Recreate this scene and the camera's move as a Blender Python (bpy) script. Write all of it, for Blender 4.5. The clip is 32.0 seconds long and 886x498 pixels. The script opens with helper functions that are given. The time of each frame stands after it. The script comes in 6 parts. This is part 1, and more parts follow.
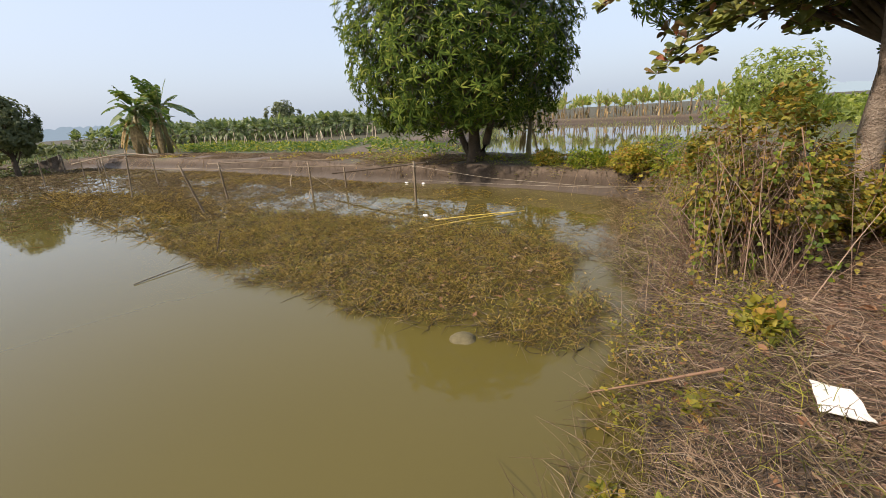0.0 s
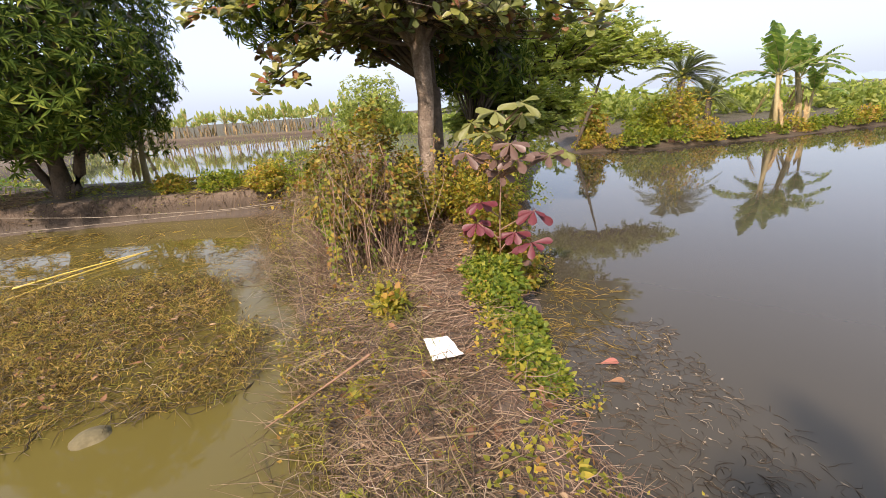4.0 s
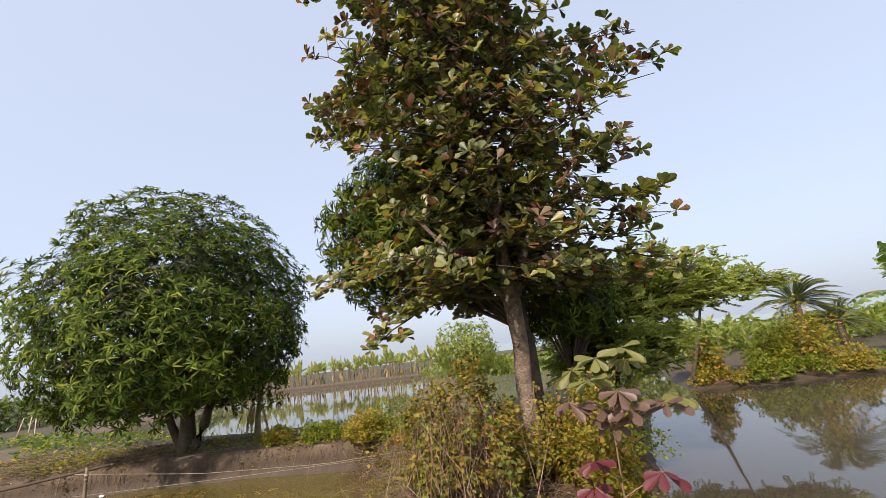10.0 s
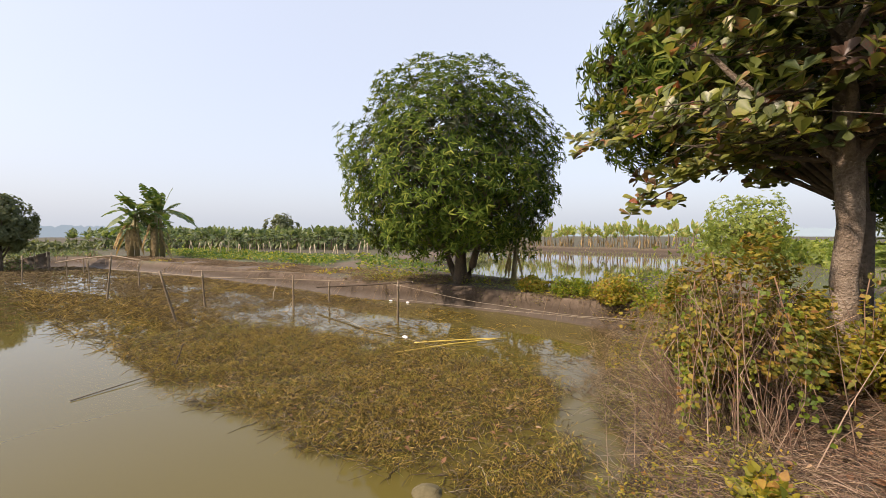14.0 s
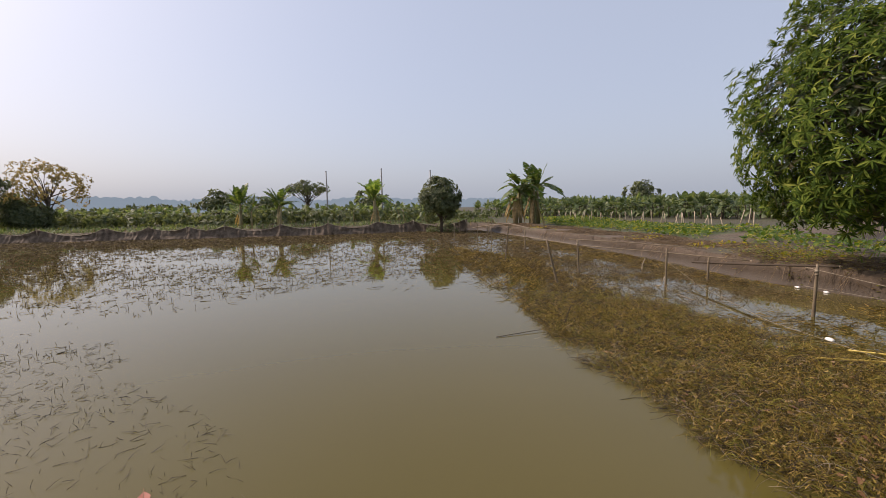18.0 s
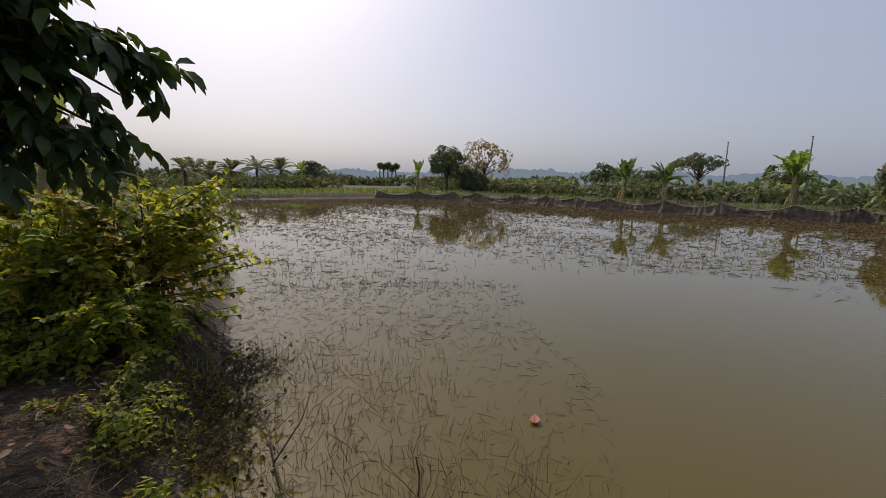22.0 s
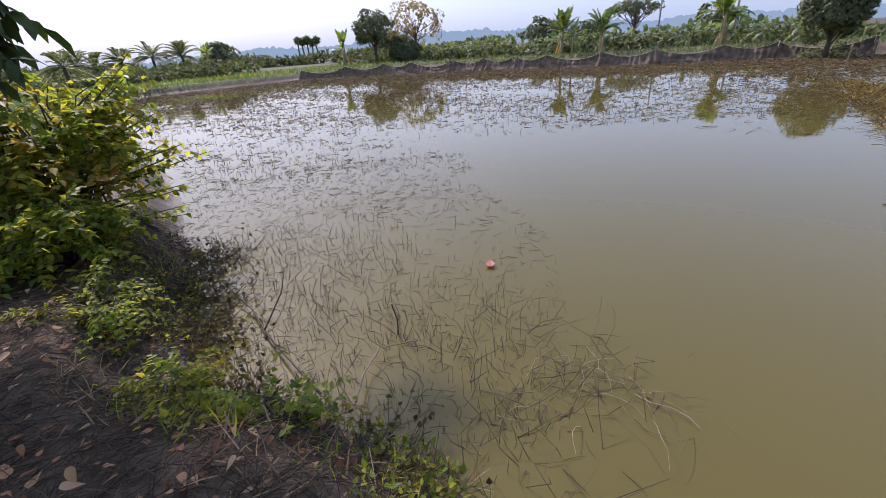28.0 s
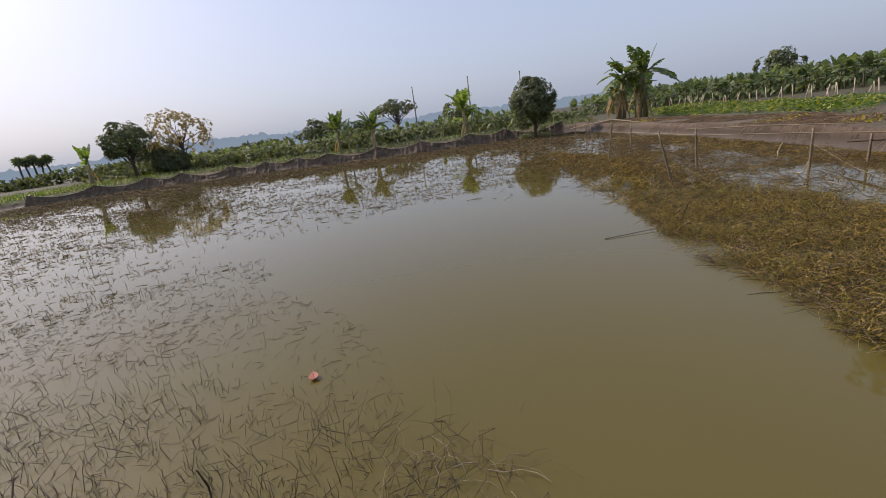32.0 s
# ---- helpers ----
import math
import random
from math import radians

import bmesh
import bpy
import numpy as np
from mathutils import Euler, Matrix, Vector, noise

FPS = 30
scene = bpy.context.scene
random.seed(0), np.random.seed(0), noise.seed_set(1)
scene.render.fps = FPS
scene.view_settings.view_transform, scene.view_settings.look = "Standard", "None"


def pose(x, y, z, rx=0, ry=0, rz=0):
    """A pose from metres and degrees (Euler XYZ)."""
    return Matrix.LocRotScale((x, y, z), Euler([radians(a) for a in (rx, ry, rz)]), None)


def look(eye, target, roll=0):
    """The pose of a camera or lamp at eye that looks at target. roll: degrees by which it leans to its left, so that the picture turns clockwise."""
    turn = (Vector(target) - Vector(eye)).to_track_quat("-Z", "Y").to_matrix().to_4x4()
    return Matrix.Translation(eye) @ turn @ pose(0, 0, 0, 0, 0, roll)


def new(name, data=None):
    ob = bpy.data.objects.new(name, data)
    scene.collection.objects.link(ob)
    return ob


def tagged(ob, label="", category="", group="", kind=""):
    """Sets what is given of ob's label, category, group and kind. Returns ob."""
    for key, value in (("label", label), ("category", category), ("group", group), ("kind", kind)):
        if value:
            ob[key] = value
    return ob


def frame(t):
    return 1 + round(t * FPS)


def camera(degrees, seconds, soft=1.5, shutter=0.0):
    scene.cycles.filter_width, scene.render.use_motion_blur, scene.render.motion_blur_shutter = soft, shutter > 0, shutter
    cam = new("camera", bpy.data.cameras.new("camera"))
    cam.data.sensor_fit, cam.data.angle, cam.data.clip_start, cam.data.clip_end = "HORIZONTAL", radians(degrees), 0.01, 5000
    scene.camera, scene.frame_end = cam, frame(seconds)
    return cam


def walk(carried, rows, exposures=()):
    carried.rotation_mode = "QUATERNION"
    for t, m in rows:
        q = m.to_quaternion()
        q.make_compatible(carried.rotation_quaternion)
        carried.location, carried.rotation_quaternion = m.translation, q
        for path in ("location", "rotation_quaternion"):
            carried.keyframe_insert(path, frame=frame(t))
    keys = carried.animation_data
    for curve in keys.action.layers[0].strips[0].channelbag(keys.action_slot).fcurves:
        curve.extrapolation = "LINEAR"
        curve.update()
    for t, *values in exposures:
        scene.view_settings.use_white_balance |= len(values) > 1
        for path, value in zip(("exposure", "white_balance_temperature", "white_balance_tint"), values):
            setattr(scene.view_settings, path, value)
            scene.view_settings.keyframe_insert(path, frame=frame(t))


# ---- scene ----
# ---- camera ----
cam = camera(92.3, 32.0, soft=0.7)
# seconds, eye x, y, z, then heading, tilt and lean in degrees; heading 0 looks along +y, clockwise
PATH = [
    (0, -0.045, 0.029, 1.930, -47.21, -17.53, 3.57),
    (0.5, 0.030, 0.101, 1.961, -29.60, -18.15, 3.42),
    (1, 0.051, 0.109, 1.978, -15.36, -17.97, 2.97),
    (1.5, 0.106, 0.146, 1.975, -7.36, -18.57, 4.58),
    (2, 0.102, 0.125, 1.968, -6.35, -18.74, 4.50),
    (2.5, 0.114, 0.120, 1.988, 0.56, -19.22, 3.45),
    (4.5, 0.089, 0.185, 1.962, -5.58, -17.37, 4.93),
    (5, 0.070, 0.263, 1.973, -12.03, -10.62, 7.86),
    (5.5, 0.071, 0.241, 2.002, -11.22, 0.77, 4.14),
    (6, 0.101, 0.205, 2.028, -6.61, 7.20, 2.69),
    (6.5, 0.122, 0.140, 2.042, -5.69, 14.48, 2.26),
    (7, 0.123, 0.074, 2.072, -4.37, 20.51, 1.42),
    (7.5, 0.132, 0.035, 2.078, -3.15, 24.97, 1.60),
    (8, 0.128, 0.028, 2.084, -1.86, 26.37, 1.88),
    (8.5, 0.118, 0.055, 2.094, -3.49, 27.12, 1.48),
    (9, 0.097, 0.090, 2.104, -8.39, 23.95, 1.46),
    (9.5, 0.117, 0.091, 2.082, -7.98, 19.90, 4.20),
    (10, 0.091, 0.119, 2.062, -11.46, 14.02, 6.87),
    (10.5, 0.061, 0.176, 2.067, -17.83, 9.72, 6.39),
    (11, 0.021, 0.221, 1.989, -26.44, 7.57, 4.90),
    (11.5, -0.041, 0.252, 1.993, -38.24, 3.63, 0.79),
    (12, -0.053, 0.269, 1.985, -41.64, 0.85, 1.28),
    (12.5, -0.063, 0.281, 1.992, -43.08, -0.66, 0.94),
    (13, -0.076, 0.279, 1.989, -43.95, -1.38, 0.65),
    (13.5, -0.071, 0.264, 1.986, -44.36, -1.61, 0.34),
    (15.5, -0.098, 0.142, 2.059, -56.14, -3.50, 0.64),
    (16, -0.138, 0.087, 2.050, -63.21, -3.95, 1.29),
    (16.5, -0.157, 0.033, 2.071, -69.05, -4.57, 1.89),
    (17, -0.178, -0.043, 2.084, -76.40, -5.11, 2.59),
    (17.5, -0.244, -0.054, 2.075, -83.89, -5.33, 1.65),
    (18, -0.228, -0.120, 2.092, -90.67, -5.78, 1.15),
    (18.5, -0.211, -0.087, 2.155, -96.28, -6.51, 0.32),
    (19, -0.216, -0.082, 2.161, -102.09, -6.81, -0.18),
    (19.5, -0.219, -0.158, 2.141, -108.22, -7.33, -0.63),
    (20, -0.242, -0.235, 2.123, -114.72, -7.75, -0.78),
    (20.5, -0.249, -0.278, 2.110, -120.78, -7.97, -0.58),
    (21, -0.233, -0.316, 2.098, -126.69, -8.24, -0.73),
    (21.5, -0.202, -0.318, 2.086, -132.52, -8.56, -0.93),
    (22, -0.181, -0.339, 2.081, -138.35, -9.19, -1.09),
    (22.5, -0.220, -0.394, 2.052, -139.77, -9.49, -1.64),
    (23, -0.222, -0.389, 2.050, -139.76, -9.31, -1.53),
    (23.5, -0.218, -0.335, 2.020, -139.50, -9.98, 1.43),
    (24, -0.210, -0.321, 1.996, -140.91, -10.42, 1.14),
    (24.5, -0.141, -0.244, 1.970, -141.30, -11.12, 12.10),
    (25, -0.097, -0.233, 1.981, -141.63, -11.58, 13.16),
    (25.5, -0.034, -0.224, 1.996, -137.34, -19.14, 11.45),
    (26, 0.004, -0.212, 2.005, -136.80, -23.03, 9.12),
    (26.5, 0.016, -0.198, 2.002, -136.85, -23.89, 7.50),
    (28.5, 0.009, -0.246, 2.000, -130.81, -25.53, 3.83),
    (29, 0.023, -0.283, 2.019, -131.00, -25.61, 4.03),
    (29.5, -0.026, -0.262, 2.032, -131.03, -25.42, 3.77),
    (30, -0.095, -0.272, 2.022, -130.82, -25.69, 6.83),
    (30.5, -0.179, -0.288, 2.013, -120.97, -22.69, 7.43),
    (31, -0.132, -0.197, 2.070, -97.67, -20.13, 4.90),
    (31.5, -0.091, -0.182, 2.082, -94.47, -17.71, 7.88),
    (32, -0.117, -0.237, 2.051, -104.43, -16.43, 7.86),
]


def path_pose(x, y, z, heading, tilt, lean):
    return pose(x, y, z, 90 + tilt, 0, -heading) @ pose(0, 0, 0, 0, 0, -lean)


# stops and warmth of the picture along the way
STOPS = ((0, 0.75), (1, 1.05), (2.5, 1.25), (5, 1.05), (6, 0.85), (8, 0.55), (9, 0.65), (11, 0.82), (13.5, 0.88), (16, 0.62), (17, 0.5), (18, 0.25), (19, -0.08), (20, -0.28), (21.5, -0.22), (23, -0.13), (25, 0.0), (26, 0.4), (29, 0.7), (30, 0.62), (30.5, 0.1), (31, -0.1), (31.5, 0.05), (32, 0.2))
WARM = ((0, 6600, 16), (2, 6450, 20), (6, 7000, 22), (7.5, 6450, 17), (9.3, 6400, 17), (11, 7000, 21), (13.5, 7050, 20), (17, 6850, 23), (20, 6450, 18), (25, 6550, 22), (26, 5700, 24), (30, 5650, 25), (30.6, 6200, 21), (32, 6300, 21))
walk(cam, [(t, path_pose(*row)) for t, *row in PATH],
     [(t, v, float(np.interp(t, [w[0] for w in WARM], [w[1] for w in WARM])), float(np.interp(t, [w[0] for w in WARM], [w[2] for w in WARM]))) for t, v in STOPS])

# ---- world, sun ----
SUN_HEADING, SUN_HEIGHT = -165.0, 43.0
world = bpy.data.worlds.new("hazy_sky")
scene.world = world
world.use_nodes = True
wn, wl = world.node_tree.nodes, world.node_tree.links
sky = wn.new("ShaderNodeTexSky")
sky.sky_type, sky.sun_disc = "NISHITA", False
sky.sun_elevation, sky.sun_rotation = radians(SUN_HEIGHT), radians(SUN_HEADING)
sky.air_density, sky.dust_density, sky.ozone_density, sky.altitude = 1.0, 5.0, 2.4, 0
haze = wn.new("ShaderNodeMix")
haze.data_type = "RGBA"
haze.inputs["Factor"].default_value = 0.45
haze.inputs["B"].default_value = (6.4, 7.6, 8.8, 1)
wl.new(sky.outputs[0], haze.inputs["A"])
wl.new(haze.outputs["Result"], wn["Background"].inputs[0])
wn["Background"].inputs[1].default_value = 0.102
sun = new("sun", bpy.data.lights.new("sun", "SUN"))
sun.data.energy, sun.data.angle, sun.data.color = 3.8, radians(2.0), (1.0, 0.87, 0.72)
sh, se = radians(SUN_HEADING), radians(SUN_HEIGHT)
sun.matrix_world = look((math.sin(sh) * math.cos(se) * 50, math.cos(sh) * math.cos(se) * 50, math.sin(se) * 50), (0, 0, 0))

# ---- materials ----


def material(name):
    m = bpy.data.materials.new(name)
    m.use_nodes = True
    nodes, links = m.node_tree.nodes, m.node_tree.links
    return m, nodes, links, nodes["Principled BSDF"]


def ramp(nodes, stops):
    r = nodes.new("ShaderNodeValToRGB")
    el = r.color_ramp.elements
    while len(el) < len(stops):
        el.new(0.5)
    for e, (p, c) in zip(el, stops):
        e.position, e.color = p, (*c, 1)
    return r


def grain(nodes, links, scale, detail=4.0, rough=0.6):
    """Noise in metres of the object's own space."""
    co = nodes.new("ShaderNodeTexCoord")
    n = nodes.new("ShaderNodeTexNoise")
    n.inputs["Scale"].default_value, n.inputs["Detail"].default_value, n.inputs["Roughness"].default_value = scale, detail, rough
    links.new(co.outputs["Object"], n.inputs["Vector"])
    return n


def bump(nodes, links, source, bsdf, strength, distance):
    b = nodes.new("ShaderNodeBump")
    b.inputs["Strength"].default_value, b.inputs["Distance"].default_value = strength, distance
    links.new(source, b.inputs["Height"])
    links.new(b.outputs[0], bsdf.inputs["Normal"])


def leafy(name, stops, rough=0.5, through_light=0.35, spec=0.4):
    """Leaf surface: each leaf takes its own tone; light passes through it."""
    m, nodes, links, bsdf = material(name)
    geo = nodes.new("ShaderNodeNewGeometry")
    r = ramp(nodes, stops)
    n = grain(nodes, links, 30.0, 2.0)
    mix = nodes.new("ShaderNodeMath")
    mix.operation = "MULTIPLY_ADD"
    links.new(n.outputs["Fac"], mix.inputs[0])
    mix.inputs[1].default_value = 0.3
    links.new(geo.outputs["Random Per Island"], mix.inputs[2])
    sub = nodes.new("ShaderNodeMath")
    sub.operation = "SUBTRACT"
    links.new(mix.outputs[0], sub.inputs[0])
    sub.inputs[1].default_value = 0.15
    links.new(sub.outputs[0], r.inputs[0])
    links.new(r.outputs[0], bsdf.inputs["Base Color"])
    bsdf.inputs["Roughness"].default_value = rough
    bsdf.inputs["Specular IOR Level"].default_value = spec
    tr = nodes.new("ShaderNodeBsdfTranslucent")
    glow = nodes.new("ShaderNodeMix")
    glow.data_type, glow.blend_type = "RGBA", "MULTIPLY"
    glow.inputs["Factor"].default_value = 1.0
    glow.inputs["B"].default_value = (1.75, 1.7, 0.9, 1)
    links.new(r.outputs[0], glow.inputs["A"])
    links.new(glow.outputs["Result"], tr.inputs["Color"])
    ms = nodes.new("ShaderNodeMixShader")
    ms.inputs[0].default_value = through_light
    links.new(bsdf.outputs[0], ms.inputs[1])
    links.new(tr.outputs[0], ms.inputs[2])
    links.new(ms.outputs[0], nodes["Material Output"].inputs[0])
    return m


def rough_surface(name, stops, scale, fine, strength=0.5, distance=0.02, rough=0.9, per_piece=0.0):
    """Two scales of noise through a colour ramp, with relief."""
    m, nodes, links, bsdf = material(name)
    a, b = grain(nodes, links, scale), grain(nodes, links, fine, 6.0)
    add = nodes.new("ShaderNodeMath")
    add.operation = "MULTIPLY_ADD"
    links.new(b.outputs["Fac"], add.inputs[0])
    add.inputs[1].default_value = 0.6
    half = nodes.new("ShaderNodeMath")
    half.operation = "MULTIPLY_ADD"
    links.new(a.outputs["Fac"], half.inputs[0])
    half.inputs[1].default_value = 0.9
    half.inputs[2].default_value = -0.25
    links.new(half.outputs[0], add.inputs[2])
    r = ramp(nodes, stops)
    if per_piece:
        geo = nodes.new("ShaderNodeNewGeometry")
        pp = nodes.new("ShaderNodeMath")
        pp.operation = "MULTIPLY_ADD"
        links.new(geo.outputs["Random Per Island"], pp.inputs[0])
        pp.inputs[1].default_value = per_piece
        links.new(add.outputs[0], pp.inputs[2])
        p2 = nodes.new("ShaderNodeMath")
        p2.operation = "SUBTRACT"
        links.new(pp.outputs[0], p2.inputs[0])
        p2.inputs[1].default_value = per_piece / 2
        links.new(p2.outputs[0], r.inputs[0])
    else:
        links.new(add.outputs[0], r.inputs[0])
    links.new(r.outputs[0], bsdf.inputs["Base Color"])
    bsdf.inputs["Roughness"].default_value = rough
    bump(nodes, links, b.outputs["Fac"], bsdf, strength, distance)
    return m


MANGO = leafy("mango_leaf", [(0, (0.026, 0.05, 0.010)), (0.5, (0.06, 0.098, 0.015)), (0.85, (0.12, 0.165, 0.026)), (1, (0.22, 0.24, 0.05))], 0.8, 0.25, 0.08)
MANGO_SHADED = leafy("shaded_mango_leaf", [(0, (0.022, 0.036, 0.012)), (0.6, (0.045, 0.07, 0.018)), (1, (0.09, 0.07, 0.036))], 0.5, 0.2)
ALMOND = leafy("almond_leaf", [(0, (0.065, 0.085, 0.026)), (0.45, (0.135, 0.158, 0.038)), (0.82, (0.235, 0.24, 0.06)), (0.93, (0.24, 0.15, 0.08)), (1, (0.28, 0.08, 0.05))], 0.4, 0.35, 0.45)
ALMOND_DARK = leafy("dark_almond_leaf", [(0, (0.034, 0.052, 0.02)), (0.6, (0.075, 0.1, 0.032)), (1, (0.14, 0.15, 0.052))], 0.4, 0.28, 0.45)
ALMOND_BROWN = leafy("russet_almond_leaf", [(0, (0.055, 0.034, 0.024)), (0.5, (0.105, 0.062, 0.042)), (0.9, (0.15, 0.11, 0.055)), (1, (0.27, 0.07, 0.045))], 0.45, 0.28, 0.4)
RED_LEAF = leafy("red_leaf", [(0, (0.05, 0.012, 0.018)), (0.6, (0.11, 0.022, 0.03)), (1, (0.12, 0.06, 0.045))], 0.5, 0.3)
PURPLE_LEAF = leafy("purple_leaf", [(0, (0.06, 0.036, 0.034)), (0.6, (0.12, 0.075, 0.06)), (1, (0.17, 0.14, 0.07))], 0.45, 0.3)
BIG_GREEN = leafy("sapling_leaf", [(0, (0.07, 0.10, 0.025)), (0.6, (0.16, 0.17, 0.05)), (1, (0.16, 0.085, 0.05))], 0.5, 0.35)
GREEN = leafy("green_leaf", [(0, (0.065, 0.11, 0.015)), (0.5, (0.15, 0.205, 0.03)), (1, (0.29, 0.29, 0.04))], 0.5, 0.55, 0.25)
YELLOW = leafy("yellowing_leaf", [(0, (0.10, 0.125, 0.02)), (0.4, (0.20, 0.20, 0.03)), (0.75, (0.36, 0.30, 0.042)), (0.92, (0.34, 0.20, 0.05)), (1, (0.22, 0.12, 0.05))], 0.55, 0.5, 0.25)
VINE_LEAF = leafy("withering_vine_leaf", [(0, (0.06, 0.075, 0.015)), (0.35, (0.13, 0.13, 0.024)), (0.65, (0.26, 0.22, 0.034)), (0.87, (0.26, 0.16, 0.036)), (1, (0.16, 0.075, 0.03))], 0.55, 0.4, 0.25)
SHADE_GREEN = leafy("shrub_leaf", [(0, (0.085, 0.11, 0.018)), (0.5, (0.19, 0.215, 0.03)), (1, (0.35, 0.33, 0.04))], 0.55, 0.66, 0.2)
BOUGH = leafy("bough_leaf", [(0, (0.02, 0.04, 0.012)), (0.7, (0.045, 0.075, 0.02)), (1, (0.07, 0.11, 0.025))], 0.45, 0.25)
FEATHER = leafy("feathery_leaf", [(0, (0.13, 0.18, 0.045)), (0.7, (0.23, 0.28, 0.07)), (1, (0.32, 0.34, 0.09))], 0.55, 0.55)
BANANA = leafy("banana_leaf", [(0, (0.06, 0.12, 0.025)), (0.6, (0.12, 0.20, 0.04)), (1, (0.22, 0.26, 0.07))], 0.42, 0.4, 0.5)
# darker copy of the banana leaf, with backlit shade in its colour
BANANA_DEEP = leafy("backlit_banana_leaf", [(0, (0.035, 0.075, 0.018)), (0.6, (0.075, 0.125, 0.03)), (1, (0.16, 0.19, 0.055))], 0.45, 0.3, 0.4)
BANANA_FAR = leafy("grove_banana_leaf", [(0, (0.055, 0.085, 0.038)), (0.6, (0.1, 0.14, 0.058)), (1, (0.18, 0.205, 0.095))], 0.5, 0.4, 0.4)
BANANA_PALE = leafy("pale_banana_leaf", [(0, (0.14, 0.20, 0.05)), (0.6, (0.24, 0.28, 0.08)), (1, (0.34, 0.28, 0.12))], 0.5, 0.4)
BANANA_DRY = leafy("dry_banana_leaf", [(0, (0.20, 0.14, 0.07)), (1, (0.36, 0.27, 0.14))], 0.8, 0.2, 0.1)
PALM = leafy("palm_leaflet", [(0, (0.08, 0.11, 0.045)), (1, (0.17, 0.20, 0.09))], 0.5, 0.25)
FAR_TREE = leafy("far_tree_leaf", [(0, (0.06, 0.08, 0.036)), (1, (0.135, 0.155, 0.07))], 0.6, 0.3)
RUSSET = leafy("russet_leaf", [(0, (0.16, 0.14, 0.06)), (0.6, (0.27, 0.21, 0.10)), (1, (0.36, 0.27, 0.13))], 0.6, 0.35)
STRAW = leafy("dry_straw", [(0, (0.08, 0.056, 0.032)), (0.5, (0.165, 0.118, 0.07)), (1, (0.31, 0.235, 0.15))], 0.8, 0.15, 0.15)
DEAD_STEM = leafy("dead_stem", [(0, (0.085, 0.050, 0.033)), (0.6, (0.20, 0.125, 0.08)), (1, (0.34, 0.24, 0.15))], 0.85, 0.05, 0.15)
DARK_STEM = leafy("rotting_and_shaded_stem", [(0, (0.03, 0.024, 0.018)), (0.7, (0.075, 0.058, 0.042)), (1, (0.15, 0.115, 0.07))], 0.8, 0.05, 0.2)
GREY_STRAW = leafy("grey_straw", [(0, (0.085, 0.068, 0.05)), (0.5, (0.18, 0.145, 0.10)), (1, (0.42, 0.35, 0.26))], 0.8, 0.1, 0.15)
PINK_STRAW = leafy("path_straw", [(0, (0.09, 0.055, 0.038)), (0.5, (0.19, 0.122, 0.085)), (1, (0.37, 0.28, 0.20))], 0.8, 0.1, 0.15)
WEED_GREEN = leafy("green_pond_weed", [(0, (0.08, 0.085, 0.018)), (0.6, (0.18, 0.185, 0.03)), (1, (0.33, 0.31, 0.05))], 0.55, 0.3, 0.25)
WEED = leafy("pond_weed", [(0, (0.04, 0.028, 0.012)), (0.4, (0.13, 0.095, 0.024)), (0.75, (0.27, 0.20, 0.04)), (1, (0.40, 0.28, 0.10))], 0.6, 0.3, 0.2)
BROWN_WEED = leafy("brown_weed", [(0, (0.07, 0.052, 0.028)), (0.6, (0.13, 0.095, 0.05)), (1, (0.20, 0.15, 0.07))], 0.7, 0.2, 0.15)
DROWNED = leafy("drowned_leaf", [(0, (0.022, 0.02, 0.013)), (0.7, (0.055, 0.05, 0.028)), (1, (0.09, 0.085, 0.03))], 0.9, 0.3, 0.06)
DEAD_LEAF = leafy("dead_leaf", [(0, (0.13, 0.065, 0.035)), (0.6, (0.26, 0.14, 0.075)), (1, (0.38, 0.27, 0.16))], 0.75, 0.15, 0.2)
CROP = leafy("crop_leaf", [(0, (0.04, 0.085, 0.016)), (0.6, (0.09, 0.15, 0.024)), (1, (0.28, 0.26, 0.036))], 0.5, 0.4)
BARK = rough_surface("bark", [(0.2, (0.075, 0.054, 0.036)), (0.5, (0.18, 0.138, 0.098)), (0.8, (0.34, 0.28, 0.21))], 5.0, 36.0, 1.0, 0.05)
BARK_DARK = rough_surface("dark_bark", [(0.2, (0.035, 0.028, 0.02)), (0.8, (0.12, 0.09, 0.06))], 3.0, 24.0, 0.9, 0.03)
BAMBOO = rough_surface("weathered_bamboo", [(0.2, (0.09, 0.068, 0.042)), (0.8, (0.24, 0.185, 0.115))], 4.0, 40.0, 0.3, 0.004, 0.7)
BAMBOO_YELLOW = rough_surface("yellow_bamboo", [(0.2, (0.42, 0.30, 0.05)), (0.8, (0.62, 0.48, 0.12))], 4.0, 40.0, 0.2, 0.003, 0.45)
CUT_WOOD = rough_surface("pale_stake", [(0.2, (0.30, 0.24, 0.16)), (0.8, (0.50, 0.42, 0.30))], 4.0, 30.0, 0.3, 0.004, 0.8)
STEM = rough_surface("banana_stem", [(0.2, (0.12, 0.10, 0.04)), (0.5, (0.24, 0.20, 0.09)), (0.9, (0.34, 0.26, 0.14))], 3.0, 20.0, 0.4, 0.02, 0.7)
STONE = rough_surface("algae_stone", [(0.2, (0.07, 0.060, 0.026)), (0.8, (0.135, 0.115, 0.058))], 6.0, 40.0, 0.5, 0.01)
CORD = rough_surface("cord", [(0.2, (0.20, 0.17, 0.12)), (0.8, (0.34, 0.29, 0.22))], 6.0, 60.0, 0.2, 0.002)
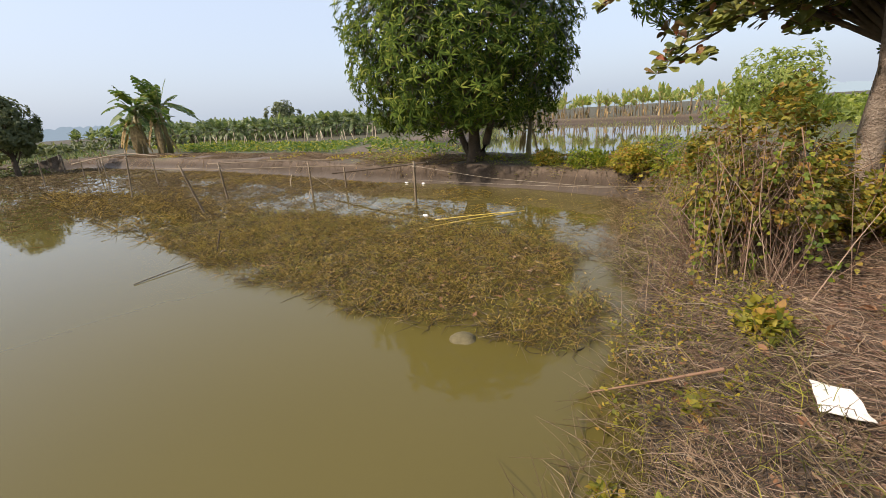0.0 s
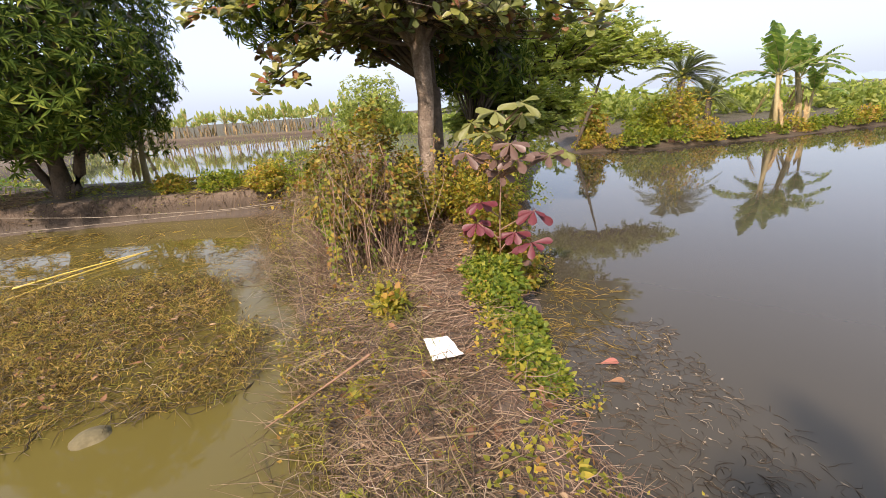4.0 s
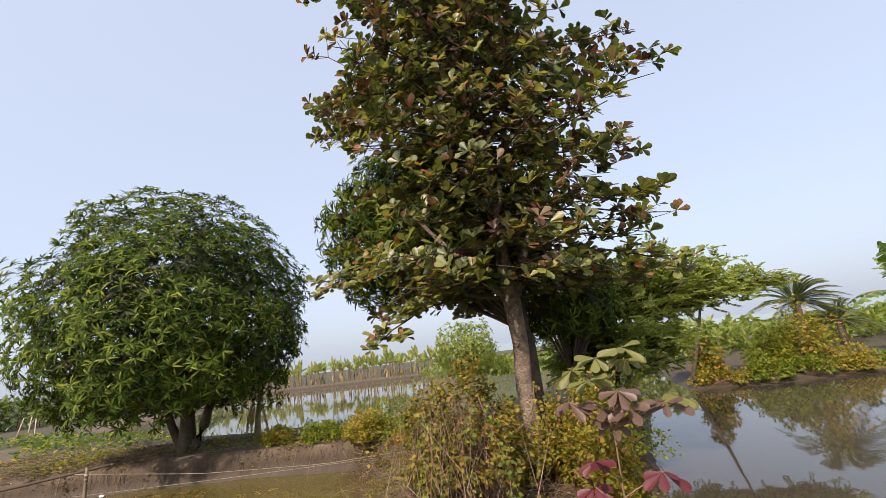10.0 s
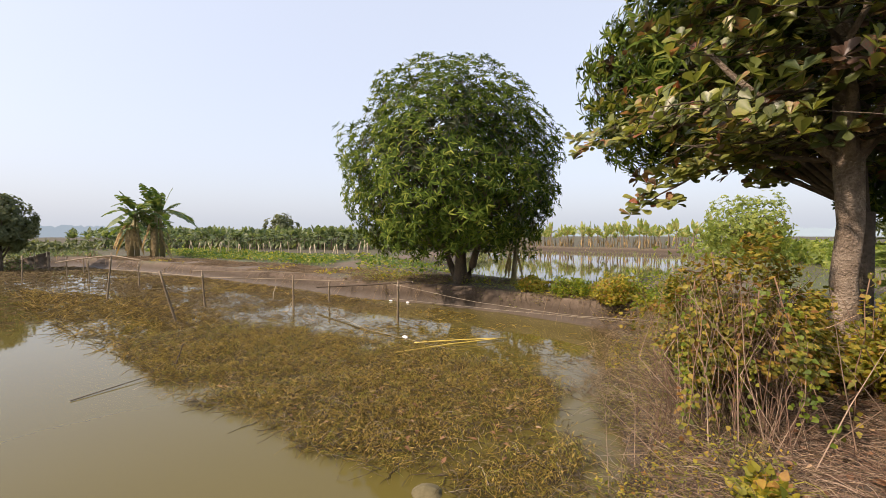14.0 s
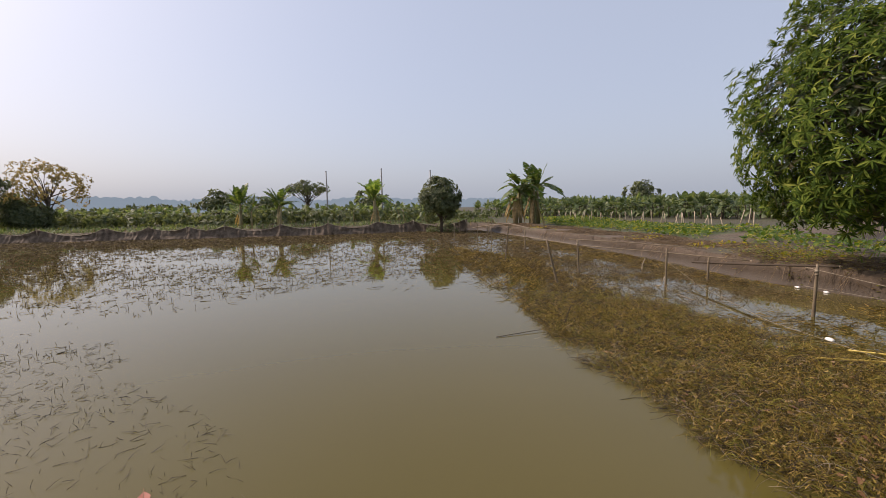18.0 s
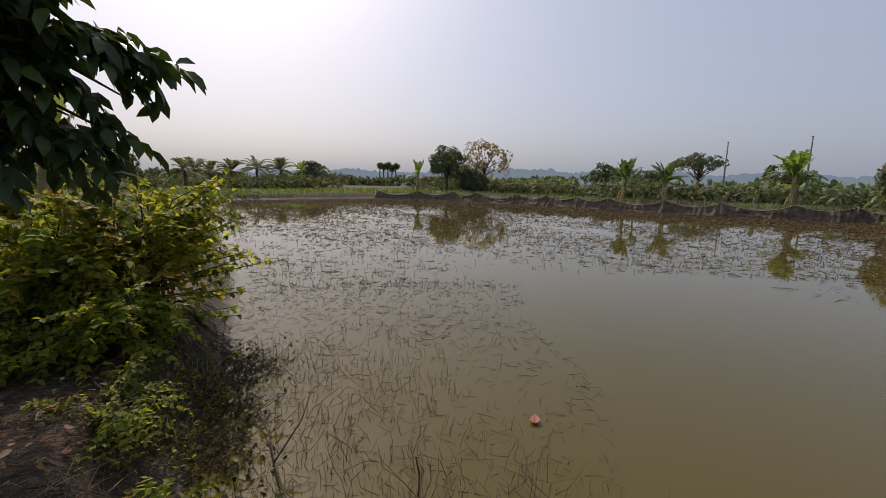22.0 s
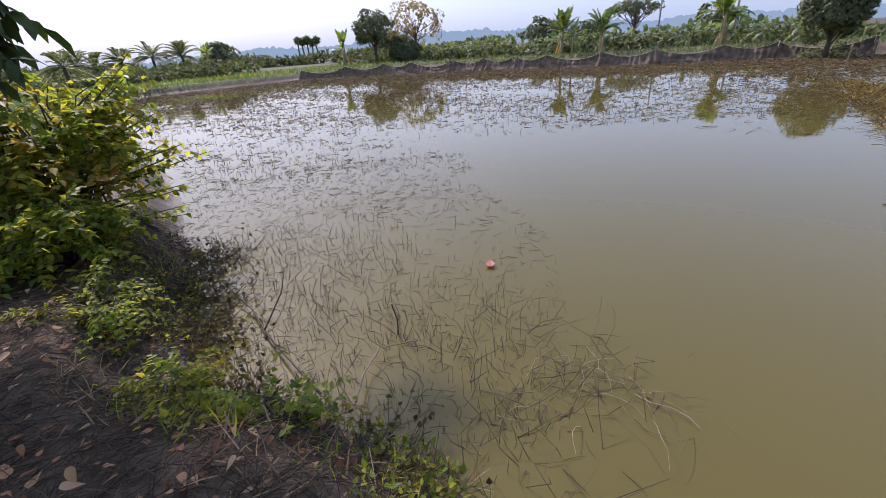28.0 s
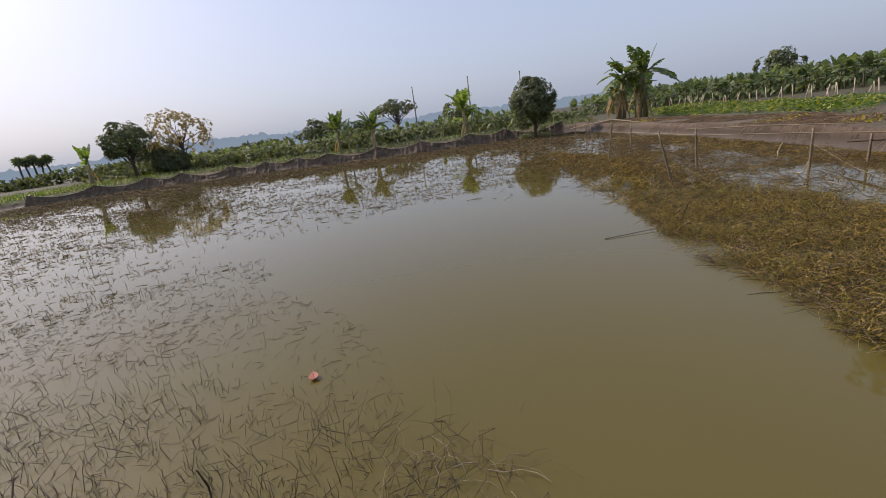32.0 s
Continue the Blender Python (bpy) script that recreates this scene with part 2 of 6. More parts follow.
NET = rough_surface("fishing_net", [(0.25, (0.05, 0.036, 0.024)), (0.5, (0.11, 0.08, 0.054)), (0.75, (0.19, 0.145, 0.1))], 3.5, 16.0, 0.2, 0.01)
PAPER = rough_surface("soiled_sack", [(0.15, (0.35, 0.31, 0.24)), (0.4, (0.68, 0.65, 0.58)), (0.9, (0.80, 0.78, 0.73))], 9.0, 40.0, 0.3, 0.004, 0.6)
CONCRETE = rough_surface("pole_concrete", [(0.2, (0.20, 0.19, 0.17)), (0.8, (0.32, 0.30, 0.27))], 1.0, 20.0, 0.2, 0.005)
WHITE_PLASTIC = rough_surface("white_plastic", [(0.2, (0.62, 0.62, 0.60)), (0.8, (0.80, 0.80, 0.78))], 6.0, 40.0, 0.1, 0.002, 0.4)

# ground: mud by the water, dark with damp and painted bank shade, dry trodden soil on the dikes, short grass on the
# fields
GROUND, nodes, links, bsdf = material("soil_and_grass")
big, mid, fine = grain(nodes, links, 0.35), grain(nodes, links, 2.6), grain(nodes, links, 26.0, 8.0)
soil = ramp(nodes, [(0.25, (0.045, 0.032, 0.022)), (0.5, (0.095, 0.07, 0.048)), (0.75, (0.165, 0.127, 0.09))])
addn = nodes.new("ShaderNodeMath")
addn.operation = "MULTIPLY_ADD"
links.new(fine.outputs["Fac"], addn.inputs[0])
addn.inputs[1].default_value = 0.5
halfn = nodes.new("ShaderNodeMath")
halfn.operation = "MULTIPLY"
links.new(mid.outputs["Fac"], halfn.inputs[0])
halfn.inputs[1].default_value = 0.5
links.new(halfn.outputs[0], addn.inputs[2])
links.new(addn.outputs[0], soil.inputs[0])
grassy = ramp(nodes, [(0.3, (0.038, 0.055, 0.02)), (0.55, (0.06, 0.08, 0.028)), (0.8, (0.1, 0.105, 0.045))])
links.new(addn.outputs[0], grassy.inputs[0])
attr = nodes.new("ShaderNodeAttribute")
attr.attribute_name = "grass"
cover = nodes.new("ShaderNodeMix")
cover.data_type = "RGBA"
links.new(attr.outputs["Fac"], cover.inputs["Factor"])
links.new(soil.outputs[0], cover.inputs["A"])
links.new(grassy.outputs[0], cover.inputs["B"])
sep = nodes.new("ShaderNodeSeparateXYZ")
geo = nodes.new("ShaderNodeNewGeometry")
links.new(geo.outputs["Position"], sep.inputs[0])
wet = nodes.new("ShaderNodeMapRange")
wet.inputs["From Min"].default_value, wet.inputs["From Max"].default_value = 0.03, 0.22
wet.inputs["To Min"].default_value, wet.inputs["To Max"].default_value = 0.6, 0.95
links.new(sep.outputs["Z"], wet.inputs["Value"])
links.new(wet.outputs[0], bsdf.inputs["Roughness"])
# low bank colour darkens for damp and for the shade on the slopes
bank_height = nodes.new("ShaderNodeMath")
bank_height.operation = "MULTIPLY_ADD"
links.new(mid.outputs["Fac"], bank_height.inputs[0])
bank_height.inputs[1].default_value = -0.22
links.new(sep.outputs["Z"], bank_height.inputs[2])
damp_and_shade = nodes.new("ShaderNodeMapRange")
damp_and_shade.inputs["From Min"].default_value, damp_and_shade.inputs["From Max"].default_value = 0.16, 0.34
links.new(bank_height.outputs[0], damp_and_shade.inputs["Value"])
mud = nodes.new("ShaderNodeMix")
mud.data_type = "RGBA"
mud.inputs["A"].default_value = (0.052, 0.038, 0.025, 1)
links.new(damp_and_shade.outputs[0], mud.inputs["Factor"])
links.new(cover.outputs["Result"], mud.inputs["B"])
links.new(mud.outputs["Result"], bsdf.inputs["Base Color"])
bump(nodes, links, fine.outputs["Fac"], bsdf, 0.8, 0.03)

# murky pond water


def pond_water(name, low, high, rough=0.03):
    m, nodes, links, bsdf = material(name)
    silt = grain(nodes, links, 0.12, 3.0)
    tone = ramp(nodes, [(0.3, low), (0.7, high)])
    links.new(silt.outputs["Fac"], tone.inputs[0])
    links.new(tone.outputs[0], bsdf.inputs["Base Color"])
    bsdf.inputs["Roughness"].default_value = rough
    bsdf.inputs["IOR"].default_value = 1.333
    ripple = grain(nodes, links, 3.0, 3.0)
    bump(nodes, links, ripple.outputs["Fac"], bsdf, 0.10, 0.01)
    return m


WATER = pond_water("olive_pond_water", (0.080, 0.067, 0.017), (0.094, 0.078, 0.022))
WATER_DARK = pond_water("dark_pond_water", (0.040, 0.036, 0.026), (0.055, 0.048, 0.034))

# far rise beyond the fields; its haze is a painted blue-grey glow
DISTANCE, nodes, links, bsdf = material("painted_haze")
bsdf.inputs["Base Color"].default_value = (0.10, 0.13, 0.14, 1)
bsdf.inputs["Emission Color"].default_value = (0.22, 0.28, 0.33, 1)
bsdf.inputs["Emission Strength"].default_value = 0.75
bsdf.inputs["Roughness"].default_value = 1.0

# ---- geometry helpers ----
rng = np.random.default_rng(7)


def mesh_of(name, verts, faces, mat, smooth=False):
    """A mesh from arrays; all faces have the same number of corners."""
    verts, faces = np.asarray(verts, np.float32), np.asarray(faces, np.int32)
    me = bpy.data.meshes.new(name)
    me.vertices.add(len(verts))
    me.vertices.foreach_set("co", verts.ravel())
    k = faces.shape[1]
    me.loops.add(faces.size)
    me.loops.foreach_set("vertex_index", faces.ravel())
    me.polygons.add(len(faces))
    me.polygons.foreach_set("loop_start", np.arange(0, faces.size, k, dtype=np.int32))
    me.polygons.foreach_set("loop_total", np.full(len(faces), k, np.int32))
    if smooth:
        me.polygons.foreach_set("use_smooth", np.ones(len(faces), bool))
    me.materials.append(mat)
    me.update(calc_edges=True)
    return me


def piece(name, geom, mat, parent=None, label="", smooth=False, kind=""):
    """One mesh object from (verts, faces), under a thing if one is given."""
    ob = new(name, mesh_of(name, geom[0], geom[1], mat, smooth))
    if parent:
        ob.parent = parent
        if parent.type == "EMPTY":
            ob.matrix_parent_inverse = parent.matrix_basis.inverted()
    return tagged(ob, label, kind=kind)


def thing(name, place, label, category, group="", kind=""):
    ob = new(name)
    ob.empty_display_size = 0.1
    ob.matrix_basis = Matrix.Translation(place)
    return tagged(ob, label, category, group, kind)


def join(*geoms):
    vs, fs, n = [], [], 0
    for v, f in geoms:
        vs.append(np.asarray(v, float))
        fs.append(np.asarray(f) + n)
        n += len(v)
    return np.concatenate(vs), np.concatenate(fs)


def unit(a):
    return a / (np.linalg.norm(a, axis=-1, keepdims=True) + 1e-9)


def tube(points, radii, sides=7, knobs=0.0):
    """A tapered tube along points, closed at its ends by narrowing."""
    p = np.asarray(points, float)
    r = np.broadcast_to(np.asarray(radii, float), (len(p),)).copy()
    d = unit(np.gradient(p, axis=0))
    ref = np.where(np.abs(d[:, 2:3]) > 0.9, np.array([[1.0, 0, 0]]), np.array([[0, 0, 1.0]]))
    u = unit(np.cross(d, ref))
    w = np.cross(d, u)
    a = np.linspace(0, 2 * np.pi, sides, endpoint=False)
    rr = r[:, None] * (1 + knobs * rng.standard_normal((len(p), sides)))
    v = p[:, None] + rr[..., None] * (np.cos(a)[None, :, None] * u[:, None] + np.sin(a)[None, :, None] * w[:, None])
    v = np.concatenate([v.reshape(-1, 3), p[:1], p[-1:]])
    i = np.arange(len(p) - 1)[:, None] * sides
    j = np.arange(sides)[None]
    k = (j + 1) % sides
    f = np.stack([i + j, i + k, i + sides + k, i + sides + j], -1).reshape(-1, 4)
    n = len(p) * sides
    cap = np.stack([np.full(sides, n), k[0], j[0]], -1)
    cap2 = np.stack([np.full(sides, n + 1), (len(p) - 1) * sides + j[0], (len(p) - 1) * sides + k[0]], -1)
    return v, np.concatenate([f[:, [0, 1, 2]], f[:, [0, 2, 3]], cap, cap2])


LANCE = (np.array([(0, 0, 0), (0.4, -0.5, 0.05), (0.45, 0, -0.02), (0.4, 0.5, 0.05), (1, 0, -0.14)]), np.array([(0, 1, 2), (0, 2, 3), (1, 4, 2), (2, 4, 3)]))
EDGE = [(0.0, 0.0, 0.0), (0.22, 0.14, 0.03), (0.48, 0.33, 0.05), (0.72, 0.48, 0.05), (0.88, 0.44, 0.03), (0.97, 0.24, -0.01)]
ARCHED = (np.array([(0, 0, 0), (0.3, -0.46, 0.06), (0.32, 0, 0.02), (0.3, 0.46, 0.06), (0.68, -0.42, 0.0), (0.7, 0, -0.05), (0.68, 0.42, 0.0), (1, 0, -0.22)]),
          np.array([(0, 1, 2), (0, 2, 3), (1, 4, 2), (2, 4, 5), (2, 5, 3), (3, 5, 6), (4, 7, 5), (5, 7, 6)]))
OBOVATE = (np.array(EDGE + [(1.0, 0.0, -0.06)] + [(x, -y, z) for x, y, z in EDGE[:0:-1]] + [(0.35, 0, -0.01), (0.75, 0, -0.02)]),
           np.array([(0, 12, 1), (1, 12, 2), (2, 12, 13), (2, 13, 3), (3, 13, 4), (4, 13, 5), (5, 13, 6), (6, 13, 7), (7, 13, 8), (8, 13, 9), (9, 13, 10), (10, 13, 12), (10, 12, 11), (11, 12, 0)]))
SPOON = (np.array([(0, 0, 0), (0.4, 0.24, 0.04), (0.78, 0.48, 0.05), (1.0, 0.16, -0.03), (1.0, -0.16, -0.03), (0.78, -0.48, 0.05), (0.4, -0.24, 0.04), (0.6, 0, -0.02)]),
         np.array([(0, 7, 1), (1, 7, 2), (2, 7, 3), (3, 7, 4), (4, 7, 5), (5, 7, 6), (6, 7, 0)]))
HEART = (np.array([(0, 0, 0), (0.25, -0.5, 0.06), (0.6, -0.36, 0.03), (1, 0, -0.1), (0.6, 0.36, 0.03), (0.25, 0.5, 0.06)]), np.array([(0, 1, 2), (0, 2, 3), (0, 3, 4), (0, 4, 5)]))
BLADE = (np.array([(0, -0.5, 0), (0, 0.5, 0), (0.5, -0.4, 0.0), (0.5, 0.4, 0.0), (1, 0, -0.12)]), np.array([(0, 2, 1), (1, 2, 3), (2, 4, 3)]))


def stamp(shape, places, ways, ups, length, width):
    """Copies of a leaf shape as one mesh: x along ways, z near ups."""
    places, d = np.asarray(places, float), unit(np.asarray(ways, float))
    s = unit(np.cross(ups, d) + 1e-6)
    n = np.cross(d, s)
    ln = np.broadcast_to(length, (len(places),))[:, None]
    wd = np.broadcast_to(width, (len(places),))[:, None]
    v, f = shape
    out = places[:, None] + v[None, :, 0:1] * (d * ln)[:, None] + v[None, :, 1:2] * (s * wd)[:, None] + v[None, :, 2:3] * (n * ln)[:, None]
    idx = (np.arange(len(places)) * len(v))[:, None, None] + f[None]
    return out.reshape(-1, 3), idx.reshape(-1, 3)


def sphere_dirs(n):
    return unit(rng.standard_normal((n, 3)))


def rosettes(shape, places, outs, count, length, width, spread=1.0, lift=0.35, loose=0.35):
    """Whorls of leaves at places, opening towards outs."""
    n = len(places)
    o = np.repeat(unit(np.asarray(outs, float)), count, 0)
    p = np.repeat(np.asarray(places, float), count, 0)
    side = unit(np.cross(o, sphere_dirs(n * count)))
    d = unit(side * spread + o * (lift + loose * rng.standard_normal((n * count, 1))))
    ln = length * rng.uniform(0.7, 1.15, n * count)
    return stamp(shape, p, d, o, ln, ln * width / length)


def clumped(centre, radii, clumps, per_clump, clump_size, seed_low=-1.0, bumps=0.15):
    """Places and outward ways on lumps over an uneven ellipsoid."""
    c, r = np.asarray(centre, float), np.asarray(radii, float)
    d = sphere_dirs(clumps * 3)
    d = d[d[:, 2] > seed_low][:clumps]
    swell = np.array([1 + bumps * noise.noise(Vector(q * 1.7)) for q in d])[:, None]
    cc = c + d * r * swell * (1 - 0.5 * clump_size / r.mean())
    size = clump_size * rng.uniform(0.6, 1.3, len(cc))
    e = sphere_dirs(len(cc) * per_clump)
    base = np.repeat(d, per_clump, 0)
    e = unit(e + 0.75 * base)
    p = np.repeat(cc, per_clump, 0) + e * np.repeat(size, per_clump)[:, None] * rng.uniform(0.75, 1.0, (len(e), 1))
    return p, unit(e + 0.5 * base + np.array([0, 0, 0.25]))


def branchy(base, tip, r0, r1, n=7, wander=0.06, sides=6):
    b, t = np.asarray(base, float), np.asarray(tip, float)
    s = np.linspace(0, 1, n)[:, None]
    length = np.linalg.norm(t - b)
    p = b + (t - b) * s + np.cumsum(rng.standard_normal((n, 3)), 0) * wander * length / n * np.minimum(s * 3, 1)
    return tube(p, np.linspace(r0, r1, n), sides, 0.05)


def stems(bases, tips, radius, sag=0.0, sides=3):
    """Many thin stems, each a bent prism with a joint at its middle."""
    b, t = np.asarray(bases, float), np.asarray(tips, float)
    n = len(b)
    d = unit(t - b)
    u = unit(np.cross(d, sphere_dirs(n)))
    w = np.cross(d, u)
    m = (b + t) / 2 + u * (np.linalg.norm(t - b, axis=1) * sag * rng.uniform(0, 1, n))[:, None]
    r = np.broadcast_to(radius, (n,))[:, None]
    rings = []
    for c, k in ((b, 1.0), (m, 0.8), (t, 0.35)):
        for a in np.arange(sides) * 2 * np.pi / sides:
            rings.append(c + (u * math.cos(a) + w * math.sin(a)) * r * k)
    v = np.stack(rings, 1)
    f = []
    for q in range(2):
        for a in range(sides):
            k = (a + 1) % sides
            f += [(q * sides + a, q * sides + k, q * sides + sides + k), (q * sides + a, q * sides + sides + k, q * sides + sides + a)]
    idx = (np.arange(n) * 3 * sides)[:, None, None] + np.array(f)[None]
    return v.reshape(-1, 3), idx.reshape(-1, 3)



def strands(bases, length, radius, bend, lift, sink=0.0, seg=5):
    """Many long limp stalks: each curls sideways and rises and falls along its way."""
    b = np.asarray(bases, float)
    n = len(b)
    ln = np.broadcast_to(length, (n,)) * rng.uniform(0.55, 1.25, n)
    a0, curl = rng.uniform(0, 6.28, n), rng.normal(0, bend, n)
    up, tip = lift * rng.uniform(-0.1, 1, n), rng.uniform(-sink, lift * 0.6 + 1e-6, n)
    pts = [b]
    for k in range(seg):
        a = a0 + curl * (k + 0.5) / seg + rng.normal(0, 0.25, n)
        pts.append(pts[-1] + np.stack([np.cos(a), np.sin(a), np.zeros(n)], -1) * (ln / seg)[:, None])
    q = np.stack(pts, 1)
    s = np.linspace(0, 1, seg + 1)
    q[:, :, 2] += up[:, None] * np.sin(np.pi * s) + tip[:, None] * s
    d = unit(np.gradient(q, axis=1))
    u = unit(np.cross(d, (0, 0, 1.0)))
    w = np.cross(d, u)
    r = (np.broadcast_to(radius, (n,)) * rng.uniform(0.6, 1.3, n))[:, None, None] * np.linspace(1, 0.4, seg + 1)[None, :, None]
    rings = np.stack([q + (u * math.cos(a) + w * math.sin(a)) * r for a in (0.5, 2.6, 4.7)], 2)
    f = []
    for k in range(seg):
        for j in range(3):
            m = (j + 1) % 3
            f += [(k * 3 + j, k * 3 + m, k * 3 + 3 + m), (k * 3 + j, k * 3 + 3 + m, k * 3 + 3 + j)]
    idx = (np.arange(n) * (seg + 1) * 3)[:, None, None] + np.array(f)[None]
    return rings.reshape(-1, 3), idx.reshape(-1, 3)

# ---- ground and water ----
WEST = [(-0.68, 1.9), (-0.92, 2.5), (-1.2, 3.2), (-1.6, 4.1), (-2.15, 5.3), (-3.0, 7.6), (-3.7, 9.0), (-5.9, 9.1), (-9, 8.6), (-12, 7.75), (-15, 7.5), (-19, 6.9), (-27, 5.2), (-37, 2.4), (-36.5, -2.5),
        (-34.5, -8.5), (-32.5, -18), (-32, -26), (-31, -34), (-25, -40.5), (-11, -41), (-6, -25), (-2.3, -8.1), (-1.3, -5), (-0.52, -3.3), (-0.54, -2.9), (-0.68, -2.4), (-0.95, -2.05), (-1.0, -1.4), (-0.8, -0.3), (-0.6, 1.0)]
EAST = [(0.95, 1.95), (0.82, 2.46), (0.78, 3.0), (0.82, 3.6), (0.9, 4.5), (1.1, 5.6), (1.8, 9.7), (2.6, 13), (3.2, 17.5), (3.6, 26), (5.5, 26), (4.6, 16.6), (7, 16.2), (10, 16.8), (13.4, 17.5), (17, 19), (30, 22),
        (45, 20), (45, -30), (10, -32), (2.5, -20), (1.8, -8), (1.6, -2), (1.25, 0.9)]
BACK = [(-17, 13.6), (-12, 12.7), (-7.5, 12.4), (-5.4, 13.2), (-6.2, 18), (-7.4, 25), (-8.4, 33), (-9, 46), (-20, 46.5), (-33, 46), (-38, 44), (-26, 29)]


def shore(poly, x, y):
    """Distance to the shore, negative in the pond."""
    best, inside = np.full(x.shape, 1e9), np.zeros(x.shape, bool)
    for (ax, ay), (bx, by) in zip(poly, poly[1:] + poly[:1]):
        ex, ey = bx - ax, by - ay
        s = np.clip(((x - ax) * ex + (y - ay) * ey) / (ex * ex + ey * ey), 0, 1)
        best = np.minimum(best, np.hypot(x - ax - s * ex, y - ay - s * ey))
        inside ^= ((ay > y) != (by > y)) & (x < ax + (y - ay) * ex / (ey if ey else 1e-9))
    return np.where(inside, -best, best)


def step(a, b, v):
    s = np.clip((v - a) / (b - a), 0, 1)
    return s * s * (3 - 2 * s)


def wave(x, y, scale, seed):
    """Cheap smooth unevenness."""
    q = np.zeros_like(x)
    r = np.random.default_rng(seed)
    for k in range(7):
        a, ph, f = r.uniform(0, 6.28), r.uniform(0, 6.28), scale * r.uniform(0.6, 1.9)
        q = q + np.sin((x * math.cos(a) + y * math.sin(a)) * f + ph)
    return q / 7


def height(x, y):
    x, y = np.asarray(x, float), np.asarray(y, float)
    dw, de, db = shore(WEST, x, y), shore(EAST, x, y), shore(BACK, x, y)
    d = np.minimum(np.minimum(dw, de), db) + 0.10 * wave(x, y, 3.0, 3) + 0.05 * wave(x, y, 9.0, 4)
    crest = 0.50 + 0.06 * wave(x, y, 1.1, 5)
    north = step(4.5, 6.0, y) * step(-3.2, -4.6, x) * step(9.0, 7.0, dw)
    crest = crest + 0.02 * north
    crest = crest - 0.22 * step(3.5, 5.0, x) * step(14.0, 15.5, y)
    field = 0.33 + 0.06 * wave(x, y, 0.4, 6)
    h = crest * step(-0.05, 0.65 - 0.5 * north, d)
    h = h + (field - h) * step(3.0, 6.0, d)
    h = np.where(d < 0, -0.7 * step(0.0, 2.5, -d) - 0.02, h)
    h = h + step(0.0, 0.3, d) * (0.020 * wave(x, y, 8.0, 8) + 0.014 * wave(x, y, 21.0, 9) + 0.05 * north * wave(x, y, 2.4, 10))
    return h


def spread_axis(spans):
    out = []
    for a, b, s in spans:
        out += list(np.arange(a, b - 1e-6, s))
    return np.array(out + [spans[-1][1]])


gx = spread_axis([(-3000, -400, 650), (-400, -100, 60), (-100, -45, 5), (-45, -20, 0.8), (-20, -4.5, 0.3), (-4.5, 2.6, 0.085), (2.6, 8, 0.4), (8, 46, 1.0), (46, 100, 9), (100, 400, 75), (400, 3000, 650)])
gy = spread_axis([(-3000, -400, 650), (-400, -100, 60), (-100, -45, 5), (-45, -9, 0.7), (-9, 6.0, 0.085), (6.0, 12.0, 0.14), (12, 20, 0.4), (20, 50, 0.9), (50, 100, 6), (100, 400, 60), (400, 3000, 650)])
GX, GY = np.meshgrid(gx, gy)
GZ = height(GX.ravel(), GY.ravel())
ny, nx = GX.shape
idx = np.arange(ny * nx).reshape(ny, nx)
gf = np.stack([idx[:-1, :-1], idx[:-1, 1:], idx[1:, 1:], idx[1:, :-1]], -1).reshape(-1, 4)
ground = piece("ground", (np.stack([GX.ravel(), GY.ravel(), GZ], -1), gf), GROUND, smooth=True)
tagged(ground, "bare trodden earth dikes and grassy fields between ponds", "ground", kind="structure")
dw, de, db = shore(WEST, GX.ravel(), GY.ravel()), shore(EAST, GX.ravel(), GY.ravel()), shore(BACK, GX.ravel(), GY.ravel())
dmin = np.minimum(np.minimum(dw, de), db)
green = np.clip(step(2.6, 4.5, dmin) * 0.9 + step(-28, -42, GY.ravel()) * 0.9 * (GY.ravel() > -300) + step(6, 14, de) * 0, 0, 1)
green = np.clip(green + 0.5 * step(0.1, 0.5, wave(GX.ravel(), GY.ravel(), 1.5, 11)) * step(0.2, 0.5, dmin), 0, 1)
ga = ground.data.attributes.new("grass", "FLOAT", "POINT")
ga.data.foreach_set("value", green.astype(np.float32))


def pond(name, x0, y0, x1, y1, label, mat):
    xs, ys = np.linspace(x0, x1, 12), np.linspace(y0, y1, 12)
    X, Y = np.meshgrid(xs, ys)
    i = np.arange(144).reshape(12, 12)
    f = np.stack([i[:-1, :-1], i[:-1, 1:], i[1:, 1:], i[1:, :-1]], -1).reshape(-1, 4)
    tagged(piece(name, (np.stack([X.ravel(), Y.ravel(), 0 * X.ravel()], -1), f), mat), label, "water", kind="structure")


pond("pond_west", -42, -46, -0.2, 9.6, "murky olive-brown still pond water", WATER)
pond("pond_east", 0.35, -36, 48, 27, "dark still pond water reflecting trees", WATER_DARK)
pond("pond_north", -40, 11.6, -4.4, 48, "shallow grey pond water with grass tufts", WATER_DARK)

# far rise all round, with the haze glowing in its colour
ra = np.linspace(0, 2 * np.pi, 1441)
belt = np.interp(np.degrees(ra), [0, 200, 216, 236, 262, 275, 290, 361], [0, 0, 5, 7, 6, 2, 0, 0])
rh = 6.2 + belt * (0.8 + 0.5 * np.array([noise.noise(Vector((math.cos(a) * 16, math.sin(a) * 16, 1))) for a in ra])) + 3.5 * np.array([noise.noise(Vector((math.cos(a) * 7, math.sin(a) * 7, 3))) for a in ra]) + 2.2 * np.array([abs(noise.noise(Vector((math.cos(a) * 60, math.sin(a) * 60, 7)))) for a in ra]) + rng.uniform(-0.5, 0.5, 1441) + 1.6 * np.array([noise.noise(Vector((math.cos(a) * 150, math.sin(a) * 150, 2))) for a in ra])
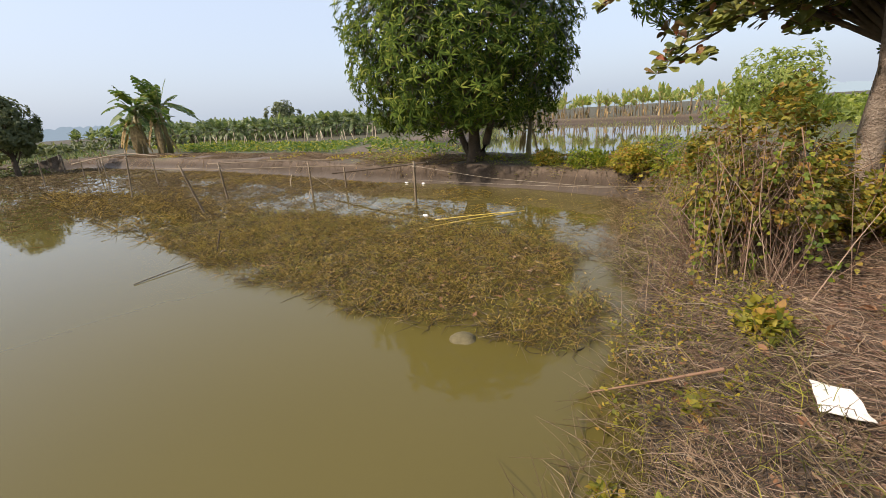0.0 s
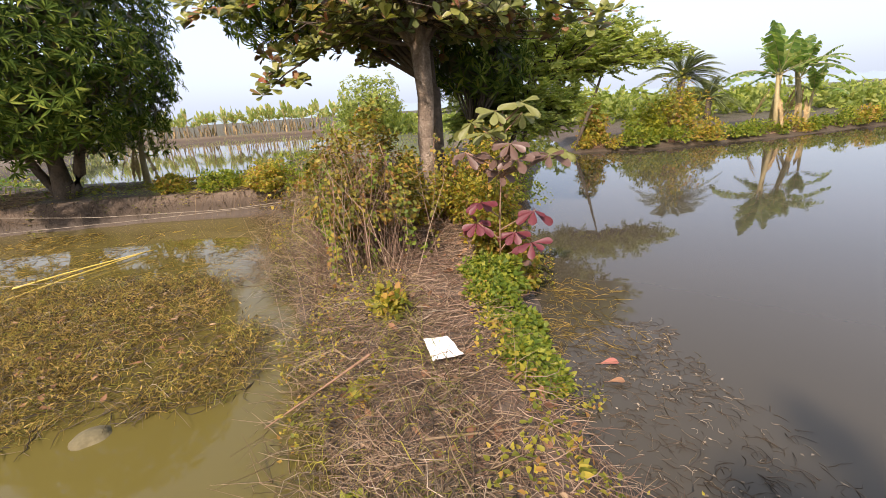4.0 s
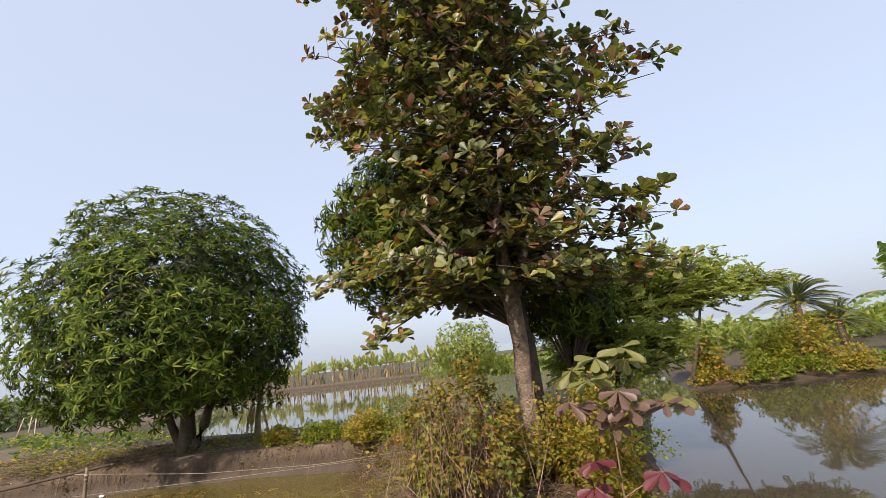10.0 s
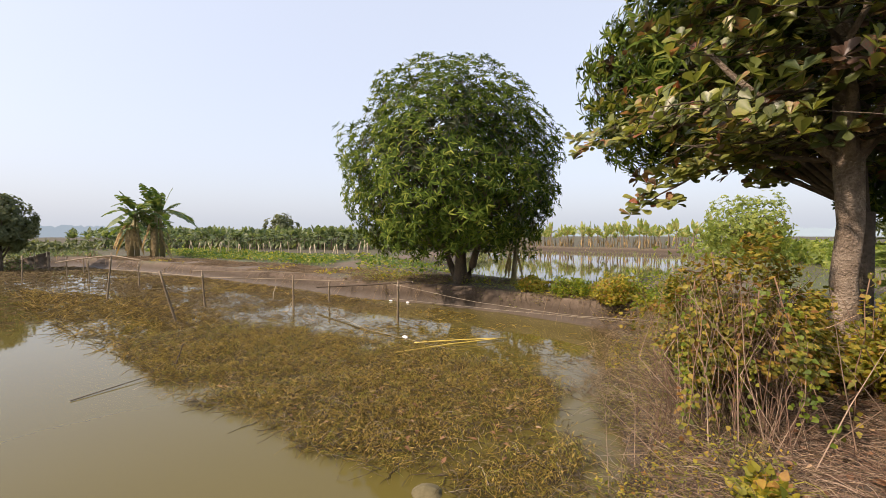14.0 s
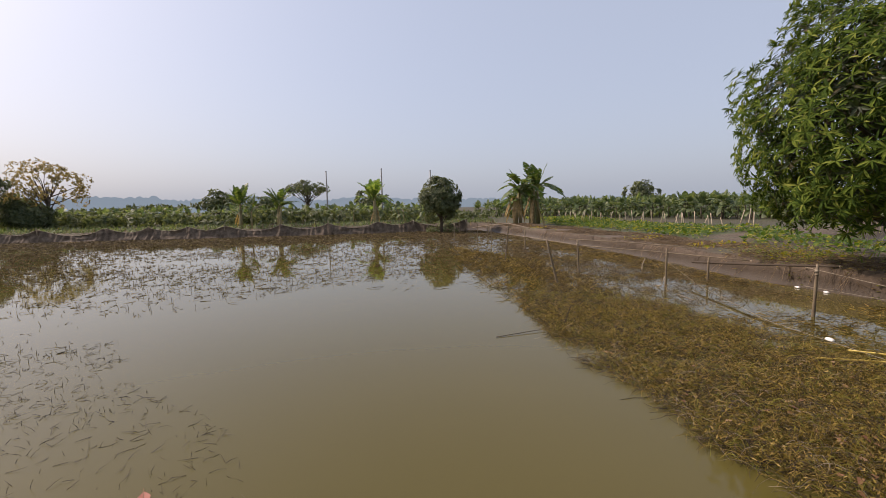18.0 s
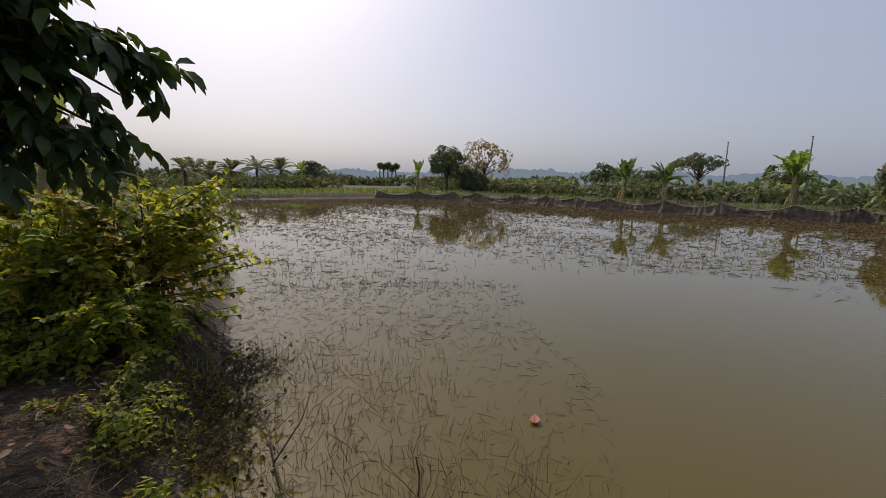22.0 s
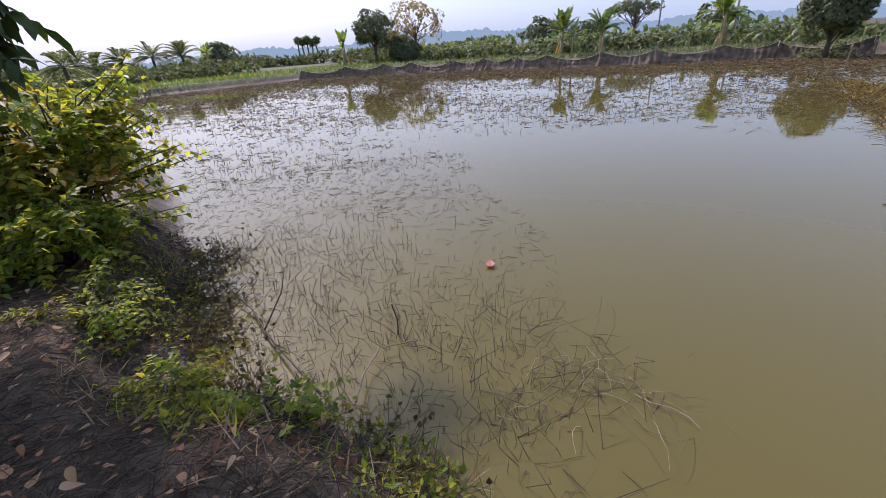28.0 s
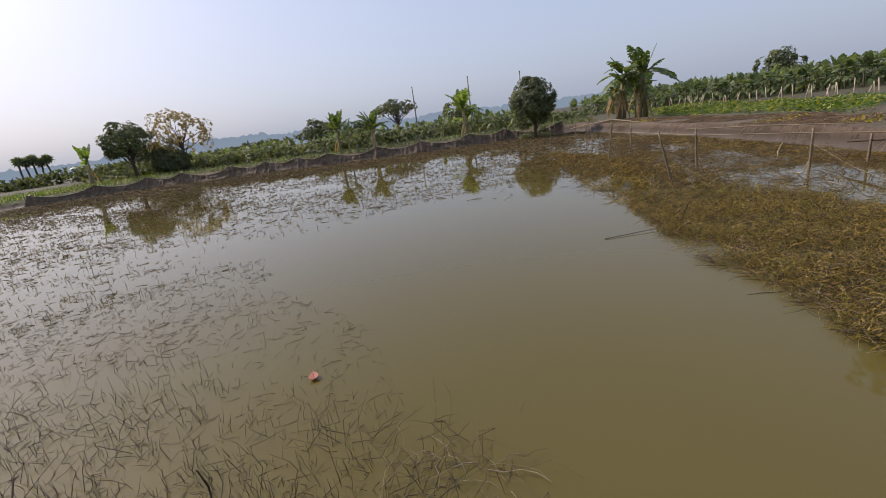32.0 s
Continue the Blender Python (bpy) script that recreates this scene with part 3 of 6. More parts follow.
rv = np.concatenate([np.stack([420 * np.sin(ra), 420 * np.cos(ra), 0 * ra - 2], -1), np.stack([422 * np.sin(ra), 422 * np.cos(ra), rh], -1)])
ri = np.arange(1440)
tagged(piece("backdrop", (rv, np.stack([ri, ri + 1, ri + 1442, ri + 1441], -1)), DISTANCE), "far tree line on the horizon with painted blue-grey haze", "backdrop", kind="structure")

# ---- trees near the camera ----


def even_dirs(n):
    """Directions spread evenly over a ball, shaken a little."""
    k = np.arange(n) + 0.5
    z, a = 1 - 2 * k / n, k * 2.39996
    r = np.sqrt(1 - z * z)
    return unit(np.stack([r * np.cos(a), r * np.sin(a), z], -1) + rng.normal(0, 0.9 / math.sqrt(n), (n, 3)))


def mango_tree(place, centre, radii, label, mat=MANGO, leaf=0.235, trunk=0.17, low=-0.78, thick=13.5, droop=0.5, single=False):
    """A crown of star-shaped leaf whorls over an uneven dome, with hollows between them darkened by the inner leaf
    colour.
    """
    x, y = place
    z = float(height(x, y))
    tree = thing("mango_tree", (x, y, z), label, "tree")
    c, r = np.asarray(centre, float), np.asarray(radii, float)
    fork = np.array([x, y, z + (c[2] - z) * 0.45])
    tr = tube([(x, y, z - 0.15), (x, y, z + 0.1), (x, y, z + 0.7), fork], [trunk * 1.7, trunk * 1.25, trunk, trunk * 0.85], 10, 0.05)
    if not single:
        tr = join(tr, branchy((x + 0.1, y, z - 0.1), fork + np.array([0.7, 0.3, 0.5]), trunk * 0.8, trunk * 0.4),
                  branchy((x - 0.15, y + 0.1, z - 0.1), fork + np.array([-0.9, -0.2, 0.4]), trunk * 0.7, trunk * 0.35))
    piece("trunk", tr, BARK_DARK, tree, smooth=True)
    for d in sphere_dirs(26):
        d[2] = abs(d[2]) * 0.9 - 0.25
        piece("limb", branchy(fork, c + d * r * 0.8, trunk * 0.4, 0.02), BARK_DARK, tree, smooth=True)
    area = 12.6 * float(np.mean(r)) ** 2

    def layer(n, depth, spread):
        d = even_dirs(n)
        d = d[d[:, 2] > low]
        lump = np.array([0.08 * noise.noise(Vector(q * 1.6)) + 0.12 * noise.noise(Vector(q * 4.6) + Vector((7, 3, 1))) for q in d])
        hollow = np.array([noise.noise(Vector(q * 3.1) + Vector((2, 9, 4))) for q in d])
        k = depth + lump - np.where(hollow < -0.16, 0.15, 0.0) + rng.normal(0, spread, len(d))
        return c + d * r * k[:, None], d

    outer, d1 = layer(int(area * thick), 0.98, 0.02)
    inner, d2 = layer(int(area * thick * 0.8), 0.88, 0.03)
    p, d = np.concatenate([outer, inner]), np.concatenate([d1, d2])
    axis = unit(d + np.array([0, 0, droop]) + rng.normal(0, 0.22, d.shape))
    pick = rng.uniform(0, 1, len(p)) < 0.5
    for sel in (pick, ~pick):
        piece("crown", rosettes(ARCHED, p[sel], axis[sel], 12, leaf, leaf * 0.18, 1.0, 0.3, 0.22), mat, tree, kind="stuff")
    # inner leaves carry the crown's inner shade in a darker colour
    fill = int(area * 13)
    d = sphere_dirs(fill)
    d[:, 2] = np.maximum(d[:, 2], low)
    piece("inner_foliage", rosettes(LANCE, c + d * r * rng.uniform(0.5, 0.92, (fill, 1)), d, 9, leaf * 1.1, leaf * 0.3, 1.0, 0.2), MANGO_SHADED, tree, kind="stuff")
    return tree


mango_tree((-8.75, 9.6), (-9.08, 9.6, 3.82), (3.27, 3.27, 3.2), "dense round mango tree with dark green leaf rosettes on the bank", leaf=0.21, thick=16.0, droop=0.55)

# broad-leaved almond tree on the dike, in tiers
AX, AY = -0.25, 6.35
AZ = float(height(AX, AY))
almond = thing("almond_tree", (AX, AY, AZ), "tall tiered almond tree with broad green and reddish leaves", "tree")
spine = np.array([(AX, AY, AZ - 0.15), (AX, AY, AZ + 0.08), (AX + 0.03, AY, 0.9), (AX - 0.02, AY + 0.02, 1.5), (AX + 0.02, AY, 2.1), (AX - 0.01, AY - 0.03, 2.7), (AX - 0.05, AY - 0.05, 3.5),
                  (AX - 0.12, AY - 0.05, 4.6), (AX - 0.25, AY, 6.2), (AX - 0.4, AY + 0.05, 8.0), (AX - 0.7, AY, 11.5)])
piece("trunk", tube(spine, [0.24, 0.165, 0.125, 0.11, 0.108, 0.125, 0.10, 0.085, 0.065, 0.045, 0.012], 14, 0.06), BARK, almond, smooth=True)
for a, r, z1 in ((0.4, 1.2, 4.4), (2.2, 1.1, 4.6), (3.5, 1.3, 4.2), (4.9, 1.0, 4.3), (5.8, 1.2, 4.8)):
    piece("limb", branchy((AX, AY - 0.03, 2.65), (AX + r * math.cos(a), AY + r * math.sin(a), z1), 0.06, 0.02, 8, 0.12, 7), BARK, almond, smooth=True)
TIERS = 19
for k in range(TIERS):
    s = k / (TIERS - 1)
    z = 3.0 + s * 8.3
    core = np.array([np.interp(z, spine[:, 2], spine[:, 0]), np.interp(z, spine[:, 2], spine[:, 1]), z])
    reach = np.interp(z, [2.9, 3.5, 4.7, 6.2, 7.2, 8.2, 9.6, 11.0, 11.5], [2.2, 2.75, 2.7, 2.7, 2.8, 2.25, 1.8, 1.3, 0.6])
    wood, pl, ow = [], [], []
    arms = 9 if s < 0.7 else 7
    turn = rng.uniform(0, 6.28)
    for j in range(arms):
        a = turn + j * 2 * np.pi / arms + rng.uniform(-0.3, 0.3)
        r = reach * rng.uniform(0.62, 1.04) * (0.82 if math.sin(a) < -0.3 else 1.0) * (1.08 if math.cos(a) < -0.4 else 1.0)
        sag = -0.25 * (1 - s) + 0.45 * s + rng.uniform(-0.2, 0.2)
        tip = core + np.array([math.cos(a) * r, math.sin(a) * r, sag * r / 2.7])
        wood.append(branchy(core, tip, 0.026, 0.006, 6, 0.12, 5))
        for q in np.linspace(0.25, 1.0, max(4, int(r * 3.4))):
            b = core + (tip - core) * q
            for _ in range(5 if q < 0.95 else 4):
                off = np.array([rng.normal(0, 0.28), rng.normal(0, 0.28), rng.uniform(-0.12, 0.2)]) * (1.15 - 0.55 * q)
                pl.append(b + off)
                ow.append((0.55 * math.cos(a) + rng.normal(0, 0.35), 0.55 * math.sin(a) + rng.normal(0, 0.35), 0.75))
                wood.append(branchy(b, b + off, 0.007, 0.004, 3, 0.05, 3))
    piece("bough", join(*wood), BARK_DARK, almond, smooth=True)
    pl, ow = np.array(pl), np.array(ow)
    tone = rng.uniform(0, 1, len(pl))
    green, brown = 0.7 - 0.55 * s, 0.88 - 0.28 * s
    for mt, sel in ((ALMOND, tone < green), (ALMOND_DARK, (tone >= green) & (tone < brown)), (ALMOND_BROWN, tone >= brown)):
        if sel.any():
            piece("leaf_tier", rosettes(SPOON, pl[sel], ow[sel], 7, 0.165, 0.1, 1.0, 0.5, 0.3), mt, almond, smooth=True, kind="stuff")
for tip, z0 in (((-3.35, 6.3, 3.25), 2.95), ((-2.3, 6.2, 2.35), 2.75), ((1.9, 6.0, 2.95), 2.85)):
    q = np.linspace(0, 1, 9)[:, None]
    arc = np.array([AX, AY, z0]) * (1 - q) + np.array(tip) * q + np.array([0, 0, 0.3]) * np.sin(np.pi * q) + rng.normal(0, 0.025, (9, 3)) * np.minimum(q * 4, 1)
    piece("bough", tube(arc, np.linspace(0.032, 0.008, 9), 6, 0.06), BARK_DARK, almond, smooth=True)
    lp = arc[3:].repeat(5, 0) + rng.normal(0, 0.11, (30, 3))
    piece("leaf_tier", rosettes(OBOVATE, lp, np.tile((0, -0.5, 0.7), (len(lp), 1)), 8, 0.17, 0.1, 1.0, 0.4), ALMOND, almond, smooth=True, kind="stuff")

mango_tree((-0.12, 7.25), (-1.6, 7.7, 4.4), (2.15, 1.4, 1.75), "older mango tree with drooping leaves behind the almond", MANGO, 0.22, 0.09, -0.85, 15.0, -0.1, single=True)
mango_tree((0.5, 8.3), (0.6, 8.5, 2.75), (1.0, 1.0, 0.9), "young mango tree with shaded dark leaves behind the almond", MANGO, 0.2, 0.05, -0.7, 12.0, 0.1, single=True)


def feather_tree(place, centre, radii, n, label, mat=FEATHER, trunk=0.07, name="feathery_tree"):
    x, y = place
    z = float(height(x, y))
    tree = thing(name, (x, y, z), label, "tree")
    c, r = np.asarray(centre, float), np.asarray(radii, float)
    piece("trunk", tube([(x, y, z - 0.1), (x, y, z + 0.3), ((x + c[0]) / 2, (y + c[1]) / 2, (z + c[2]) / 2), tuple(c)], [trunk * 1.3, trunk, trunk * 0.8, trunk * 0.4], 8, 0.05), BARK_DARK, tree, smooth=True)
    wood, pl, dr = [], [], []
    for k in range(n):
        d = sphere_dirs(1)[0]
        d[2] = abs(d[2]) * 0.8 - 0.1
        tip = c + d * r
        start = c + (tip - c) * 0.1 - np.array([0, 0, 0.3])
        wood.append(branchy(start, tip, trunk * 0.3, 0.008, 5, 0.1, 4))
        m = 14
        q = start + (tip - start) * rng.uniform(0.35, 1.05, (m, 1)) + rng.normal(0, 0.16, (m, 3)) * (1, 1, 0.5)
        pl.append(q)
        dr.append(np.tile(d, (m, 1)) + rng.normal(0, 0.9, (m, 3)) * (1, 1, 0.6) - (0, 0, 0.2))
    for g in wood:
        piece("limb", g, BARK_DARK, tree, smooth=True)
    pl, dr = np.concatenate(pl), unit(np.concatenate(dr))
    # each spray: leaflets in two rows along a short stalk
    out, ways = [], []
    side = unit(np.cross(dr, (0, 0, 1)))
    for q in np.linspace(0.1, 1, 9):
        for sgn in (-1, 1):
            out.append(pl + dr * 0.26 * q)
            ways.append(dr * 0.5 + side * sgn)
    out, ways = np.concatenate(out), np.concatenate(ways)
    piece("crown", stamp(LANCE, out, ways, np.tile((0, 0, 1.0), (len(out), 1)) + rng.normal(0, 0.9, (len(out), 3)), 0.105, 0.042), mat, tree, kind="stuff")
    return tree


feather_tree((1.5, 10.2), (2.3, 10.4, 2.7), (2.1, 1.2, 1.7), 95, "light feathery green tree at the edge of the pond")
feather_tree((4.9, 16.9), (5.6, 16.2, 3.3), (2.6, 0.9, 0.9), 90, "thin spreading feathery tree on the far bank")
feather_tree((1.1, 9.2), (1.5, 9.2, 1.7), (1.2, 0.9, 1.1), 80, "low feathery green tree beside the dike", FEATHER)


def shrub(name, place, size, label, mat, leaf=0.07, n=1600, shape=HEART, stem_mat=DEAD_STEM, stem_n=120, lumps=14, base=None, category="shrub", wide=0.75, stem_r=0.006, high=0.0, lump=0.33):
    """A shrub over the ground: stems and small leaves in uneven lumps."""
    x, y = place
    z = float(height(x, y)) if base is None else base
    t = thing(name, (x, y, z), label, category)
    s = np.asarray(size, float)
    d = sphere_dirs(lumps)
    d[:, 2] = np.maximum(np.abs(d[:, 2]), high)
    cc = np.array([x, y, z]) + d * s * rng.uniform(0.45, 0.85, (lumps, 1))
    per = n // lumps
    e = sphere_dirs(lumps * per)
    p = np.repeat(cc, per, 0) + e * s.mean() * lump * rng.uniform(0.5, 1.05, (len(e), 1))
    p[:, 2] = np.maximum(p[:, 2], z + 0.02)
    sway = unit(e + np.array([0, 0, -0.1]) + rng.normal(0, 0.5, e.shape))
    ln = leaf * rng.uniform(0.6, 1.25, len(p))
    piece("foliage", stamp(shape, p, sway, unit(e + np.array([0, 0, 0.8])), ln, ln * wide), mat, t, kind="stuff")
    b = np.array([x, y, z - 0.03]) + rng.normal(0, 0.22, (stem_n, 3)) * (s[0], s[1], 0)
    tp = p[rng.integers(0, len(p), stem_n)]
    piece("twig_tangle", stems(b, tp, stem_r, 0.15), stem_mat, t, kind="stuff")
    return t


# ---- the dike ahead: dry bush, red sapling, hedge, ground cover ----
shrub("vine_bush", (-0.9, 4.55), (0.5, 0.55, 1.2), "dry vine-covered bush with yellowing leaves beside the path", VINE_LEAF, 0.05, 900, HEART, DEAD_STEM, 300, 24, stem_r=0.004, high=0.45, lump=0.24)
shrub("dry_bush", (-0.9, 5.1), (0.34, 0.45, 1.05), "brown dry bush of dead stems beside the path", VINE_LEAF, 0.05, 700, HEART, DEAD_STEM, 220, 9, stem_r=0.0045, high=0.4, lump=0.22)
shrub("vine_bush", (-0.95, 4.45), (0.46, 0.42, 1.05), "green creeper over the top of the dry bush", GREEN, 0.045, 700, HEART, DEAD_STEM, 60, 12, stem_r=0.003, high=0.6, lump=0.2)
shrub("broadleaf_bush", (-1.15, 5.3), (0.5, 0.5, 0.95), "leafy bush with pale broad leaves behind the dry vines", BIG_GREEN, 0.13, 420, OBOVATE, DEAD_STEM, 90, 14, wide=0.55)
for k, (x, y, sx, sz, mt) in enumerate([(0.55, 5.7, 0.45, 1.4, YELLOW), (0.5, 4.9, 0.34, 1.0, YELLOW), (0.02, 5.85, 0.3, 1.1, YELLOW), (-0.5, 5.75, 0.34, 1.2, YELLOW), (0.68, 4.3, 0.26, 0.55, YELLOW), (0.45, 4.35, 0.2, 0.8, YELLOW), (0.5, 3.85, 0.22, 0.3, GREEN), (0.3, 5.5, 0.24, 0.6, YELLOW), (0.72, 6.6, 0.55, 1.25, GREEN), (1.1, 7.6, 0.7, 1.5, GREEN), (0.3, 6.3, 0.4, 0.75, YELLOW)]):
    shrub("hedge_bush", (x, y), (sx, sx * 1.2, sz), "yellow-green leafy bush along the pond edge" if mt is YELLOW else "green leafy bush along the pond edge", mt, 0.055, 1900, HEART, DEAD_STEM, 110, 20, lump=0.27)
for k, (x, y, s) in enumerate([(0.34, 3.3, 0.26), (0.44, 2.9, 0.28), (0.45, 2.48, 0.22), (0.3, 3.75, 0.26), (0.62, 2.65, 0.2), (0.6, 3.2, 0.2)]):
    shrub("creeper_patch", (x, y), (s, s * 1.1, 0.24), "low bright green creeper spilling over the dike edge", GREEN, 0.04, 2900, HEART, DEAD_STEM, 40, 34, float(height(x, y)) - 0.03, "creeper")
shrub("creeper_bunch", (-0.43, 2.98), (0.14, 0.16, 0.36), "small yellow-green leafy bunch beside the path", YELLOW, 0.055, 420, HEART, DEAD_STEM, 40, 9, category="creeper")
shrub("creeper_bunch", (-0.52, 2.4), (0.12, 0.16, 0.22), "small yellow-green leafy bunch on the slope", YELLOW, 0.05, 220, HEART, DEAD_STEM, 30, 8, category="creeper")
shrub("creeper_bunch", (-0.74, 1.62), (0.13, 0.13, 0.22), "small yellow-green leafy bunch at the water edge", YELLOW, 0.05, 200, HEART, DEAD_STEM, 30, 8, category="creeper")
shrub("creeper_bunch", (-0.42, 1.62), (0.17, 0.15, 0.16), "small green leafy bunch at the water edge", GREEN, 0.045, 240, HEART, DEAD_STEM, 30, 8, category="creeper")
for x, y, s, h, mt in ((-3.2, 9.7, 0.9, 0.75, GREEN), (-4.4, 10.2, 0.8, 0.5, YELLOW), (-2.3, 8.6, 0.75, 0.8, GREEN), (-1.6, 7.3, 0.6, 0.85, YELLOW), (-1.3, 6.4, 0.5, 0.7, YELLOW), (-5.2, 9.75, 0.6, 0.5, GREEN), (-3.9, 9.4, 0.6, 0.55, YELLOW), (-6.4, 9.9, 0.55, 0.35, YELLOW), (-2.7, 9.0, 0.6, 0.7, YELLOW), (-2.0, 7.9, 0.5, 0.7, GREEN)):
    shrub("bank_bush", (x, y), (s, s, h), "green leafy bush on the cross bank" if mt is GREEN else "yellow-green leafy bush on the cross bank", mt, 0.07, 1900, HEART, DEAD_STEM, 130, 26, lump=0.26)

# bramble: a brown tangle under yellowing leaves
bramble = thing("bramble", (-0.88, 4.6, float(height(-0.88, 4.6))), "brown tangled bramble capped with orange and yellow leaves", "bramble")
bc, br = np.array([-0.88, 4.6, 0.98]), np.array([0.58, 0.55, 0.7])
for k in range(6):
    n = 230
    p = bc + sphere_dirs(n) * br * rng.uniform(0.2, 1.0, (n, 1))
    q = p + sphere_dirs(n) * rng.uniform(0.12, 0.34, (n, 1)) + (0, 0, 0.05)
    p[:, 2], q[:, 2] = np.maximum(p[:, 2], 0.45), np.maximum(q[:, 2], 0.45)
    piece("stem_tangle", stems(p, q, rng.uniform(0.002, 0.0045, n), 0.3), DEAD_STEM if k % 3 else STRAW, bramble, kind="stuff")
d = sphere_dirs(9000)
d[:, 2] = np.abs(d[:, 2])
d = d[[noise.noise(Vector(q * 4.5)) > 0.0 for q in d]]
swell = np.array([1 + 0.55 * noise.noise(Vector(q * 2.3) + Vector((4, 1, 2))) for q in d])[:, None]
p = bc + d * br * swell * rng.uniform(0.85, 1.2, (len(d), 1))
w = unit(d + rng.normal(0, 0.6, d.shape) + (0, 0, -0.5))
piece("leaves", stamp(HEART, p, w, d + (0, 0, 0.6), rng.uniform(0.03, 0.065, len(d)), 0.04), VINE_LEAF, bramble, kind="stuff")

vine = thing("hanging_vine", (-0.88, 4.2, float(height(-0.88, 4.2))), "green and yellow vine strands hanging over the dry bush", "vine")
for k in range(16):
    x0, y0 = -0.9 + rng.normal(0, 0.3), 4.25 + rng.normal(0, 0.22)
    z1, z0 = rng.uniform(1.2, 1.85), rng.uniform(0.5, 1.0)
    b, t = np.array([x0, y0, z1]), np.array([x0 + rng.normal(0, 0.12), y0 - rng.uniform(0.05, 0.3), z0])
    piece("strand", branchy(b, t, 0.004, 0.003, 6, 0.12, 4), DEAD_STEM, vine)
    q = rng.uniform(0, 1, (46, 1))
    lv = b + (t - b) * q + rng.normal(0, 0.035, (46, 3))
    piece("vine_leaf_run", stamp(HEART, lv, sphere_dirs(46) * (1, 1, 0.5) + (0, -0.5, -0.5), np.tile((0, -0.8, 0.6), (46, 1)) + rng.normal(0, 0.3, (46, 3)), rng.uniform(0.03, 0.055, 46), 0.036), GREEN if k % 3 == 0 else VINE_LEAF, vine, kind="stuff")

# red-leaved almond sapling: each whorl is a part
sz = float(height(0.5, 4.0))
sap = thing("almond_sapling", (0.5, 4.0, sz), "young almond sapling with broad wine-red leaves beside the path", "sapling")
stem_top = [(0.5, 4.0, sz - 0.05), (0.5, 3.98, 0.9), (0.52, 4.0, 1.3), (0.54, 4.0, 1.7), (0.55, 4.02, 1.95)]
piece("stem", tube(stem_top, [0.009, 0.008, 0.007, 0.006, 0.004], 6), DEAD_STEM, sap, smooth=True)
WHORLS = [(0.29, 0.91, "r"), (0.82, 1.0, "r"), (0.78, 0.73, "r"), (0.65, 0.8, "r"), (0.32, 1.12, "r"), (0.6, 1.63, "b"), (0.66, 1.49, "b"), (0.47, 1.49, "b"), (0.53, 1.37, "b"), (0.21, 1.57, "b"),
          (0.96, 1.5, "b"), (1.08, 1.52, "o"), (0.48, 1.9, "o"), (0.28, 1.81, "o"), (0.7, 1.96, "o"), (0.39, 1.73, "o"), (0.73, 1.86, "o"), (0.66, 0.5, "b")]
for x, z, tone in WHORLS:
    y = 4.0 + rng.uniform(-0.12, 0.12)
    foot = np.array([np.interp(z - 0.16, [q[2] for q in stem_top], [q[0] for q in stem_top]), 3.98, max(z - 0.16, sz)])
    piece("stem", branchy(foot, (x, y, z), 0.007, 0.005, 5, 0.08, 5), DEAD_STEM, sap, smooth=True)
    n = 8
    for q in rng.uniform(0, 6.28) + np.arange(n) * 6.283 / n:
        m = RED_LEAF if tone == "r" else (PURPLE_LEAF if tone == "b" else BIG_GREEN)
        g = stamp(OBOVATE, [(x, y, z)], [(math.cos(q), math.sin(q) * 0.8, rng.uniform(-0.9, 0.25))], [(rng.normal(0, 0.3), -0.7, 0.8)], rng.uniform(0.12, 0.22), rng.uniform(0.06, 0.085))
        piece("leaf", g, m, sap, smooth=True)

# ---- banana plants ----


def banana_leaf(base, heading, length, rise, width, torn=0.42, seg=14):
    """An arching blade with a midrib and torn edges."""
    s = np.linspace(0, 1, seg)
    out = length * (s * math.cos(rise) * (1 - 0.12 * s))
    up = length * (math.sin(rise) * s - (0.16 + 0.36 * math.cos(rise)) * s ** 2.2)
    h = np.array([math.cos(heading), math.sin(heading), 0])
    side = np.array([-math.sin(heading), math.cos(heading), 0])
    mid = np.asarray(base, float) + out[:, None] * h + up[:, None] * np.array([0, 0, 1.0])
    w = width * np.clip(np.sin(np.pi * np.clip((s - 0.13) / 0.9, 0, 1)) ** 0.6, 0.03, 1)
    vs, fs, n = [], [], 0
    for sg in (-1, 1):
        for i in range(1, seg - 1):
            droop = rng.uniform(0.15, 0.5)
            k = w[i] * rng.uniform(1 - torn, 1.0)
            k2 = w[min(i + 1, seg - 1)] * rng.uniform(1 - torn, 1.0)
            a, b = mid[i], mid[i + 1]
            c = b + side * sg * k2 - np.array([0, 0, k2 * droop]) - h * 0.02
            d = a + side * sg * k - np.array([0, 0, k * droop]) + h * 0.02
            vs += [a, b, c, d]
            fs += [(n, n + 1, n + 2), (n, n + 2, n + 3)]
            n += 4
    return np.array(vs), np.array(fs), mid


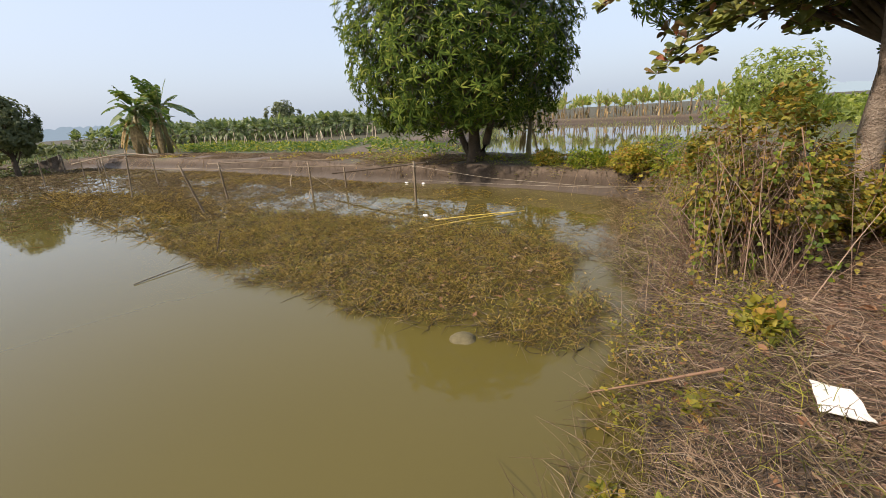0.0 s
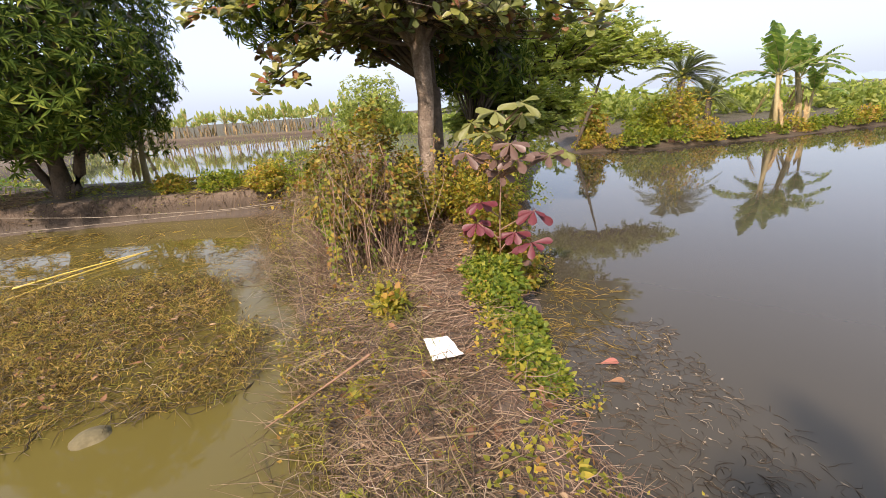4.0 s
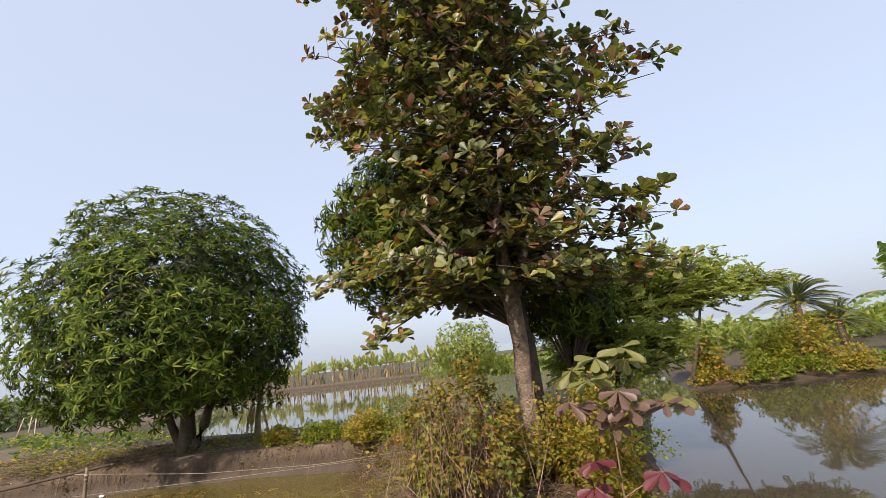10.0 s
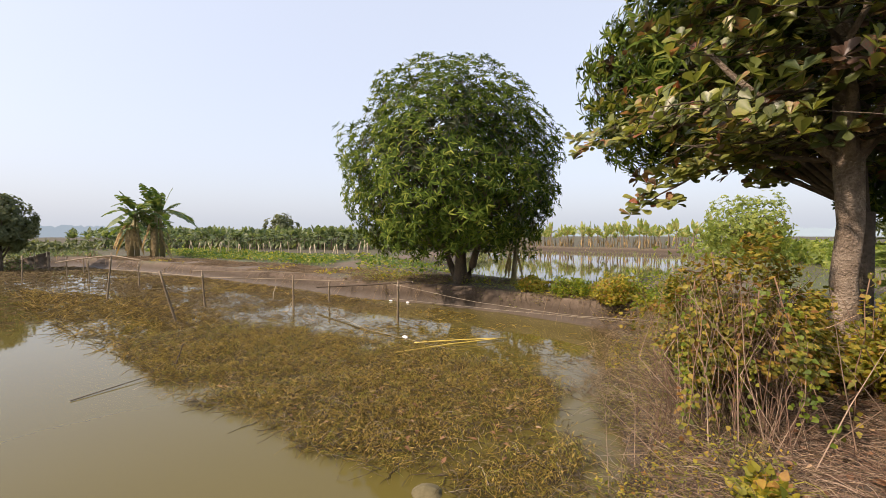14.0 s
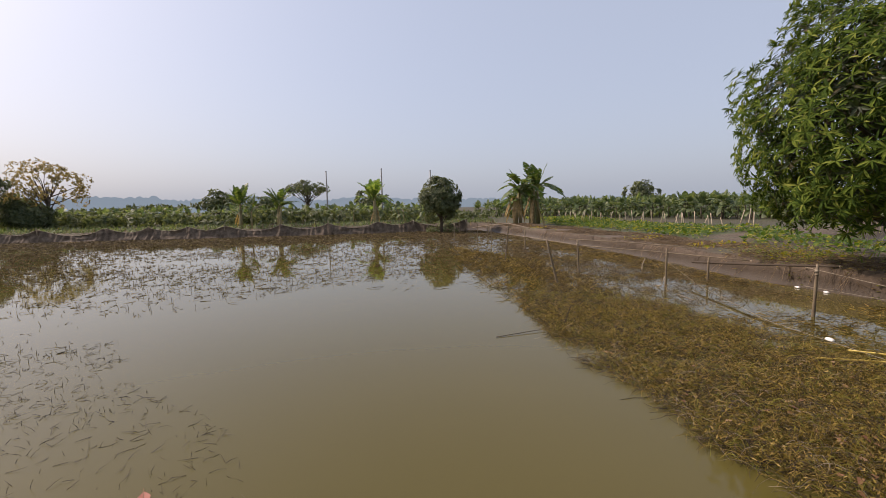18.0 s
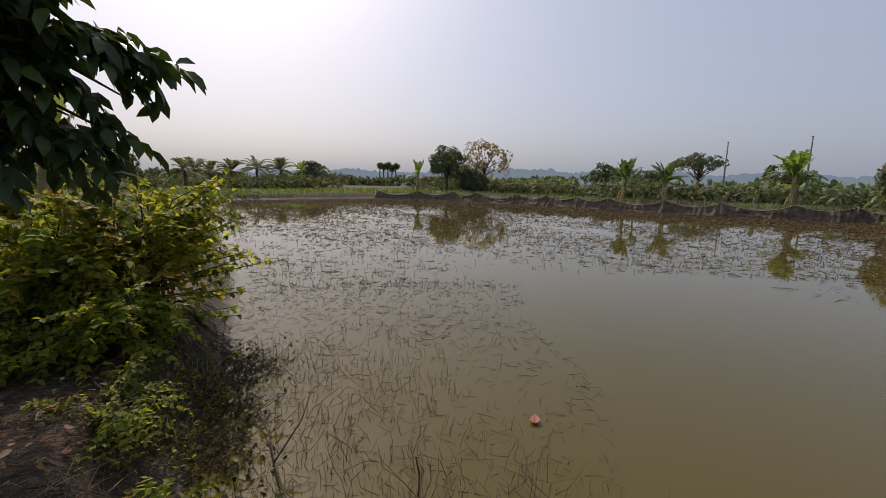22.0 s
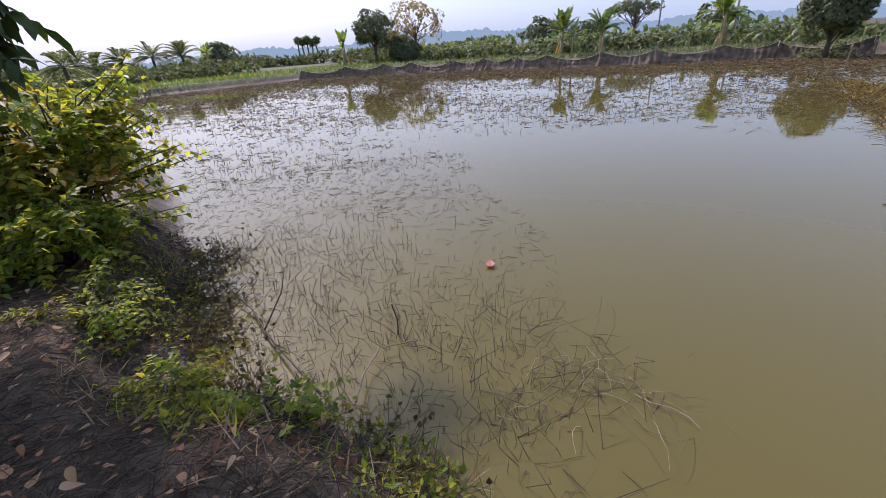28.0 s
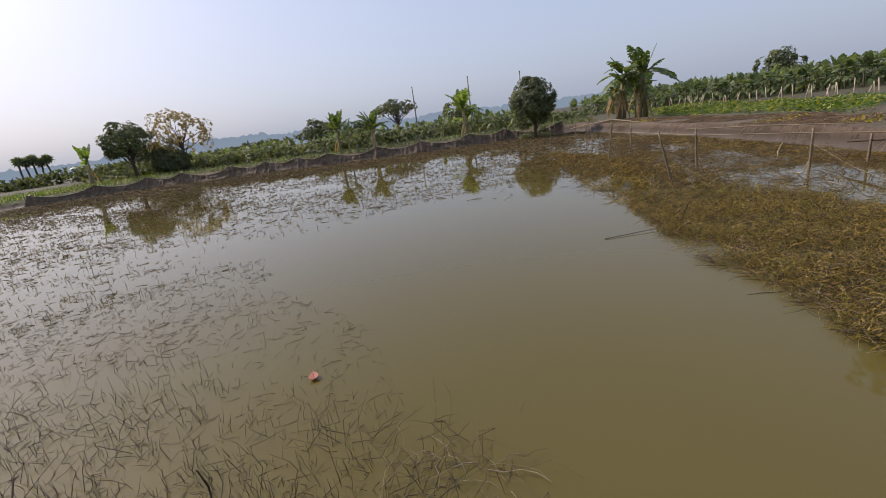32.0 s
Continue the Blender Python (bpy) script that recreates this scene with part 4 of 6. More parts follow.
def banana_parts(x, y, z, tall, leaves, spread=1.0, lift=(0.35, 1.35), width=0.14):
    lean = rng.normal(0, 0.05, 2) * tall
    stem = tube([(x, y, z - 0.1), (x + lean[0] * 0.3, y + lean[1] * 0.3, z + tall * 0.35), (x + lean[0], y + lean[1], z + tall)], [0.055 * tall + 0.02, 0.04 * tall + 0.02, 0.02 * tall + 0.015], 8)
    top = np.array([x + lean[0], y + lean[1], z + tall * 0.97])
    blades = []
    t0 = rng.uniform(0, 6.28)
    for k in range(leaves):
        L = tall * 1.1 * spread * rng.uniform(0.75, 1.1)
        v, f, mid = banana_leaf(top, t0 + k * 2.4 + rng.uniform(-0.2, 0.2), L, rng.uniform(*lift), width * L * rng.uniform(0.8, 1.1))
        rib = tube(mid, np.linspace(0.018, 0.004, len(mid)) * (0.4 + tall * 0.25), 3)
        blades.append(((v, f), rib))
    return stem, blades


def banana_clump(place, stalks, tall, label, mat=BANANA, leaves=8, spread=1.0, radius=0.5, dry=5, z=None, group="", name="banana_plant", lift=(0.35, 1.35)):
    """A clump: each stalk and each blade is a part."""
    x, y = place
    z = float(height(x, y)) if z is None else z
    t = thing(name, (x, y, z), label, "banana plant", group)
    for k in range(stalks):
        a = rng.uniform(0, 6.28)
        r = radius * math.sqrt(rng.uniform(0, 1)) if k else 0
        stem, blades = banana_parts(x + r * math.cos(a), y + r * math.sin(a), z, tall * (1 if k == 0 else rng.uniform(0.6, 0.95)), leaves, spread, lift)
        piece("stalk", stem, STEM, t, smooth=True)
        for b, rib in blades:
            blade = piece("leaf", b, mat, t)
            piece("midrib", rib, STEM, blade).matrix_parent_inverse = Matrix()
    for k in range(dry):
        a = rng.uniform(0, 6.28)
        q = np.array([x + 0.16 * math.cos(a), y + 0.16 * math.sin(a), z + tall * rng.uniform(0.5, 0.85)])
        v, f, mid = banana_leaf(q, a, tall * 0.5, -0.9, 0.05 * tall, 0.6)
        piece("dry_leaf", (v, f), BANANA_DRY, t)
    return t


banana_clump((-35.9, 5.6), 3, 3.1, "tall banana clump with dark arching torn leaves on the mud bank", BANANA_DEEP, 11, 0.95, 0.8, 14, lift=(0.05, 1.3))
banana_clump((-35.4, 6.95), 3, 3.25, "tall banana plant with dark drooping torn leaves on the mud bank", BANANA_DEEP, 10, 0.95, 0.6, 12, lift=(0.05, 1.3))
banana_clump((-36.2, -17.6), 3, 2.2, "dark green banana clump behind the net fence", BANANA_DEEP, 11, 1.1, 0.8, 2, lift=(0.35, 1.35))
banana_clump((-37.6, -14.9), 3, 2.2, "dark green banana clump behind the net fence", BANANA_DEEP, 11, 1.1, 0.8, 2, lift=(0.35, 1.35))
banana_clump((-39.7, -6.7), 3, 2.5, "yellow-green banana clump behind the net fence", BANANA, 11, 1.1, 0.7, 2, lift=(0.35, 1.35))
banana_clump((-34.8, -44.4), 2, 2.7, "small banana plant at the corner of the pond", BANANA, 7, 0.9, 0.4, 1)
banana_clump((-28.0, -64.7), 2, 2.8, "small distant banana plant beyond the grass bank", BANANA, 7, 0.9, 0.5, 1)
banana_clump((13.0, 18.3), 2, 2.15, "banana clump with large bright leaves on the hedge bank", BANANA, 8, 1.1, 0.5, 5, lift=(0.35, 1.35))
banana_clump((14.6, 18.9), 3, 2.15, "banana clump with large bright leaves on the hedge bank", BANANA, 8, 1.1, 0.6, 5, lift=(0.35, 1.35))
banana_clump((0.16, -9.81), 3, 1.9, "backlit banana clump behind the pond-side shrub", BANANA_PALE, 8, 0.9, 0.5, 2)
banana_clump((1.33, -10.76), 3, 2.2, "backlit banana clump behind the pond-side shrub", BANANA_PALE, 8, 0.9, 0.6, 2)
banana_clump((-7.9, 11.1), 1, 1.35, "small banana plant in the shade behind the mango", BANANA, 6, 1.0, 0.1, 4)


def plantation(name, spots, tall, label, mat, stem_mat=STEM, lift=(0.5, 1.4), leaves=6, dry=0, wide=0.2, low=4, crown=0.92):
    """Rows of banana plants too many and too far to count."""
    t = thing(name, (spots[0][0], spots[0][1], float(height(spots[0][0], spots[0][1]))), label, "banana plantation", kind="stuff")
    st, bl, dr = [], [], []
    for x, y in spots:
        z = float(height(x, y))
        h = tall * rng.uniform(0.75, 1.15)
        st.append(stems([(x, y, z - 0.1)], [(x + rng.normal(0, 0.12), y + rng.normal(0, 0.12), z + h)], 0.075 * h / 2, 0.02, 4))
        t0 = rng.uniform(0, 6.28)
        for k in range(leaves):
            L = h * rng.uniform(0.7, 1.1)
            v, f, mid = banana_leaf((x, y, z + h * crown), t0 + k * 2.4, L, rng.uniform(*lift), wide * L, 0.3, 6)
            bl.append((v, f))
        for k in range(low):
            L = h * rng.uniform(0.6, 0.9)
            v, f, mid = banana_leaf((x, y, z + h * rng.uniform(0.45, 0.8)), t0 + 1 + k * 1.7, L, rng.uniform(-0.5, 0.5), 0.2 * L, 0.3, 6)
            bl.append((v, f))
        for k in range(dry):
            a = rng.uniform(0, 6.28)
            v, f, mid = banana_leaf((x, y, z + h * rng.uniform(0.4, 0.8)), a, h * 0.5, -1.0, 0.05 * h, 0.6, 5)
            dr.append((v, f))
    piece("stalks", join(*st), stem_mat, t, kind="stuff")
    piece("leaves", join(*bl), mat, t, kind="stuff")
    if dr:
        piece("dry_leaves", join(*dr), BANANA_DRY, t, kind="stuff")


rows = [(x + rng.normal(0, 0.35), y + rng.normal(0, 0.35)) for y in (47.6, 49.4, 51.4, 53.5) for x in np.arange(-46, -6, 1.15)]
plantation("banana_plantation", rows, 1.9, "pale upright banana rows across the far pond", BANANA_PALE, BAMBOO, (0.7, 1.5), 8, 2, 0.12, 0, 0.72)
rows = []
for k in range(7):
    for s in np.arange(0, 1, 0.0165):
        rows.append((-31 - 38 * s - k * 1.2 + rng.normal(0, 0.4), 33.0 - 29 * s + k * 2.6 + rng.normal(0, 0.4)))
plantation("banana_plantation", rows, 1.55, "dense green banana plantation beyond the crop strip", BANANA_FAR, BARK_DARK, (0.35, 1.4), 10)
rows = [(-50 - 22 * rng.uniform(0, 1), -1 - 48 * rng.uniform(0, 1)) for _ in range(150)]
plantation("banana_plantation", rows, 1.5, "low distant banana grove behind the net fence", BANANA_FAR, STEM, (0.25, 1.3), 6)

# ---- palms and far trees ----


def date_palm(place, tall, frond, label, n=26, z=None, trunk=0.16):
    x, y = place
    z = float(height(x, y)) if z is None else z
    t = thing("date_palm", (x, y, z), label, "palm tree")
    piece("trunk", tube([(x, y, z - 0.1), (x, y, z + tall * 0.5), (x, y, z + tall)], [trunk * 1.2, trunk, trunk], 9, 0.08), BARK_DARK, t, smooth=True)
    for k in range(n):
        a, rise = rng.uniform(0, 6.28), rng.uniform(-0.2, 1.4)
        s = np.linspace(0, 1, 9)
        h = np.array([math.cos(a), math.sin(a), 0])
        mid = np.array([x, y, z + tall]) + (frond * s * math.cos(rise))[:, None] * h + (frond * (math.sin(rise) * s - 0.45 * s ** 2))[:, None] * np.array([0, 0, 1.0])
        g = [tube(mid, np.linspace(0.025, 0.006, 9), 3)]
        q = np.linspace(0.12, 1, 22)
        p = np.stack([np.interp(q, s, mid[:, c]) for c in range(3)], -1)
        d = np.gradient(p, axis=0)
        side = np.cross(h, (0, 0, 1))
        for sg in (-1, 1):
            g.append(stamp(LANCE, p, unit(d) * 0.7 + side * sg + np.array([0, 0, 0.35]), np.tile((0, 0, 1.0), (len(p), 1)), frond * 0.22 * np.sin(np.pi * (q * 0.8 + 0.15)) + 0.03, 0.035 * frond / 1.6))
        piece("frond", join(*g), PALM, t)
    return t


for (x, y), h, fr in [((-18.8, -67.9), 2.4, 3.4), ((-22.0, -66.9), 2.9, 3.5), ((-25.2, -65.8), 2.8, 3.4), ((-13.8, -66.5), 2.4, 3.3), ((-16.3, -69.0), 2.2, 3.2), ((-9.5, -50.0), 2.2, 2.5)]:
    date_palm((x, y), h, fr, "feathery date palm beyond the grass bank")
date_palm((10.0, 19.8), 2.2, 1.9, "date palm rising behind the vine mound")
date_palm((14.5, 25.5), 1.2, 1.9, "date palm behind the banana clump")


def far_tree(name, place, tall, centre_z, radii, label, mat=FAR_TREE, clumps=60, per=26, leaf=0.24, trunk=0.18, gaps=0.5, low=-0.6, size=0.7, shape=HEART):
    x, y = place
    z = float(height(x, y))
    t = thing(name, (x, y, z), label, "tree")
    c, r = np.array([x, y, z + centre_z]), np.asarray(radii, float)
    piece("trunk", tube([(x, y, z - 0.1), (x + 0.05, y, z + centre_z * 0.4), (x, y + 0.05, z + centre_z)], [trunk * 1.3, trunk, trunk * 0.5], 8, 0.05), BARK_DARK, t, smooth=True)
    wood = []
    for d in sphere_dirs(22):
        d[2] = abs(d[2]) * 0.9 - 0.15
        wood.append(branchy((x, y, z + centre_z * rng.uniform(0.35, 0.8)), c + d * r * 0.85, trunk * 0.35, 0.02, 5, 0.1, 5))
    for g in wood:
        piece("limb", g, BARK_DARK, t, smooth=True)
    p, o = clumped(c, r, clumps, per, size, low, 0.3)
    d = sphere_dirs(int(len(p) * gaps))
    q = c + d * r * rng.uniform(0.3, 0.8, (len(d), 1))
    pp, oo = np.concatenate([p, q]), np.concatenate([o, d])
    piece("crown", rosettes(shape, pp, oo, 5, leaf, leaf * 0.5, 1.0, 0.2), mat, t, kind="stuff")
    return t


far_tree("round_tree", (-34.3, -0.6), 4.2, 3.35, (1.45, 1.45, 1.6), "round dark tree on the corner of the bank", FAR_TREE, 64, 24, 0.2, 0.12, 0.5, -0.95, 0.5)
for x, y, r, h in ((-34.9, -1.2, 0.9, 1.3), (-34.8, 0.2, 0.8, 1.1), (-35.6, -0.6, 1.1, 1.5)):
    shrub("bank_bush", (x, y), (r, r, h), "dark green bush at the foot of the corner tree", FAR_TREE, 0.16, 700, HEART, DEAD_STEM, 40, 20)
far_tree("dark_tree", (-38.9, -43.3), 6, 4.0, (2.3, 2.2, 2.1), "dark rounded tree by the pond corner", FAR_TREE, 60, 20, 0.26, gaps=0.25, size=0.6)
far_tree("russet_tree", (-44.0, -41.3), 7, 4.3, (3.3, 3.2, 2.6), "thin-leaved russet tree by the pond corner", RUSSET, 80, 9, 0.26, 0.2, 0.0, size=0.7)
far_tree("low_tree", (-42.3, -42.0), 3, 1.4, (1.9, 1.9, 1.4), "low dark tree under the russet tree", FAR_TREE, 50, 26, 0.3)
far_tree("umbrella_tree", (-85.7, -28.0), 8, 5.3, (4.2, 4.0, 1.1), "flat-topped distant umbrella tree", FAR_TREE, 34, 14, 0.4, 0.25, 0.1, -0.1, 1.0)
far_tree("bank_tree", (-5.0, 30.0), 4, 1.9, (2.1, 1.9, 1.45), "yellow-green tree beyond the far pond bank", FEATHER, 44, 20, 0.2, 0.1, 0.3, -0.7, 0.85)
for x, y, h, r in [(-60, -62, 2.6, 2.8), (-82, -44, 3.0, 3.6), (-100, -18, 3.2, 4), (-105, -2, 3.2, 4), (-75, -33, 2.0, 2.4), (-33, -72, 2.4, 2.4), (-5, -75, 3, 3), (6, -60, 3, 3.2),
                   (-110, 20, 3.6, 4), (-100, 45, 3.6, 4), (3, 36, 2.2, 2.2)]:
    far_tree("distant_tree", (x, y), h * 1.5, h * 0.85, (r, r, h * 0.8), "hazy distant tree beyond the fields", FAR_TREE, 26, 16, 0.55, 0.2, 0.5, -0.5, 1.1)


def far_wood(name, pts, tall, label, n, mat=FAR_TREE, leaf=0.7):
    """A distant belt of trees and scrub along a line."""
    p = np.asarray(pts, float)
    acc0 = np.concatenate([[0], np.cumsum(np.linalg.norm(np.diff(p, axis=0), axis=1))])
    u = rng.uniform(0, acc0[-1], n)
    x = np.interp(u, acc0, p[:, 0]) + rng.normal(0, 2.0, n)
    y = np.interp(u, acc0, p[:, 1]) + rng.normal(0, 2.0, n)
    crest = tall * (0.62 + 0.25 * np.sin(u * 0.31) * np.sin(u * 0.113 + 1) + 0.2 * np.sin(u * 0.9) * np.sin(u * 0.47))
    z = 0.2 + crest * rng.uniform(0, 1, n) ** 0.7
    q = np.stack([x, y, z], -1)
    o = sphere_dirs(n) + np.array([0, 0, 0.4])
    tagged(piece(name, rosettes(HEART, q, o, 5, leaf, leaf * 0.55), mat), label, "woods", kind="stuff")


far_wood("far_scrub", [(-42, -50), (-50, -36), (-52, -22), (-56, -8), (-58, 4)], 2.2, "low green scrub and bananas behind the net fence", 2600, FAR_TREE, 0.5)
far_wood("far_scrub", [(-84, -52), (-78, -82), (-50, -108), (-10, -106), (20, -90)], 3.6, "low hazy woods beyond the southern fields", 3600, FAR_TREE, 0.8)
far_wood("far_scrub", [(-28, -56), (-18, -62), (-8, -60), (4, -56)], 2.3, "low green scrub beyond the grass bank", 2400, FAR_TREE, 0.45)

far_wood("far_scrub", [(-7.0, 38), (-4.5, 34), (-1.0, 32), (3.5, 30)], 1.7, "green scrub beyond the far pond bank", 1300, FEATHER, 0.3)
far_wood("far_scrub", [(3.5, 30), (12, 31), (22, 30), (36, 27), (50, 22)], 2.6, "green scrub and grass beyond the hedge bank", 3000, FEATHER, 0.4)


def fan_palm(place, tall, label):
    x, y = place
    t = thing("fan_palm", (x, y, 0.3), label, "palm tree", "fan palms on the horizon")
    piece("trunk", tube([(x, y, 0.2), (x + 0.2, y, tall * 0.5), (x + rng.normal(0, 0.5), y, tall)], [0.4, 0.28, 0.25], 7), BARK_DARK, t, smooth=True)
    p = np.tile((x, y, tall), (34, 1)) + sphere_dirs(34) * 0.5
    piece("crown", rosettes(LANCE, p, p - np.array([x, y, tall]), 7, 1.7, 0.34, 0.8, 0.6), PALM, t, kind="stuff")


for x, y, h in [(-109.5, -167.5, 8.0), (-111, -166.5, 7.4), (-112.6, -165.5, 8.2), (-114, -164.5, 7.0), (-115.6, -163.4, 7.8)]:
    fan_palm((x, y), h, "tall fan palm on the hazy horizon")
for (x, y), z0, z1 in [((-67.6, -19.0), 0.3, 7.8), ((-59.5, -9.1), 0.3, 7.3), ((-60.2, -2.4), 0.3, 7.0)]:
    p = thing("utility_pole", (x, y, z0), "slim grey utility pole among the bananas", "pole", "poles beyond the pond")
    piece("shaft", tube([(x, y, z0 - 0.2), (x, y, (z0 + z1) / 2), (x, y, z1)], [0.13, 0.11, 0.08], 8), CONCRETE, p, smooth=True)
    piece("cap", tube([(x, y, z1 - 0.02), (x, y, z1 + 0.08)], [0.1, 0.09], 8), CONCRETE, p)

# ---- far bank on the east pond: vine mound, hedge ----
for x, y, sx, sz, mt in [(8.7, 17.7, 1.4, 2.75, YELLOW), (7.6, 17.4, 0.9, 1.6, SHADE_GREEN), (5.5, 17.2, 0.45, 2.0, YELLOW)]:
    shrub("vine_mound", (x, y), (sx, sx * 0.8, sz), "tall bush smothered in yellow-green vines on the far bank", mt, 0.13, 2600, HEART, DEAD_STEM, 150, 26)
for k in range(11):
    x = 5.6 + k * 1.35
    y = float(np.interp(x, [4.6, 7, 10, 13.4, 17, 22], [16.9, 16.6, 17.2, 17.9, 19.4, 20.4]))
    shrub("hedge_bush", (x, y), (0.95, 0.7, rng.uniform(0.45, 0.8)), "yellow-green hedge bush over the muddy far bank", GREEN if k % 3 else YELLOW, 0.1, 1300, HEART, DEAD_STEM, 70, 14)

# ---- pond-side shrub, overhanging bough, behind the camera's first view ----


def spray_shrub(place, size, label, mats, branches, leaf=0.085, twigs=10, name="pond_shrub", start=0.3):
    """A shrub of arching branches; twigs carry two rows of drooping leaves."""
    x, y = place
    z = float(height(x, y))
    t = thing(name, (x, y, z), label, "shrub")
    sx, sy, sz = size
    lp, ld = [[] for _ in mats], [[] for _ in mats]
    for k in range(branches):
        a, r = rng.uniform(0, 6.28), math.sqrt(rng.uniform(0.02, 1))
        tip = np.array([x + math.cos(a) * r * sx, y + math.sin(a) * r * sy, z + sz * (1.02 - 0.75 * r * r) * rng.uniform(0.55, 1.05)])
        base = np.array([x + rng.normal(0, 0.12), y + rng.normal(0, 0.12), z - 0.05])
        q = np.linspace(0, 1, 7)[:, None]
        arc = base + (tip - base) * q + np.array([0, 0, 1.0]) * (0.18 * sz * np.sin(np.pi * q)) + rng.normal(0, 0.02, (7, 3))
        piece("branch", tube(arc, np.linspace(0.011, 0.004, 7), 5), BARK_DARK, t, smooth=True)
        m = int(rng.integers(0, len(mats)))
        for s in rng.uniform(start, 1.0, twigs):
            b = np.array([np.interp(s, q[:, 0], arc[:, c]) for c in range(3)])
            d = unit(np.array([math.cos(a), math.sin(a), 0.1]) + rng.normal(0, 0.75, 3) * (1, 1, 0.7))
            ln = rng.uniform(0.15, 0.38)
            side = unit(np.cross(d, (0, 0, 1.0)))
            for u in np.linspace(0.1, 1, 6):
                for sg in (-1, 1):
                    lp[m].append(b + d * ln * u - np.array([0, 0, 0.1 * u * u]))
                    ld[m].append(d * 0.5 + side * sg * 0.8 + np.array([0, 0, -0.35]) + rng.normal(0, 0.25, 3))
    for p, d, mt in zip(lp, ld, mats):
        n = len(p)
        piece("foliage", stamp(HEART, p, d, np.tile((0, 0, 1.0), (n, 1)) + rng.normal(0, 0.45, (n, 3)), leaf * rng.uniform(0.6, 1.2, n), leaf * 0.62), mt, t, kind="stuff")
    return t


spray_shrub((-0.75, -6.15), (0.95, 0.85, 2.1), "dense green shrub with arching sprays on the pond edge", [SHADE_GREEN, GREEN, YELLOW], 46, 0.10, 8)
spray_shrub((-0.1, -5.9), (0.7, 0.7, 1.45), "leafy yellow-green shrub beside the shaded path", [GREEN, YELLOW, SHADE_GREEN], 46, 0.09, 8)
spray_shrub((0.15, -7.3), (0.95, 0.8, 1.6), "sunlit yellow-green shrub behind the pond edge", [YELLOW, GREEN], 75, 0.09, 11)
spray_shrub((0.9, -7.0), (1.0, 0.9, 1.45), "sunlit yellow-green shrub behind the pond edge", [GREEN, YELLOW], 60, 0.09, 11)
spray_shrub((-0.4, -5.05), (0.55, 0.55, 0.7), "green shrub at the foot of the pond-side bushes", [SHADE_GREEN, GREEN], 36, 0.07, 8)
spray_shrub((0.6, -5.2), (0.5, 0.6, 0.42), "low green shrub beside the shaded path", [SHADE_GREEN, GREEN], 45, 0.065, 9)
spray_shrub((-0.25, -3.9), (0.32, 0.42, 0.2), "low green plant mound on the shaded bank", [SHADE_GREEN, GREEN], 18, 0.045, 7)
spray_shrub((-0.3, -2.75), (0.22, 0.28, 0.12), "low bright green plant mound on the bank", [GREEN, SHADE_GREEN], 18, 0.05, 8)
spray_shrub((-0.6, -2.0), (0.2, 0.24, 0.13), "low bright green plant mound at the water edge", [GREEN], 14, 0.045, 7)
spray = thing("leafy_branches", (-1.1, -6.1, float(height(-0.9, -6.1))), "leafy arching branches reaching out over the water", "branch")
for k in range(26):
    z1 = rng.uniform(0.3, 2.2)
    tip = np.array([-1.4 - rng.uniform(0, 0.65) * (1.25 - 0.3 * z1), -6.1 + rng.normal(0, 0.45), z1])
    base = np.array([-0.9, -6.1 + rng.normal(0, 0.25), z1 * 0.6 + 0.2])
    twig = piece("twig", branchy(base, tip, 0.012, 0.004, 6, 0.06, 4), BARK_DARK, spray, smooth=True)
    bp, bd = [], []
    for q in np.linspace(0.35, 1.0, 10):
        for sg in (-1, 1):
            bp.append(base + (tip - base) * q + rng.normal(0, 0.02, 3))
            bd.append((-0.3 + rng.normal(0, 0.25), sg * 0.8, -0.5 + rng.normal(0, 0.3)))
    piece("leaves", stamp(HEART, bp, bd, np.tile((0, 0, 1.0), (len(bp), 1)) + rng.normal(0, 0.3, (len(bp), 3)), rng.uniform(0.07, 0.12, len(bp)), 0.062), GREEN if k % 2 else SHADE_GREEN, twig, kind="stuff").matrix_parent_inverse = Matrix()

